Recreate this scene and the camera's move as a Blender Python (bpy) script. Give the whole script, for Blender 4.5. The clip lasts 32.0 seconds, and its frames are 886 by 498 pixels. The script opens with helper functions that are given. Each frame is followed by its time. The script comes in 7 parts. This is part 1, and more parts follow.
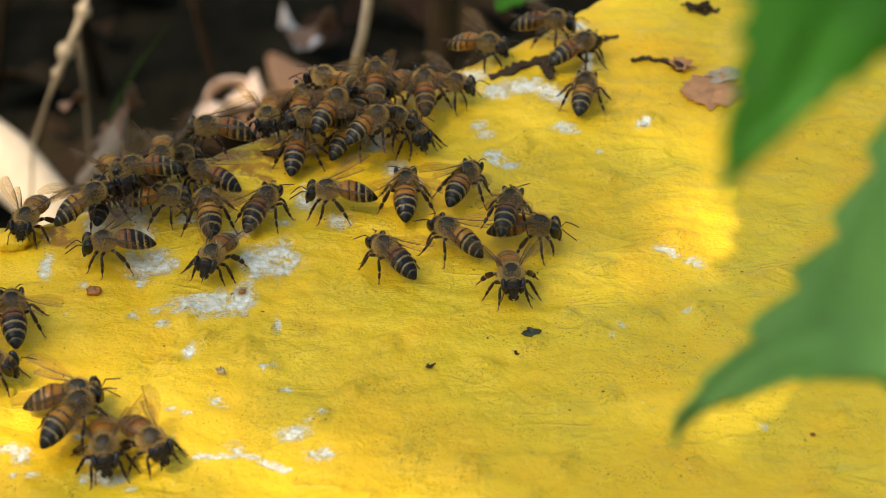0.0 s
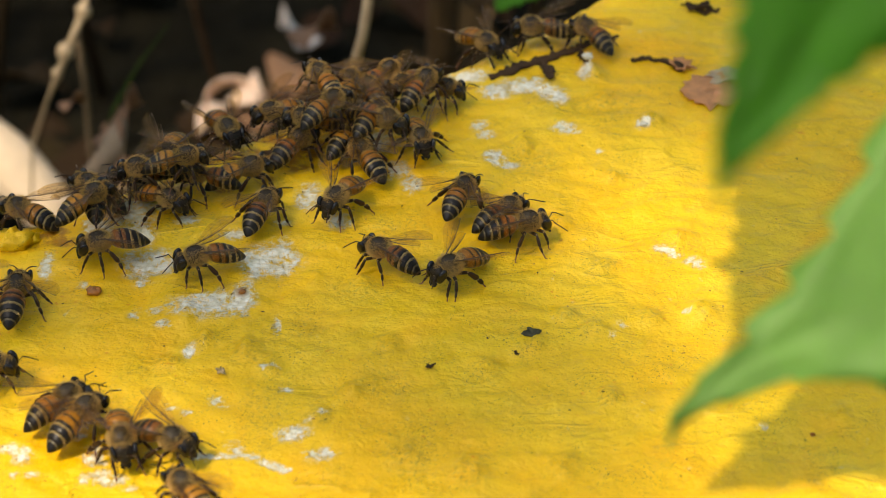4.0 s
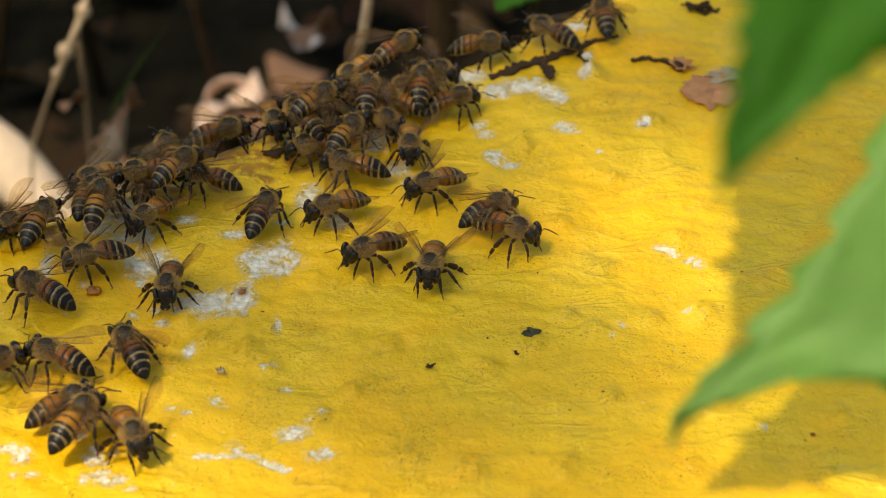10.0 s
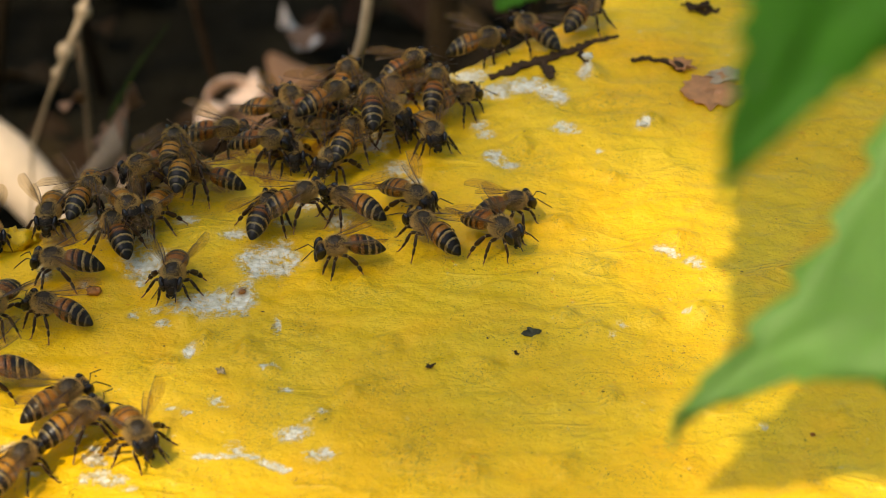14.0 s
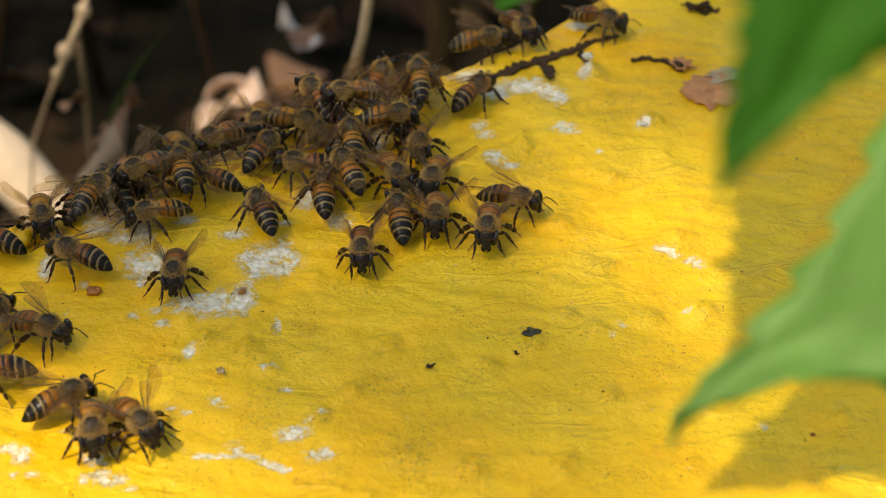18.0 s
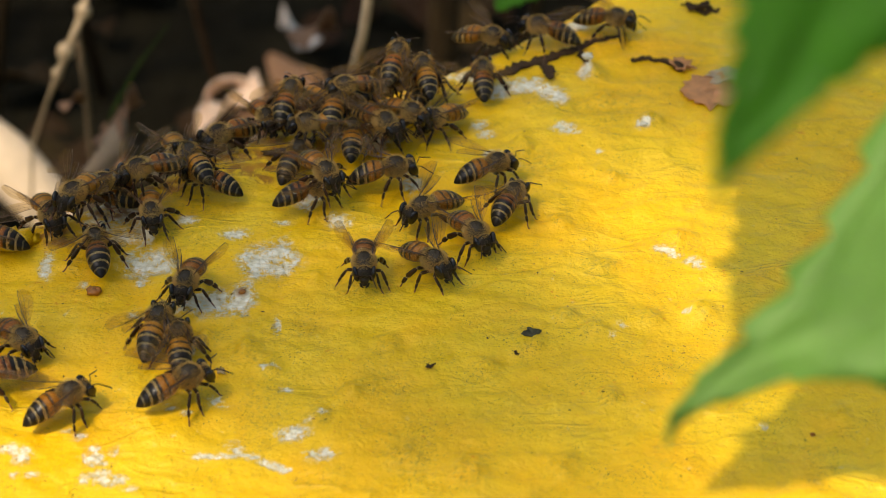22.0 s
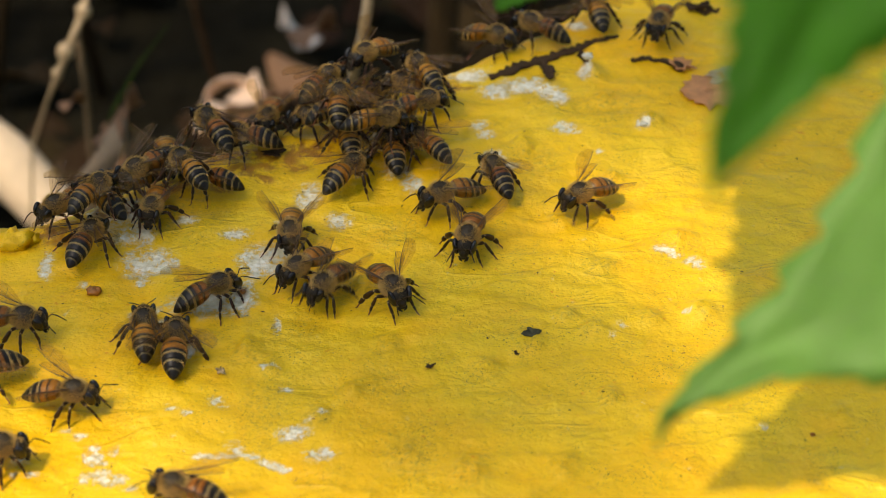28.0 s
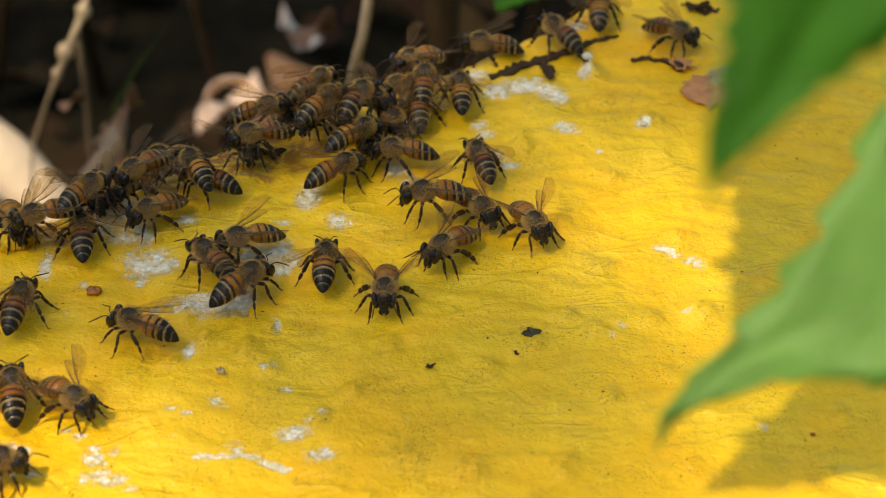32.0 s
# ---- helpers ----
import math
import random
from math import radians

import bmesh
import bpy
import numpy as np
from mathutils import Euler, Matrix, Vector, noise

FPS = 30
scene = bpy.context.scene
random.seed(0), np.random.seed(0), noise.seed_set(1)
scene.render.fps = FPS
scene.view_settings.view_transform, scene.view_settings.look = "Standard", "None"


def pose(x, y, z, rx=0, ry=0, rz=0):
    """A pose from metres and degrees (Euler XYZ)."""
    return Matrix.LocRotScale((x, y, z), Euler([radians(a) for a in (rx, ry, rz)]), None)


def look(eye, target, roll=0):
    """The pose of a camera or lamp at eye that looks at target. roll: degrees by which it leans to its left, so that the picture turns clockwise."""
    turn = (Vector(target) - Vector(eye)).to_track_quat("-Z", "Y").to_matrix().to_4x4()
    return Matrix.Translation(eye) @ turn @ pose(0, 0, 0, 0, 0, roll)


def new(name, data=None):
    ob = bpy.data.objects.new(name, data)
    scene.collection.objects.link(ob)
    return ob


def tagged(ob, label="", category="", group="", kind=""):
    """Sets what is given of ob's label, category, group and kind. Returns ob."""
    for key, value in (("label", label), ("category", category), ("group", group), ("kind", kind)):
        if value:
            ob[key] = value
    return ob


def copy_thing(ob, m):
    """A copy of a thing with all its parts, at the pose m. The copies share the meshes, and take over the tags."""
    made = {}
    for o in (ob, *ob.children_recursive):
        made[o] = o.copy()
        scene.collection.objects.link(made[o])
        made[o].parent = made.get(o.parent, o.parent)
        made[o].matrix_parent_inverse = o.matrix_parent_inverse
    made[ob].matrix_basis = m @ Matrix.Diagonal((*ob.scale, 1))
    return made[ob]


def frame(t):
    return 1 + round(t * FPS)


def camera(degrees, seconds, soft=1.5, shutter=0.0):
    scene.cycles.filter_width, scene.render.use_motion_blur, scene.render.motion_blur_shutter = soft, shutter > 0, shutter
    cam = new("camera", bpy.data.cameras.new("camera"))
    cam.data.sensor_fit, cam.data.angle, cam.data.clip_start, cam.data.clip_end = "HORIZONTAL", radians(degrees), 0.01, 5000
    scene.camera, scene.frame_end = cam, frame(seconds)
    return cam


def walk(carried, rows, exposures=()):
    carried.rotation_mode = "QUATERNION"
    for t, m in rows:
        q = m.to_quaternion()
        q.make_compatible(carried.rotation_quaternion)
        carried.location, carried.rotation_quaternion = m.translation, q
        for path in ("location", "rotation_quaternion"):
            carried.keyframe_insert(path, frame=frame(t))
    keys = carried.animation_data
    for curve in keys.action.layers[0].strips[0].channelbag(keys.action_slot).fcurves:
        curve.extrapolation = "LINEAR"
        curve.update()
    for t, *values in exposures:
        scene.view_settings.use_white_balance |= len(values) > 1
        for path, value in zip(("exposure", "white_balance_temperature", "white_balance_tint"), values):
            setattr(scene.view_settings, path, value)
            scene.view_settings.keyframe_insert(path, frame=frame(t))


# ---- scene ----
# A macro view of honeybees on a worn, yellow painted hive lid. Lengths in the tables are millimetres.
MM = 0.001
EYE = (0.0, -0.28963, 0.21043)
cam = camera(24, 32.0, soft=0.5, shutter=0.5)
walk(cam, [(0, look(EYE, (0, 0, 0))), (32, look(EYE, (0, 0, 0)))], exposures=[(0, 1.50, 7450, 8), (0.3, 1.50, 7450, 8), (0.6, 1.55, 7750, 8), (1.2, 1.48, 7920, 8), (2.0, 1.30, 8120, 9), (3.2, 1.23, 8020, 10), (5.5, 1.11, 8100, 11), (32, 1.09, 8100, 11)])
cam.data.dof.use_dof = True
cam.data.dof.focus_distance = 0.350
cam.data.dof.aperture_fstop = 24

# ---- light: a high sun from the side through foliage, and the open sky ----
SUN_FROM = Vector((-0.42, -0.28, 0.86)).normalized()
world = bpy.data.worlds.new("world")
scene.world = world
world.use_nodes = True
wn = world.node_tree
sky = wn.nodes.new("ShaderNodeTexSky")
sky.sky_type, sky.sun_disc = "NISHITA", False
sky.sun_elevation = math.asin(SUN_FROM.z)
sky.sun_rotation = math.atan2(SUN_FROM.x, SUN_FROM.y)
wn.links.new(sky.outputs[0], wn.nodes["Background"].inputs[0])
wn.nodes["Background"].inputs[1].default_value = 0.195
sun = new("sun", bpy.data.lights.new("sun", "SUN"))
sun.data.energy, sun.data.angle, sun.data.color = 1.65, radians(0.6), (1.0, 0.93, 0.82)
sun.matrix_world = look(SUN_FROM, (0, 0, 0))


# ---- materials ----
def material(name, colour, rough=0.5, metal=0.0, vary=0.25, scale=900.0, bump=0.0, bump_scale=3000.0, spec=0.5,
             translucent=0.0, through_colour=None, tint=0.0):
    """A surface with noise variation at two scales, fine relief, and an optional share of light passing through."""
    m = bpy.data.materials.new(name)
    m.use_nodes = True
    n, l = m.node_tree.nodes, m.node_tree.links
    p = n["Principled BSDF"]
    p.inputs["Roughness"].default_value = rough
    p.inputs["Metallic"].default_value = metal
    p.inputs["Specular IOR Level"].default_value = spec
    tc = n.new("ShaderNodeTexCoord")
    big, small = n.new("ShaderNodeTexNoise"), n.new("ShaderNodeTexNoise")
    big.inputs["Scale"].default_value, small.inputs["Scale"].default_value = scale * 0.25, scale
    big.inputs["Detail"].default_value = small.inputs["Detail"].default_value = 4
    add = n.new("ShaderNodeMath")
    add.operation = "ADD"
    l.new(tc.outputs["Object"], big.inputs["Vector"])
    l.new(tc.outputs["Object"], small.inputs["Vector"])
    l.new(big.outputs["Fac"], add.inputs[0])
    l.new(small.outputs["Fac"], add.inputs[1])
    ramp = n.new("ShaderNodeMapRange")
    ramp.inputs["From Min"].default_value, ramp.inputs["From Max"].default_value = 0.6, 1.4
    ramp.inputs["To Min"].default_value, ramp.inputs["To Max"].default_value = 1 - vary, 1 + vary
    l.new(add.outputs[0], ramp.inputs["Value"])
    hsv = n.new("ShaderNodeHueSaturation")
    hsv.inputs["Color"].default_value = (*colour, 1)
    l.new(ramp.outputs[0], hsv.inputs["Value"])
    if tint:
        info = n.new("ShaderNodeObjectInfo")
        shift = n.new("ShaderNodeMapRange")
        shift.inputs["To Min"].default_value, shift.inputs["To Max"].default_value = 0.5 - tint, 0.5 + tint
        l.new(info.outputs["Random"], shift.inputs["Value"])
        l.new(shift.outputs[0], hsv.inputs["Hue"])
    l.new(hsv.outputs[0], p.inputs["Base Color"])
    if bump:
        fine = n.new("ShaderNodeTexNoise")
        fine.inputs["Scale"].default_value, fine.inputs["Detail"].default_value = bump_scale, 3
        l.new(tc.outputs["Object"], fine.inputs["Vector"])
        b = n.new("ShaderNodeBump")
        b.inputs["Strength"].default_value, b.inputs["Distance"].default_value = 1.0, bump
        l.new(fine.outputs["Fac"], b.inputs["Height"])
        l.new(b.outputs[0], p.inputs["Normal"])
    if translucent:
        t, mix = n.new("ShaderNodeBsdfTranslucent"), n.new("ShaderNodeMixShader")
        t.inputs["Color"].default_value = (*(through_colour or colour), 1)
        mix.inputs[0].default_value = translucent
        l.new(p.outputs[0], mix.inputs[1])
        l.new(t.outputs[0], mix.inputs[2])
        l.new(mix.outputs[0], n["Material Output"].inputs["Surface"])
    return m


BELLY = material("tan_belly", (0.30, 0.19, 0.07), 0.7, bump=0.00005)
THORAX = material("brown_thorax", (0.055, 0.038, 0.017), 0.6, bump=0.00006)
TAN_HAIR = material("tan_hair", (0.68, 0.465, 0.165), 0.7, spec=0.2, translucent=0.4)
AMBER_HAIR = material("amber_hair", (0.38, 0.17, 0.04), 0.7, translucent=0.3)
DARK_HAIR = material("brown_hair", (0.032, 0.018, 0.007), 0.8, spec=0.1, translucent=0.2)
EYE_BLACK = material("compound_eye", (0.010, 0.008, 0.008), 0.14, spec=0.4)
GREY_HAIR = material("grey_face_hair", (0.22, 0.18, 0.11), 0.8, spec=0.1, translucent=0.3)
WAX = material("grey_white_wax", (0.62, 0.58, 0.44), 0.7, scale=900, bump=0.0002, bump_scale=1500)
TORNLEAF = material("reddish_torn_leaf", (0.52, 0.22, 0.075), 0.75, scale=500, bump=0.0002, bump_scale=1200)
OLIVE = material("dark_olive_flake", (0.050, 0.046, 0.018), 0.8, vary=0.6, scale=900, bump=0.0001)
JOINT = material("pale_joint", (0.42, 0.30, 0.12), 0.6)
FACE = material("dark_face", (0.020, 0.015, 0.010), 0.36, spec=0.16, bump=0.00003)
RUST = material("rust_red_crumb", (0.36, 0.12, 0.010), 0.28, vary=0.6, scale=900, bump=0.0001)
LEG = material("leg_chitin", (0.032, 0.014, 0.006), 0.30, spec=0.22, bump=0.00002)
TARSUS = material("reddish_tarsus", (0.17, 0.05, 0.016), 0.4)
VEIN = material("wing_vein", (0.055, 0.025, 0.010), 0.4)


def wing_material():
    """A clear amber membrane: mostly see-through, a little brown film of uneven thickness, and a gloss."""
    m = material("wing_membrane", (0.30, 0.17, 0.055), 0.22, vary=0.3, scale=1200, spec=0.6, bump=0.00003, bump_scale=900)
    n, l = m.node_tree.nodes, m.node_tree.links
    clear, mix, tc, film, span = (n.new("ShaderNode" + k) for k in ("BsdfTransparent", "MixShader", "TexCoord", "TexNoise", "MapRange"))
    clear.inputs["Color"].default_value = (0.93, 0.85, 0.70, 1)
    film.inputs["Scale"].default_value = 500
    span.inputs["To Min"].default_value, span.inputs["To Max"].default_value = 0.07, 0.20
    l.new(tc.outputs["Object"], film.inputs["Vector"])
    l.new(film.outputs["Fac"], span.inputs["Value"])
    l.new(span.outputs[0], mix.inputs[0])
    l.new(clear.outputs[0], mix.inputs[1])
    l.new(n["Principled BSDF"].outputs[0], mix.inputs[2])
    l.new(mix.outputs[0], n["Material Output"].inputs["Surface"])
    return m


WING = wing_material()


def abdomen_material(name, bands):
    """Dark and amber bands across the abdomen with soft, slightly ragged borders: place from waist to sting, colour."""
    m = material(name, (0.1, 0.1, 0.1), 0.32, bump=0.00002, spec=0.26)
    n, l = m.node_tree.nodes, m.node_tree.links
    p = n["Principled BSDF"]
    tc, xyz, wave, ramp = (n.new("ShaderNode" + k) for k in ("TexCoord", "SeparateXYZ", "TexNoise", "ValToRGB"))
    wave.inputs["Scale"].default_value = 1700
    l.new(tc.outputs["Object"], xyz.inputs[0])
    l.new(tc.outputs["Object"], wave.inputs["Vector"])
    place, shake, shade = n.new("ShaderNodeMapRange"), n.new("ShaderNodeMath"), n.new("ShaderNodeMix")
    place.inputs["From Min"].default_value, place.inputs["From Max"].default_value = -1.75 * MM, -8.65 * MM
    l.new(xyz.outputs[0], place.inputs["Value"])
    shake.operation = "MULTIPLY_ADD"
    l.new(wave.outputs["Fac"], shake.inputs[0])
    shake.inputs[1].default_value = 0.05
    l.new(place.outputs[0], shake.inputs[2])
    l.new(shake.outputs[0], ramp.inputs[0])
    stops = ramp.color_ramp.elements
    while len(stops) < len(bands):
        stops.new(0.5)
    for e, (at, colour) in zip(stops, bands):
        e.position, e.color = min(1.0, at + 0.025), (*colour, 1)
    grain = n.new("ShaderNodeTexNoise")
    grain.inputs["Scale"].default_value = 5000
    l.new(tc.outputs["Object"], grain.inputs["Vector"])
    shade.data_type, shade.blend_type = "RGBA", "MULTIPLY"
    shade.inputs[0].default_value = 0.75
    l.new(ramp.outputs[0], shade.inputs[6])
    l.new(grain.outputs["Fac"], shade.inputs[7])
    bright = n.new("ShaderNodeHueSaturation")
    bright.inputs["Value"].default_value = 1.5
    l.new(shade.outputs[2], bright.inputs["Color"])
    l.new(bright.outputs[0], p.inputs["Base Color"])
    return m


def bands(amber, gold):
    """Amber plates behind the waist, then black plates each with a pale hair band at its front."""
    black, pale, waist = (0.010, 0.007, 0.004), (0.31, 0.23, 0.09), (0.17, 0.095, 0.03)
    edge, dim, tip = tuple(0.45 * v for v in amber), (0.22, 0.16, 0.060), (0.10, 0.075, 0.03)
    rows = [(0.0, waist), (0.10, waist), (0.125, amber), (0.24, amber), (0.275 - 0.04 * (1 - gold), edge), (0.295, black), (0.312, black), (0.325, amber),
            (0.36 + 0.06 * gold, amber), (0.40 + 0.05 * gold, edge), (0.425 + 0.04 * gold, black), (0.505, black), (0.517, pale), (0.545, tuple(0.6 * (u + v) for u, v in zip(pale, edge))),
            (0.575, black), (0.685, black), (0.695, dim), (0.718, dim), (0.74, black), (0.842, black), (0.852, tip), (0.866, tip), (0.885, black), (1.0, black)]
    return [(s, k) for s, k in rows]


ABDOMENS = [abdomen_material("amber_abdomen", bands((0.31, 0.115, 0.008), 1.0)), abdomen_material("golden_abdomen", bands((0.40, 0.17, 0.016), 1.0)),
            abdomen_material("dark_abdomen", bands((0.20, 0.065, 0.009), 0.0)), abdomen_material("russet_abdomen", bands((0.28, 0.09, 0.01), 0.5))]


def paint_material():
    """Yellow house paint on foam: lumps, specks of dirt, olive grime, and white chips where the paint has gone."""
    m = bpy.data.materials.new("yellow_paint")
    m.use_nodes = True
    n, l = m.node_tree.nodes, m.node_tree.links
    p = n["Principled BSDF"]
    tc = n.new("ShaderNodeTexCoord")

    def noise_at(scale, detail=4.0, rough=0.55, distortion=0.0):
        t = n.new("ShaderNodeTexNoise")
        t.inputs["Scale"].default_value, t.inputs["Detail"].default_value = scale, detail
        t.inputs["Roughness"].default_value, t.inputs["Distortion"].default_value = rough, distortion
        l.new(tc.outputs["Object"], t.inputs["Vector"])
        return t.outputs["Fac"]

    def span(value, a, b, lo=0.0, hi=1.0):
        t = n.new("ShaderNodeMapRange")
        for key, v in (("From Min", a), ("From Max", b), ("To Min", lo), ("To Max", hi)):
            t.inputs[key].default_value = v
        l.new(value, t.inputs["Value"])
        return t.outputs[0]

    def sums(op, a, b):
        t = n.new("ShaderNodeMath")
        t.operation = op
        for i, v in enumerate((a, b)):
            if isinstance(v, (int, float)):
                t.inputs[i].default_value = v
            else:
                l.new(v, t.inputs[i])
        return t.outputs[0]

    def blend(fac, a, b):
        t = n.new("ShaderNodeMix")
        t.data_type = "RGBA"
        l.new(fac, t.inputs[0])
        for i, v in ((6, a), (7, b)):
            if isinstance(v, tuple):
                t.inputs[i].default_value = (*v, 1)
            else:
                l.new(v, t.inputs[i])
        return t.outputs[2]

    def attribute(name):
        t = n.new("ShaderNodeAttribute")
        t.attribute_name = name
        return t.outputs["Fac"]

    big, mid, fine = noise_at(26), noise_at(170, 6, 0.6), noise_at(1500, 3)
    yellow = blend(span(big, 0.36, 0.66), (0.86, 0.475, 0.010), (0.80, 0.53, 0.020))
    yellow = blend(span(mid, 0.50, 0.78, 0, 0.45), yellow, (0.66, 0.42, 0.01))
    yellow = blend(span(noise_at(60, 5, 0.6), 0.52, 0.72, 0, 0.35), yellow, (0.90, 0.62, 0.05))
    yellow = blend(span(noise_at(45, 3, 0.5, 1.2), 0.52, 0.72, 0, 0.4), yellow, (0.86, 0.40, 0.006))
    dirt = noise_at(1300, 6, 0.75)
    grime = sums("MULTIPLY", attribute("grime"), span(dirt, 0.525, 0.575))
    yellow = blend(sums("MULTIPLY", grime, 0.42), yellow, (0.24, 0.16, 0.025))
    haze = sums("MULTIPLY", attribute("grime"), span(noise_at(190, 4), 0.42, 0.65))
    yellow = blend(sums("MULTIPLY", haze, 0.10), yellow, (0.52, 0.42, 0.06))
    # foam beads leave pinholes in the paint that hold dirt
    pore = sums("MULTIPLY", span(noise_at(3600, 2), 0.625, 0.65), span(noise_at(110, 4, 0.65), 0.44, 0.62))
    speck = sums("MULTIPLY", span(noise_at(2000, 2), 0.67, 0.70), span(noise_at(70, 4, 0.7), 0.48, 0.62))
    yellow = blend(sums("MULTIPLY", sums("MAXIMUM", pore, speck), 0.85), yellow, (0.075, 0.045, 0.012))
    orange_dot = sums("MULTIPLY", span(noise_at(620, 2), 0.69, 0.72), span(noise_at(70, 2), 0.45, 0.6))
    yellow = blend(sums("MULTIPLY", orange_dot, 0.6), yellow, (0.70, 0.20, 0.01))
    # bare foam: beads show white through a thinning film of paint, with ragged, feathered borders
    ragged = span(noise_at(420, 7, 0.72, 0.6), 0.25, 0.75, -1, 1)
    chip = sums("ADD", attribute("chip"), sums("MULTIPLY", ragged, 0.75))
    near_chip = span(attribute("chip"), 0.0, 0.25)
    lace = span(noise_at(1100, 5, 0.7), 0.3, 0.7, -0.5, 0.5)
    bare = sums("MULTIPLY", span(sums("ADD", chip, lace), 0.10, 0.72), near_chip)
    crumbs = sums("MULTIPLY", span(attribute("chip"), 0.0, 0.12), span(noise_at(900, 4, 0.65), 0.56, 0.68))
    bare = sums("MAXIMUM", bare, sums("MULTIPLY", crumbs, 0.55))
    flecks = sums("MULTIPLY", span(noise_at(520, 3, 0.6), 0.66, 0.74), span(noise_at(65, 3), 0.52, 0.64))
    bare = sums("MAXIMUM", bare, sums("MULTIPLY", flecks, 0.5))
    bead = n.new("ShaderNodeTexVoronoi")
    bead.inputs["Scale"].default_value = 900
    l.new(tc.outputs["Object"], bead.inputs["Vector"])
    white = blend(span(noise_at(700, 5, 0.7), 0.30, 0.66), (0.72, 0.66, 0.46), (0.93, 0.90, 0.78))
    white = blend(span(bead.outputs["Distance"], 0.25, 0.75, 0, 0.45), white, (0.55, 0.46, 0.22))
    colour = blend(sums("MULTIPLY", bare, 0.95), yellow, white)
    stain = sums("MULTIPLY", attribute("stain"), span(noise_at(420, 6, 0.7, 0.6), 0.42, 0.52))
    colour = blend(sums("MULTIPLY", stain, 0.85), colour, (0.36, 0.13, 0.012))
    l.new(colour, p.inputs["Base Color"])
    p.inputs["Specular IOR Level"].default_value = 0.32
    l.new(span(bare, 0, 1, 0.42, 0.85), p.inputs["Roughness"])
    height = sums("ADD", sums("MULTIPLY", mid, 0.85), sums("MULTIPLY", fine, 0.05))
    height = sums("ADD", height, sums("MULTIPLY", noise_at(420, 4, 0.55), 0.30))
    # brush marks and wrinkles: thin ridges that run across the lid and fade in and out
    across = n.new("ShaderNodeMapping")
    across.inputs["Scale"].default_value, across.inputs["Rotation"].default_value = (1.0, 2.6, 1.0), (0, 0, radians(-12))
    l.new(tc.outputs["Object"], across.inputs["Vector"])
    fold = n.new("ShaderNodeTexNoise")
    fold.inputs["Scale"].default_value, fold.inputs["Detail"].default_value, fold.inputs["Distortion"].default_value = 60, 2, 0.5
    l.new(across.outputs[0], fold.inputs["Vector"])
    ridge = span(sums("ABSOLUTE", sums("SUBTRACT", fold.outputs["Fac"], 0.5), 0.0), 0.0, 0.11, 1, 0)
    ridge = sums("MULTIPLY", sums("MULTIPLY", ridge, ridge), span(noise_at(55, 2), 0.48, 0.62))
    height = sums("ADD", height, sums("MULTIPLY", ridge, 0.20))
    height = sums("ADD", height, sums("MULTIPLY", attribute("grime"), sums("MULTIPLY", dirt, 0.14)))
    height = sums("SUBTRACT", height, sums("MULTIPLY", pore, 0.05))
    height = sums("SUBTRACT", height, sums("MULTIPLY", bare, sums("MULTIPLY", bead.outputs["Distance"], 0.22)))
    b = n.new("ShaderNodeBump")
    b.inputs["Strength"].default_value, b.inputs["Distance"].default_value = 1.0, 0.0012
    l.new(height, b.inputs["Height"])
    l.new(b.outputs[0], p.inputs["Normal"])
    return m


PAINT = paint_material()
HIVE_SIDE = material("weathered_hive_side", (0.55, 0.40, 0.06), 0.7, scale=200, bump=0.0004, bump_scale=500)
# near-black soil: the shade behind the hive is put into its colour
SOIL = material("shaded_soil", (0.009, 0.0075, 0.004), 1.0, spec=0.05, vary=0.6, scale=60, bump=0.004, bump_scale=90)
STRAW = material("dry_straw", (0.46, 0.33, 0.19), 0.75, scale=300, bump=0.0003, bump_scale=900)
# the dry straw at half brightness: shade put into the colour
SHADED_STRAW = material("shaded_straw", (0.22, 0.15, 0.085), 0.85, scale=300, bump=0.0003, bump_scale=900)
DEADWOOD = material("pale_dead_wood", (0.62, 0.47, 0.31), 0.85, scale=120, bump=0.0006, bump_scale=400)
DRYLEAF = material("dry_leaf", (0.33, 0.18, 0.10), 0.8, scale=200, bump=0.0003, bump_scale=900, translucent=0.25,
                   through_colour=(0.45, 0.2, 0.08))
PINKLEAF = material("pinkish_dead_leaf", (0.88, 0.66, 0.50), 0.8, scale=200, bump=0.0003, bump_scale=900, translucent=0.2)
WHITELEAF = material("bleached_leaf", (0.66, 0.60, 0.56), 0.8, scale=200, bump=0.0003)
HEDGE = material("hedge_leaf", (0.030, 0.065, 0.018), 0.6, vary=0.35, scale=30, spec=0.2, translucent=0.25, through_colour=(0.05, 0.13, 0.01))
# litter brown, also darkened to hold the shade of the ground
LITTER = material("shaded_litter", (0.045, 0.026, 0.012), 0.95, spec=0.1, vary=0.5, scale=90, bump=0.0006, bump_scale=500, tint=0.02)
GREEN = material("green_leaf", (0.050, 0.19, 0.014), 0.6, vary=0.22, scale=110, bump=0.0002, bump_scale=700, spec=0.25,
                 translucent=0.5, through_colour=(0.10, 0.46, 0.01))
# paler copy of the leaf green, with sunlight put into the colour
SUNLIT_GREEN = material("sunlit_green_leaf", (0.165, 0.355, 0.065), 0.5, vary=0.25, scale=110, bump=0.0002, bump_scale=700, spec=0.35,
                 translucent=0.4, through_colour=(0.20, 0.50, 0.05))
RIB = material("leaf_vein", (0.12, 0.26, 0.07), 0.5, scale=200, translucent=0.3)
STEM = material("green_stem", (0.020, 0.032, 0.006), 0.9, spec=0.05, scale=200, bump=0.0003)
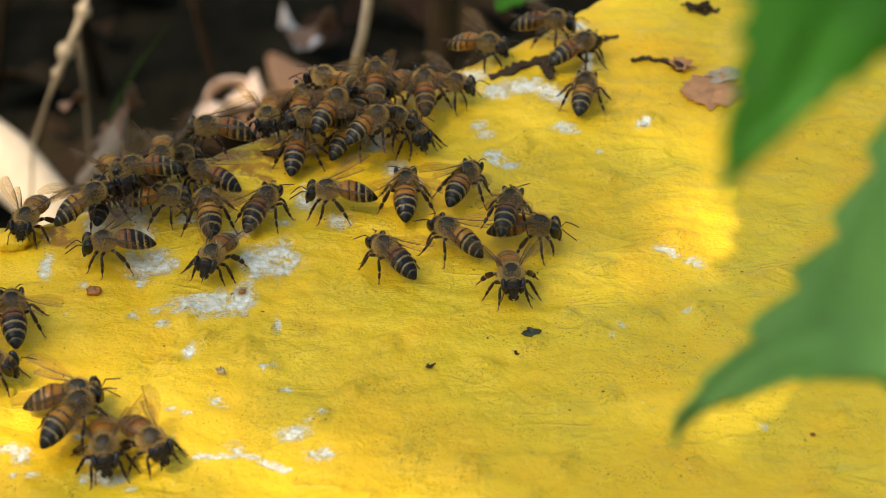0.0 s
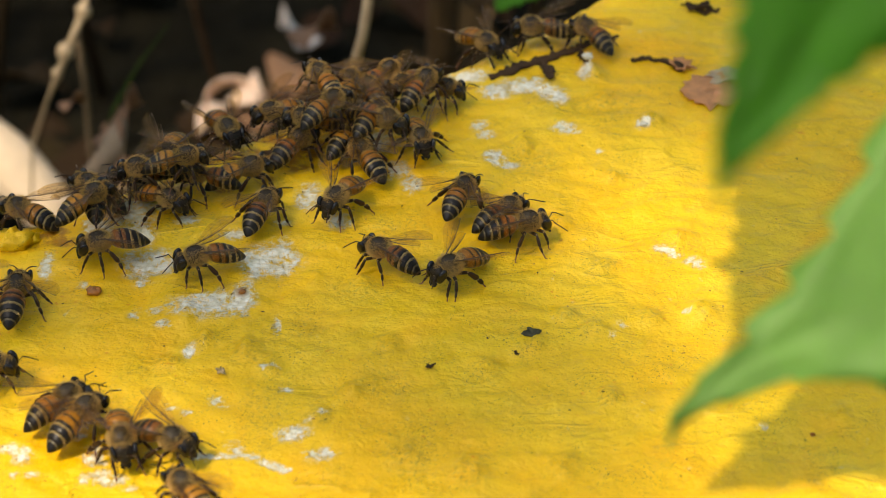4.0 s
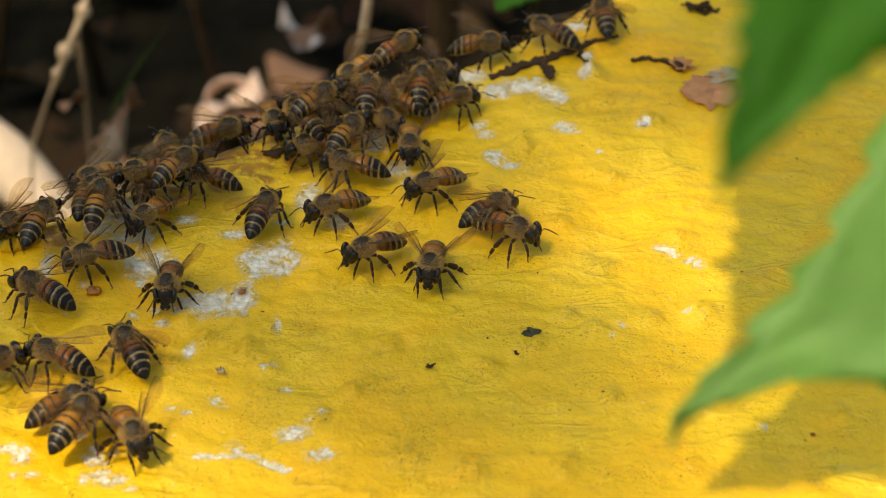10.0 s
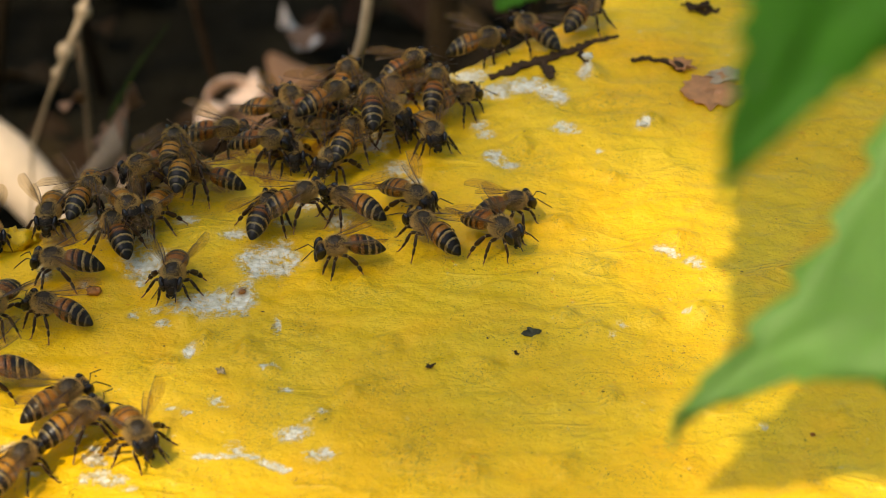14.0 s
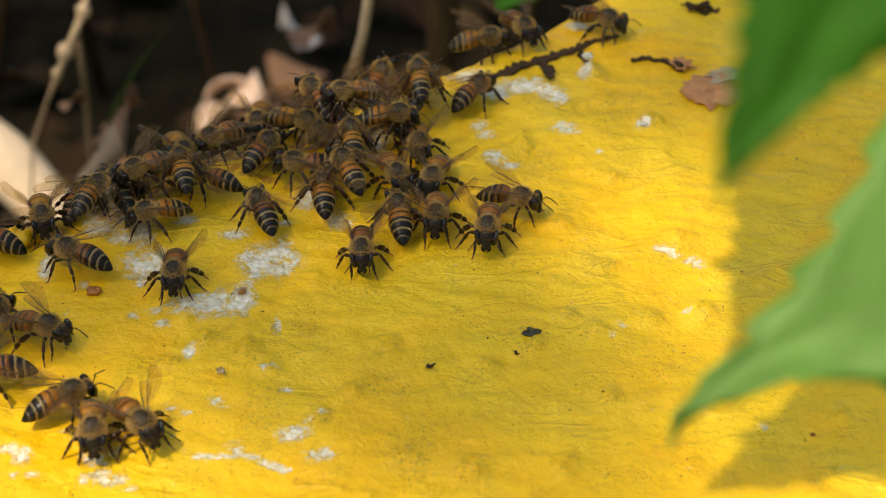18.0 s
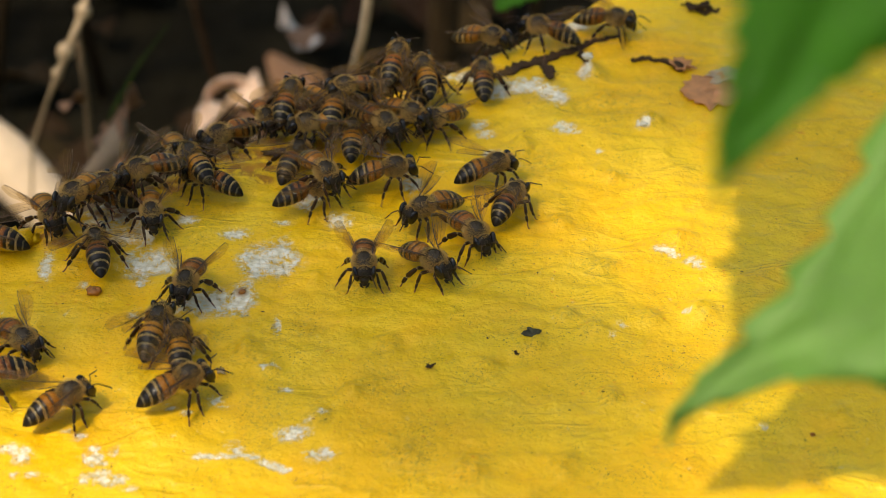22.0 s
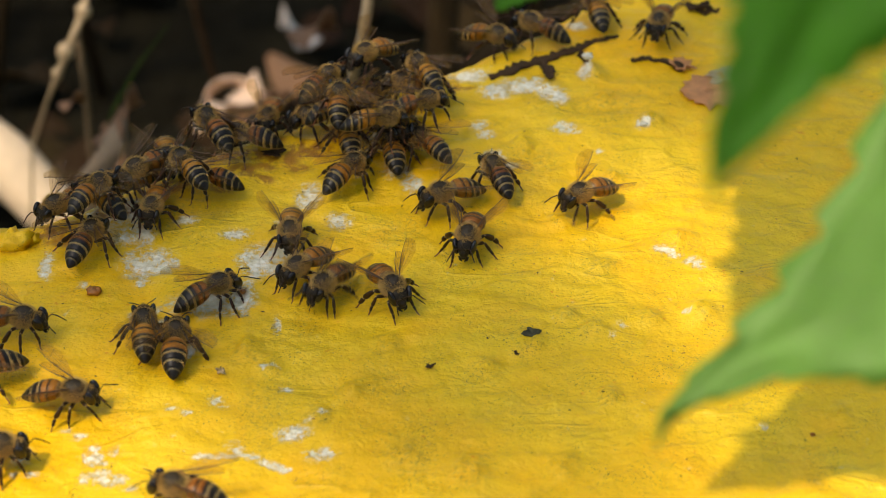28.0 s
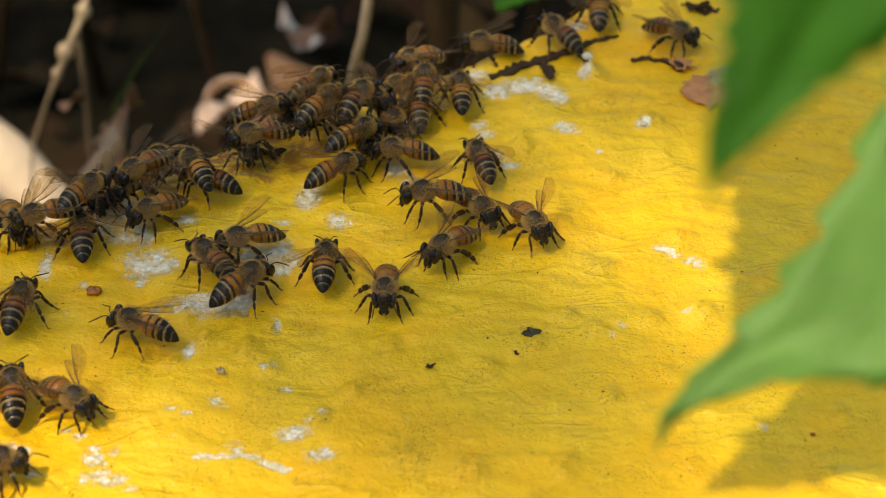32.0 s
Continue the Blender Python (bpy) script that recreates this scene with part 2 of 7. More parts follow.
DEBRIS = material("dark_debris", (0.065, 0.038, 0.020), 0.95, spec=0.1, scale=700, bump=0.0002)


# ---- mesh helpers ----
def part(name, bm, mats, parent=None, label="", smooth=True):
    """Links a bmesh as one mesh object under a thing or a part."""
    me = bpy.data.meshes.new(name)
    bm.to_mesh(me)
    bm.free()
    for m in mats if isinstance(mats, (list, tuple)) else [mats]:
        me.materials.append(m)
    if smooth:
        me.polygons.foreach_set("use_smooth", [True] * len(me.polygons))
    ob = new(name, me)
    ob.parent = parent
    return tagged(ob, label=label) if label else ob


def skin(bm, rings, mat=0, closed=True, cap=True):
    """Joins rings of points, each of the same length, into a surface."""
    vs = [[bm.verts.new(p) for p in r] for r in rings]
    k = len(vs[0])
    for a, b in zip(vs, vs[1:]):
        for i in range(k if closed else k - 1):
            f = bm.faces.new((a[i], a[(i + 1) % k], b[(i + 1) % k], b[i]))
            f.material_index = mat
    if cap:
        for r in (vs[0][::-1], vs[-1]):
            bm.faces.new(r).material_index = mat
    return vs


def tube(bm, pts, radii, sides=6, mat=0, flat=1.0):
    """A tapered limb along a line of points."""
    pts = [Vector(p) for p in pts]
    rings = []
    for i, (p, r) in enumerate(zip(pts, radii)):
        d = (pts[min(i + 1, len(pts) - 1)] - pts[max(i - 1, 0)]).normalized()
        u = d.cross(Vector((0, 0, 1)))
        u = u.normalized() if u.length > 1e-3 else Vector((1, 0, 0))
        w = u.cross(d).normalized()
        rings.append([p + u * (r * flat * math.cos(a)) + w * (r * math.sin(a))
                      for a in (2 * math.pi * k / sides for k in range(sides))])
    skin(bm, rings, mat)


def ball(bm, c, r, u=12, v=8, mat=0, turn=None):
    """An ellipsoid with the radii r about c."""
    ret = bmesh.ops.create_uvsphere(bm, u_segments=u, v_segments=v, radius=1)
    m = Matrix.Translation(c) @ (turn or Matrix()) @ Matrix.Diagonal((*r, 1))
    for x in ret["verts"]:
        x.co = m @ x.co
    for f in {f for x in ret["verts"] for f in x.link_faces}:
        f.material_index = mat


def millimetres(bm):
    bmesh.ops.scale(bm, vec=(MM, MM, MM), verts=bm.verts)
    return bm


def thicken(bm, depth):
    """Gives an open sheet its thickness."""
    bm.normal_update()
    bmesh.ops.solidify(bm, geom=bm.faces[:], thickness=depth)


# ---- the hive lid: one painted board with a rounded, worn rim ----
def rim(x):
    """Where the lid's far rim runs, y for x."""
    knots = ((-220, -14.1), (-77.2, 10.9), (-71.4, 11.6), (-65.7, 13.3), (-60.4, 17.8), (-54.9, 22.1), (-46.5, 29.3), (-36.9, 37.4), (-26.8, 43.8), (-13.3, 52.1), (1.8, 62.5), (13.0, 71.5), (24.7, 82.3), (30.2, 89.7), (60, 118.0), (240, 289.0))
    for (xa, ya), (xb, yb) in zip(knots, knots[1:]):
        if x <= xb:
            return ya + (yb - ya) * (x - xa) / (xb - xa)
    return knots[-1][1]


def rim_smooth(x):
    return sum(rim(x + k) for k in (-6, -3, 0, 3, 6)) / 5 + 0.7 * noise.noise((x * 0.12, 3.1, 0))


ROUND = 6.0
LUMPS = (
    (28.7, 59.2), (30.2, 57.0), (38.7, 40.2),    (6.8, -32.0), (40.6, 2.7), (20.1, -18.8), (-8.6, -27.0), (-27.8, -32.0), (3.9, -56.1), (-5.5, -52.3), (26.2, -39.7), (-31.3, -27.7), (27.5, -4.7), (24.5, -23.3), (14.2, -26.5), (-13.7, -10.3), (30.7, 21.8), (20.3, 7.7), (34.0, -19.6), (42.4, -18.8), (-38.8, -24.8), (-19.6, -44.4), (-43.7, -30.6), (18.3, -56.1), (30.8, 47.7), (28.2, 60.2), (14.7, 32.1), (54.6, -24.8), (60.8, -44.4), (58.4, -30.6), (-21.3, -9.5), (-42.2, -18.8), (-14.5, -39.0))


def lid_height(x, y):
    """The lid's upper face, with its lumps and its rounded rim."""
    d = (y - rim_smooth(x)) * 0.80 + ROUND
    z = 0.0
    if d > 0:
        z -= ROUND - math.sqrt(max(ROUND * ROUND - d * d, 0.0))
    lump = noise.noise((x * 0.05, y * 0.06, 0.0)) * 0.8 + noise.noise((x * 0.13, y * 0.17, 5.0)) * 0.5
    lump += abs(noise.noise((x * 0.30, y * 0.40, 9.0))) * 0.25
    lump += 0.38 * (1 - abs(noise.noise((x * 0.10 + 0.03 * y, y * 0.22, 13.0 + 0.02 * x))) * 2.2)
    for i, (a, b) in enumerate(LUMPS):
        r = ((x - a) / (1.5 + 0.25 * (i % 5))) ** 2 + ((y - b) / (1.9 + 0.3 * (i % 4))) ** 2
        if r < 6:
            lump += (0.90 + 0.20 * (i % 3)) * math.exp(-r ** 1.3) * (1 + 1.1 * noise.noise((x * 0.7, y * 0.7, 17.0)))
    return z + lump


# white chips and grime on the paint: x, y, half length, half width
CHIPS = (
    (15.3, 53.0, 4.9, 2.2), (20.7, 50.8, 2.2, 2.5), (18.1, 55.0, 1.3, 1.1), (7.0, 38.8, 1.5, 1.8), (8.0, 35.8, 1.5, 1.4), (9.4, 28.1, 1.9, 2.4), (12.4, 26.1, 1.6, 0.9), (22.7, 37.7, 2.1, 1.8), (-8.6, 23.7, 2.3, 2.7), (-5.5, 19.2, 1.6, 2.4), (-11.9, 33.4, 2.3, 3.5), (-24.0, 15.7, 2.0, 4.0), (-18.2, 8.0, 2.2, 2.3), (-31.5, -5.1, 2.7, 3.5), (-27.9, -1.2, 1.9, 3.9), (-25.8, -4.0, 1.5, 1.3), (-41.0, -16.3, 3.9, 3.1), (-37.5, -13.8, 1.9, 1.9))
CHIPS_WIDE = (
    (5.0, 56.9, 3.9, 2.3), (10.4, 51.0, 3.3, 2.3), (21.7, 49.3, 2.1, 2.9), (-56.6, 11.2, 5.8, 3.2), (-60.0, 6.3, 2.9, 2.6), (-50.2, -4.2, 4.1, 4.2), (-46.5, -4.7, 1.6, 2.3), (-39.2, -16.0, 5.8, 2.9), (-29.8, -3.7, 4.9, 3.9), (-33.2, -14.6, 2.1, 4.2))
CHIPS_NEAR = (
    (-33.2, -14.2, 1.9, 3.5), (-49.5, -4.3, 3.4, 2.9), (-50.8, -9.2, 0.9, 1.3), (-55.0, 10.0, 3.6, 3.0), (-51.9, 5.0, 1.8, 4.1), (-44.8, 8.0, 2.0, 1.3), (-36.1, 3.9, 2.5, 1.3), (-67.2, -5.5, 1.0, 3.8), (-55.6, 3.0, 2.0, 2.3), (-45.7, -20.8, 1.3, 0.9), (-50.9, -18.5, 0.9, 0.9), (-47.5, -17.0, 1.1, 0.9), (-40.9, -27.4, 0.9, 1.8), (-27.1, -21.7, 0.6, 2.2), (-22.9, -48.2, 2.3, 1.6), (-18.7, -52.9, 2.1, 1.4))
CHIPS_FAR = (
    (-52.7, -54.1, 1.5, 1.4), (-48.8, -58.7, 1.5, 1.3), (-50.9, -58.1, 1.5, 1.7), (-63.3, -53.9, 1.4, 1.7), (-65.7, -52.2, 1.2, 1.0), (-61.4, -58.1, 0.8, 0.7), (37.3, 38.9, 1.3, 1.4), (43.4, -5.1, 1.1, 1.1), (38.4, -0.5, 1.6, 0.8), (39.7, -1.6, 1.0, 0.6), (28.6, 30.1, 0.7, 0.7), (26.9, 76.1, 2.1, 1.5), (27.5, 58.1, 1.3, 2.2), (-28.0, 7.7, 1.4, 0.8), (-60.5, -10.8, 0.8, 0.9), (49.1, -46.7, 0.8, 0.6), (-35.6, -40.6, 0.9, 1.2))
CHIPS_SMALL = (
    (42.2, -3.5, 1.3, 1.1), (43.5, -5.1, 0.8, 0.8), (29.1, -21.7, 0.8, 0.7), (27.6, -24.6, 0.6, 0.6), (40.0, -18.4, 0.6, 0.5), (37.7, -0.1, 0.9, 0.6), (-53.0, -54.5, 1.2, 1.0), (-50.0, -58.8, 1.6, 0.9), (-53.4, -58.4, 0.9, 1.2), (-49.6, -52.5, 0.7, 0.8), (-27.2, -21.4, 0.6, 1.1), (-24.8, -37.5, 0.8, 0.8), (-22.9, -48.0, 2.2, 1.0), (-18.3, -52.7, 2.0, 1.0))
STREAKS = ((-36.7, -53.3, 1.0, 0.55), (-35.1, -53.2, 1.0, 0.55), (-33.5, -53.1, 1.0, 0.55), (-31.9, -53.0, 1.0, 0.55), (-32.3, -50.4, 1.0, 0.55), (-31.3, -51.5, 1.0, 0.55), (-30.2, -52.6, 1.0, 0.55), (-29.7, -52.8, 1.0, 0.55), (-28.5, -53.4, 1.0, 0.55), (-27.4, -54.1, 1.0, 0.55), (-26.2, -54.7, 1.0, 0.55), (-25.0, -55.3, 1.0, 0.55), (-23.9, -55.9, 1.0, 0.55))
SCUFFS = ((-54.0, -53.6, 0.85, 0.5), (-52.3, -55.2, 0.85, 0.5), (-50.6, -56.8, 0.85, 0.5), (-50.5, -58.0, 0.85, 0.5), (-48.4, -59.4, 0.85, 0.5), (-46.3, -60.7, 0.85, 0.5), (-66.2, -51.9, 0.85, 0.5), (-64.5, -53.2, 0.85, 0.5), (-62.8, -54.5, 0.85, 0.5), (-64.1, -54.5, 0.85, 0.5), (-64.2, -58.3, 0.85, 0.5), (-53.0, -51.7, 0.85, 0.5), (-51.3, -54.9, 0.85, 0.5), (-57.4, -47.8, 0.85, 0.5), (-55.5, -49.3, 0.85, 0.5), (-36.3, -40.0, 0.85, 0.5), (-34.4, -41.9, 0.85, 0.5), (-28.6, -32.7, 0.85, 0.5), (-26.8, -32.2, 0.85, 0.5), (36.9, -0.0, 0.85, 0.5), (38.6, -0.8, 0.85, 0.5), (40.2, -1.6, 0.85, 0.5), (7.8, 28.3, 0.85, 0.5), (9.6, 26.7, 0.85, 0.5), (11.4, 25.2, 0.85, 0.5), (21.2, 38.4, 0.85, 0.5), (23.0, 37.3, 0.85, 0.5), (24.8, 36.1, 0.85, 0.5), (-42.3, -43.2, 0.85, 0.5), (-39.6, -44.0, 0.85, 0.5), (-20.8, -45.4, 0.85, 0.5), (-18.7, -43.8, 0.85, 0.5))
GRIME = tuple((a, b, 2.2, 2.4) for a, b in LUMPS[:24]) + (
    (-9.3, -37.5, 4.4, 4.2), (-31.1, -29.0, 4.1, 2.4), (-13.6, -12.1, 5.7, 3.5), (40.1, -0.6, 5.9, 4.9), (-22.1, -22.2, 2.8, 3.1), (-44.8, 8.0, 7.9, 6.6), (-27.3, 28.4, 9.3, 4.3), (23.2, 47.2, 8.6, 5.4), (13.3, -26.1, 2.3, 4.6), (6.8, -33.3, 2.7, 2.7), (-8.2, 5.5, 4.9, 4.9), (16.0, 26.4, 5.1, 5.1), (-5.5, -53.6, 3.4, 4.3), (31.7, 46.5, 6.5, 5.4), (1.5, -11.0, 4.7, 2.4), (26.4, -6.1, 2.9, 3.2), (3.9, -57.0, 3.4, 3.5), (-27.7, -40.6, 3.5, 8.8))
STAINS = (
    (-65.4, 1.6, 1.8, 1.6), (-70.6, 2.4, 2.0, 2.3), (-74.0, 1.7, 1.9, 1.9), (-36.6, 28.9, 5.7, 1.4), (-27.4, 30.1, 4.7, 1.6), (-31.2, 25.7, 2.5, 1.5), (3.9, 52.2, 2.0, 1.1), (-33.5, -13.0, 0.9, 0.9), (-58.0, 10.5, 3.0, 1.7), (-37.1, 23.1, 2.0, 1.4), (-23.2, 30.3, 2.9, 1.4), (-49.0, 18.9, 4.1, 2.0), (-29.3, 27.7, 2.6, 1.6), (-23.2, 30.3, 3.4, 1.5), (-26.0, 25.2, 2.0, 1.2), (-36.2, 24.0, 2.4, 1.6), (-18.1, 33.9, 2.6, 1.3), (-32.1, 20.9, 1.6, 1.2), (-77.3, 14.7, 2.6, 2.0), (-70.7, 3.2, 2.2, 1.4), (-39.3, 18.3, 2.2, 1.4))
RIM_STAINS = ((-34.9, 35.8, 2.6, 1.5), (-36.3, 33.5, 2.2, 1.4), (-31.8, 33.9, 2.4, 1.3), (-27.4, 31.2, 2.6, 1.4), (-24.6, 32.4, 2.2, 1.3), (-40.3, 30.1, 2.4, 1.4), (-42.1, 27.5, 2.0, 1.3), (-46.9, 24.5, 2.2, 1.5), (-45.3, 23.0, 1.8, 1.2), (-70.0, 1.9, 2.6, 1.8), (-72.2, 6.1, 2.4, 1.5), (-67.8, 4.4, 2.4, 1.6), (-64.7, 1.7, 1.6, 1.0), (-74.1, -0.2, 2.0, 1.5), (-33.5, 21.9, 1.6, 1.0), (-19.3, 35.8, 2.2, 1.2), (-15.2, 38.1, 1.8, 1.0), (-8.9, 43.3, 1.8, 1.0))


def worn(x, y, spots):
    return max(0.0, *(1 - math.hypot((x - a) / (1.42 * c), (y - b) / (1.42 * d)) for a, b, c, d in spots))


def build_lid():
    xs = [-220, -190, -160, -140, -120, -105] + [-96 + 0.75 * i for i in range(261)] + [104, 112, 125, 140, 160]
    drop = [-40, -30, -20, -12, -8, -6]
    arc = [ROUND * (1 - math.cos(radians(a))) for a in (90, 78, 66, 54, 42, 30, 20, 10, 4)]
    top = sorted(set(arc)) + [6.4 + 0.75 * i for i in range(245)] + [195, 205, 220, 250, 280, 320]
    co, faces, chip, grime, stain = [], [], [], [], []
    rows = len(drop) + len(top)
    for x in xs:
        e = rim_smooth(x)
        for z in drop:
            co.append((x, e, z + 0.3 * noise.noise((x * 0.1, z * 0.1, 7))))
        for s in top:
            co.append((x, e - s, lid_height(x, e - s)))
    for i in range(len(xs) - 1):
        for j in range(rows - 1):
            a = i * rows + j
            faces.append((a, a + 1, a + rows + 1, a + rows))
    for x, y, z in co:
        near = -85 < x < 80 and y > -80
        chip.append(max(worn(x, y, CHIPS), worn(x, y, CHIPS_WIDE), worn(x, y, CHIPS_NEAR), worn(x, y, CHIPS_FAR), worn(x, y, CHIPS_SMALL), worn(x, y, STREAKS), worn(x, y, SCUFFS)) if near else 0.0)
        grime.append(min(1.0, 1.6 * worn(x, y, GRIME)) if near else 0.0)
        stain.append(min(1.0, 3.0 * max(worn(x, y, STAINS), worn(x, y, RIM_STAINS))) if near else 0.0)
    me = bpy.data.meshes.new("lid_top")
    me.from_pydata([(x * MM, y * MM, z * MM) for x, y, z in co], [], faces)
    for key, values in (("chip", chip), ("grime", grime), ("stain", stain)):
        me.attributes.new(key, "FLOAT", "POINT").data.foreach_set("value", values)
    me.materials.append(PAINT)
    me.polygons.foreach_set("use_smooth", [True] * len(me.polygons))
    hive = tagged(new("beehive"), "yellow painted foam beehive with a chipped worn lid", "beehive")
    lid = new("lid", me)
    lid.parent = hive
    bm = bmesh.new()
    ring = [(x, rim_smooth(x) - 4) for x in range(-220, 161, 10)] + [(160, -230), (-220, -230)]
    skin(bm, [[(x * MM, y * MM, z * MM) for x, y in ring] for z in (-3, -34)], 0)
    part("lid_core", bm, HIVE_SIDE, hive, smooth=False)
    bm = bmesh.new()
    inner = [(x + (8 if x < -200 else 0), y - 9) for x, y in ring[:-2]] + [(152, -222), (-212, -222)]
    skin(bm, [[(x * MM, y * MM, z * MM) for x, y in inner] for z in (-34, -160, -300)], 0)
    part("hive_body", bm, HIVE_SIDE, hive, smooth=False)
    return hive


build_lid()


# ---- ground far below the rim, with litter, stalks and dead wood ----
GROUND = -0.30


def build_ground():
    bm = bmesh.new()
    def grid(x0, x1, y0, y1, step, rough):
        nx, ny = int((x1 - x0) / step), int((y1 - y0) / step)
        vs = [[bm.verts.new((x0 + i * step, y0 + j * step, GROUND + rough * noise.noise((i * step * 6 + x0, j * step * 6, 2)))) for j in range(ny + 1)] for i in range(nx + 1)]
        for i in range(nx):
            for j in range(ny):
                bm.faces.new((vs[i][j], vs[i + 1][j], vs[i + 1][j + 1], vs[i][j + 1]))
    grid(-1.5, 1.5, -0.5, 2.5, 0.03, 0.02)
    outer = [bm.verts.new((x, y, GROUND - 0.02)) for x, y in ((-60, -60), (60, -60), (60, 60), (-60, 60))]
    bm.faces.new(outer)
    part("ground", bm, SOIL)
    tagged(bpy.data.objects["ground"], "soil under the shrubs, shade put into its colour", "ground", kind="structure")


build_ground()


def stalk(pts, radii, mat, name, label, category, knots=()):
    """A dry stem with thickened nodes."""
    bm = bmesh.new()
    tube(bm, pts, radii, 9)
    for p, r in knots:
        ball(bm, p, (r, r, r * 1.2), 10, 8)
    ob = part(name, bm, mat)
    return tagged(ob, label, category)


def build_background():
    s = stalk([(-0.100, 0.262, -0.070), (-0.107, 0.254, -0.097), (-0.112, 0.247, -0.107), (-0.121, 0.255, -0.128), (-0.130, 0.263, -0.151), (-0.15, 0.27, -0.31)],
              [0.0009, 0.0011, 0.0013, 0.0006, 0.0005, 0.0007], STRAW, "dry_stalk", "pale dry forked plant stalk standing in the litter", "stalk",
              [((-0.103, 0.259, -0.082), 0.0021), ((-0.107, 0.254, -0.097), 0.0023), ((-0.1125, 0.247, -0.107), 0.0025), ((-0.1165, 0.251, -0.117), 0.0017)])
    bm = bmesh.new()
    tube(bm, [(-0.109, 0.251, -0.102), (-0.112, 0.268, -0.130), (-0.116, 0.285, -0.165), (-0.12, 0.30, -0.31)], [0.0010, 0.0009, 0.0009, 0.0010], 8)
    part("side_shoot", bm, SHADED_STRAW, s)
    stalk([(-0.014, 0.168, -0.015), (-0.020, 0.162, -0.052), (-0.023, 0.165, -0.065), (-0.027, 0.171, -0.091), (-0.03, 0.18, -0.31)],
          [0.0012, 0.0013, 0.0013, 0.0013, 0.0014], STRAW, "dry_stalk", "straight tan dry stalk behind the hive", "stalk")
    stalk([(-0.0787, 0.2341, -0.0895), (-0.0862, 0.2183, -0.0942), (-0.0926, 0.2066, -0.1019), (-0.0962, 0.1936, -0.1113), (-0.118, 0.235, -0.31)], [0.0003, 0.0005, 0.0008, 0.0009, 0.0010],
          STEM, "green_stalk", "soft green plant stem in shade", "stalk")
    stalk([(-0.0893, 0.2008, -0.1014), (-0.0914, 0.1920, -0.1050), (-0.0946, 0.1825, -0.1095), (-0.115, 0.21, -0.31)], [0.0012, 0.0038, 0.0058, 0.006], SHADED_STRAW, "dry_stalk", "pale dry leaf sheath round a stem", "stalk")
    # stalks in the litter colour, which carries the deep shade
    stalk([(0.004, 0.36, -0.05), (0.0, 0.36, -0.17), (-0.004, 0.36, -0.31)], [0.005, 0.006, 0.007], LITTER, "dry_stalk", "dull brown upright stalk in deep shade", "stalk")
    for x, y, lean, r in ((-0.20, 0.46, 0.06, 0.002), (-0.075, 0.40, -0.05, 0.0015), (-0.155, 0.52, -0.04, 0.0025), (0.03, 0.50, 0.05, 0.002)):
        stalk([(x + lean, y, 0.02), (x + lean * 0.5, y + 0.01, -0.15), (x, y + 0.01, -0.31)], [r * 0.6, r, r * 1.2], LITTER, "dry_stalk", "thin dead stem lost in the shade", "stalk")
    # fallen dead branches, pale where the sun reaches them
    log = stalk([(-0.29, 0.47, -0.235), (-0.235, 0.415, -0.205), (-0.19, 0.372, -0.205), (-0.160, 0.344, -0.210), (-0.137, 0.326, -0.226), (-0.110, 0.305, -0.30)],
                [0.010, 0.0105, 0.0115, 0.0115, 0.010, 0.008], DEADWOOD, "dead_branch", "sun-bleached dead branch lying on the ground", "branch")
    bm = bmesh.new()
    tube(bm, [(-0.172, 0.352, -0.21), (-0.192, 0.345, -0.25), (-0.21, 0.35, -0.31)], [0.006, 0.007, 0.007], 8)
    part("side_branch", bm, DEADWOOD, log)
    stalk([(-0.29, 0.42, -0.29), (-0.215, 0.36, -0.255), (-0.15, 0.315, -0.285)], [0.006, 0.006, 0.005], DEADWOOD, "dead_branch", "thin bleached dead stick on the ground", "branch")
    stalk([(-0.33, 0.45, -0.22), (-0.22, 0.53, -0.215), (-0.15, 0.62, -0.29)], [0.005, 0.005, 0.004], STRAW, "dead_branch", "dim grey stick crossing in the shade", "branch")
    rng = random.Random(4)
    # curled dry leaves that catch the light
    for x, y, z, size, turn, roll, mat in ((-0.0815, 0.388, -0.224, 0.030, 35, -30, PINKLEAF), (-0.072, 0.386, -0.208, 0.018, 110, -40, PINKLEAF), (-0.063, 0.378, -0.215, 0.026, 70, -35, DRYLEAF), (-0.098, 0.372, -0.238, 0.022, 140, 30, DRYLEAF),
                                           (-0.064, 0.451, -0.221, 0.026, 110, 50, WHITELEAF), (-0.053, 0.48, -0.205, 0.030, 10, 30, DRYLEAF), (-0.062, 0.46, -0.25, 0.03, 70, 10, DRYLEAF),
                                           (-0.0885, 0.2183, -0.1112, 0.018, 80, -60, DRYLEAF), (-0.0895, 0.1986, -0.1043, 0.014, 100, -50, DRYLEAF), (-0.1091, 0.2368, -0.1199, 0.010, 60, -40, DRYLEAF),
                                           (-0.0383, 0.2833, -0.1238, 0.020, 60, -40, DRYLEAF), (-0.125, 0.39, -0.25, 0.018, 50, 30, DRYLEAF), (-0.115, 0.37, -0.245, 0.03, 200, 30, DEADWOOD), (-0.09, 0.43, -0.26, 0.03, 200, 20, DRYLEAF)):
        dry_leaf(pose(x, y, z, roll, 10, turn), size, mat, "curled reddish brown dead leaf in the litter")
    rolled_leaf(pose(-0.0805, 0.384, -0.214, -42, 0, 0) @ pose(0, 0, 0, 0, 35, 0), 0.0135, PINKLEAF, "rolled pinkish dead leaf catching the sun")
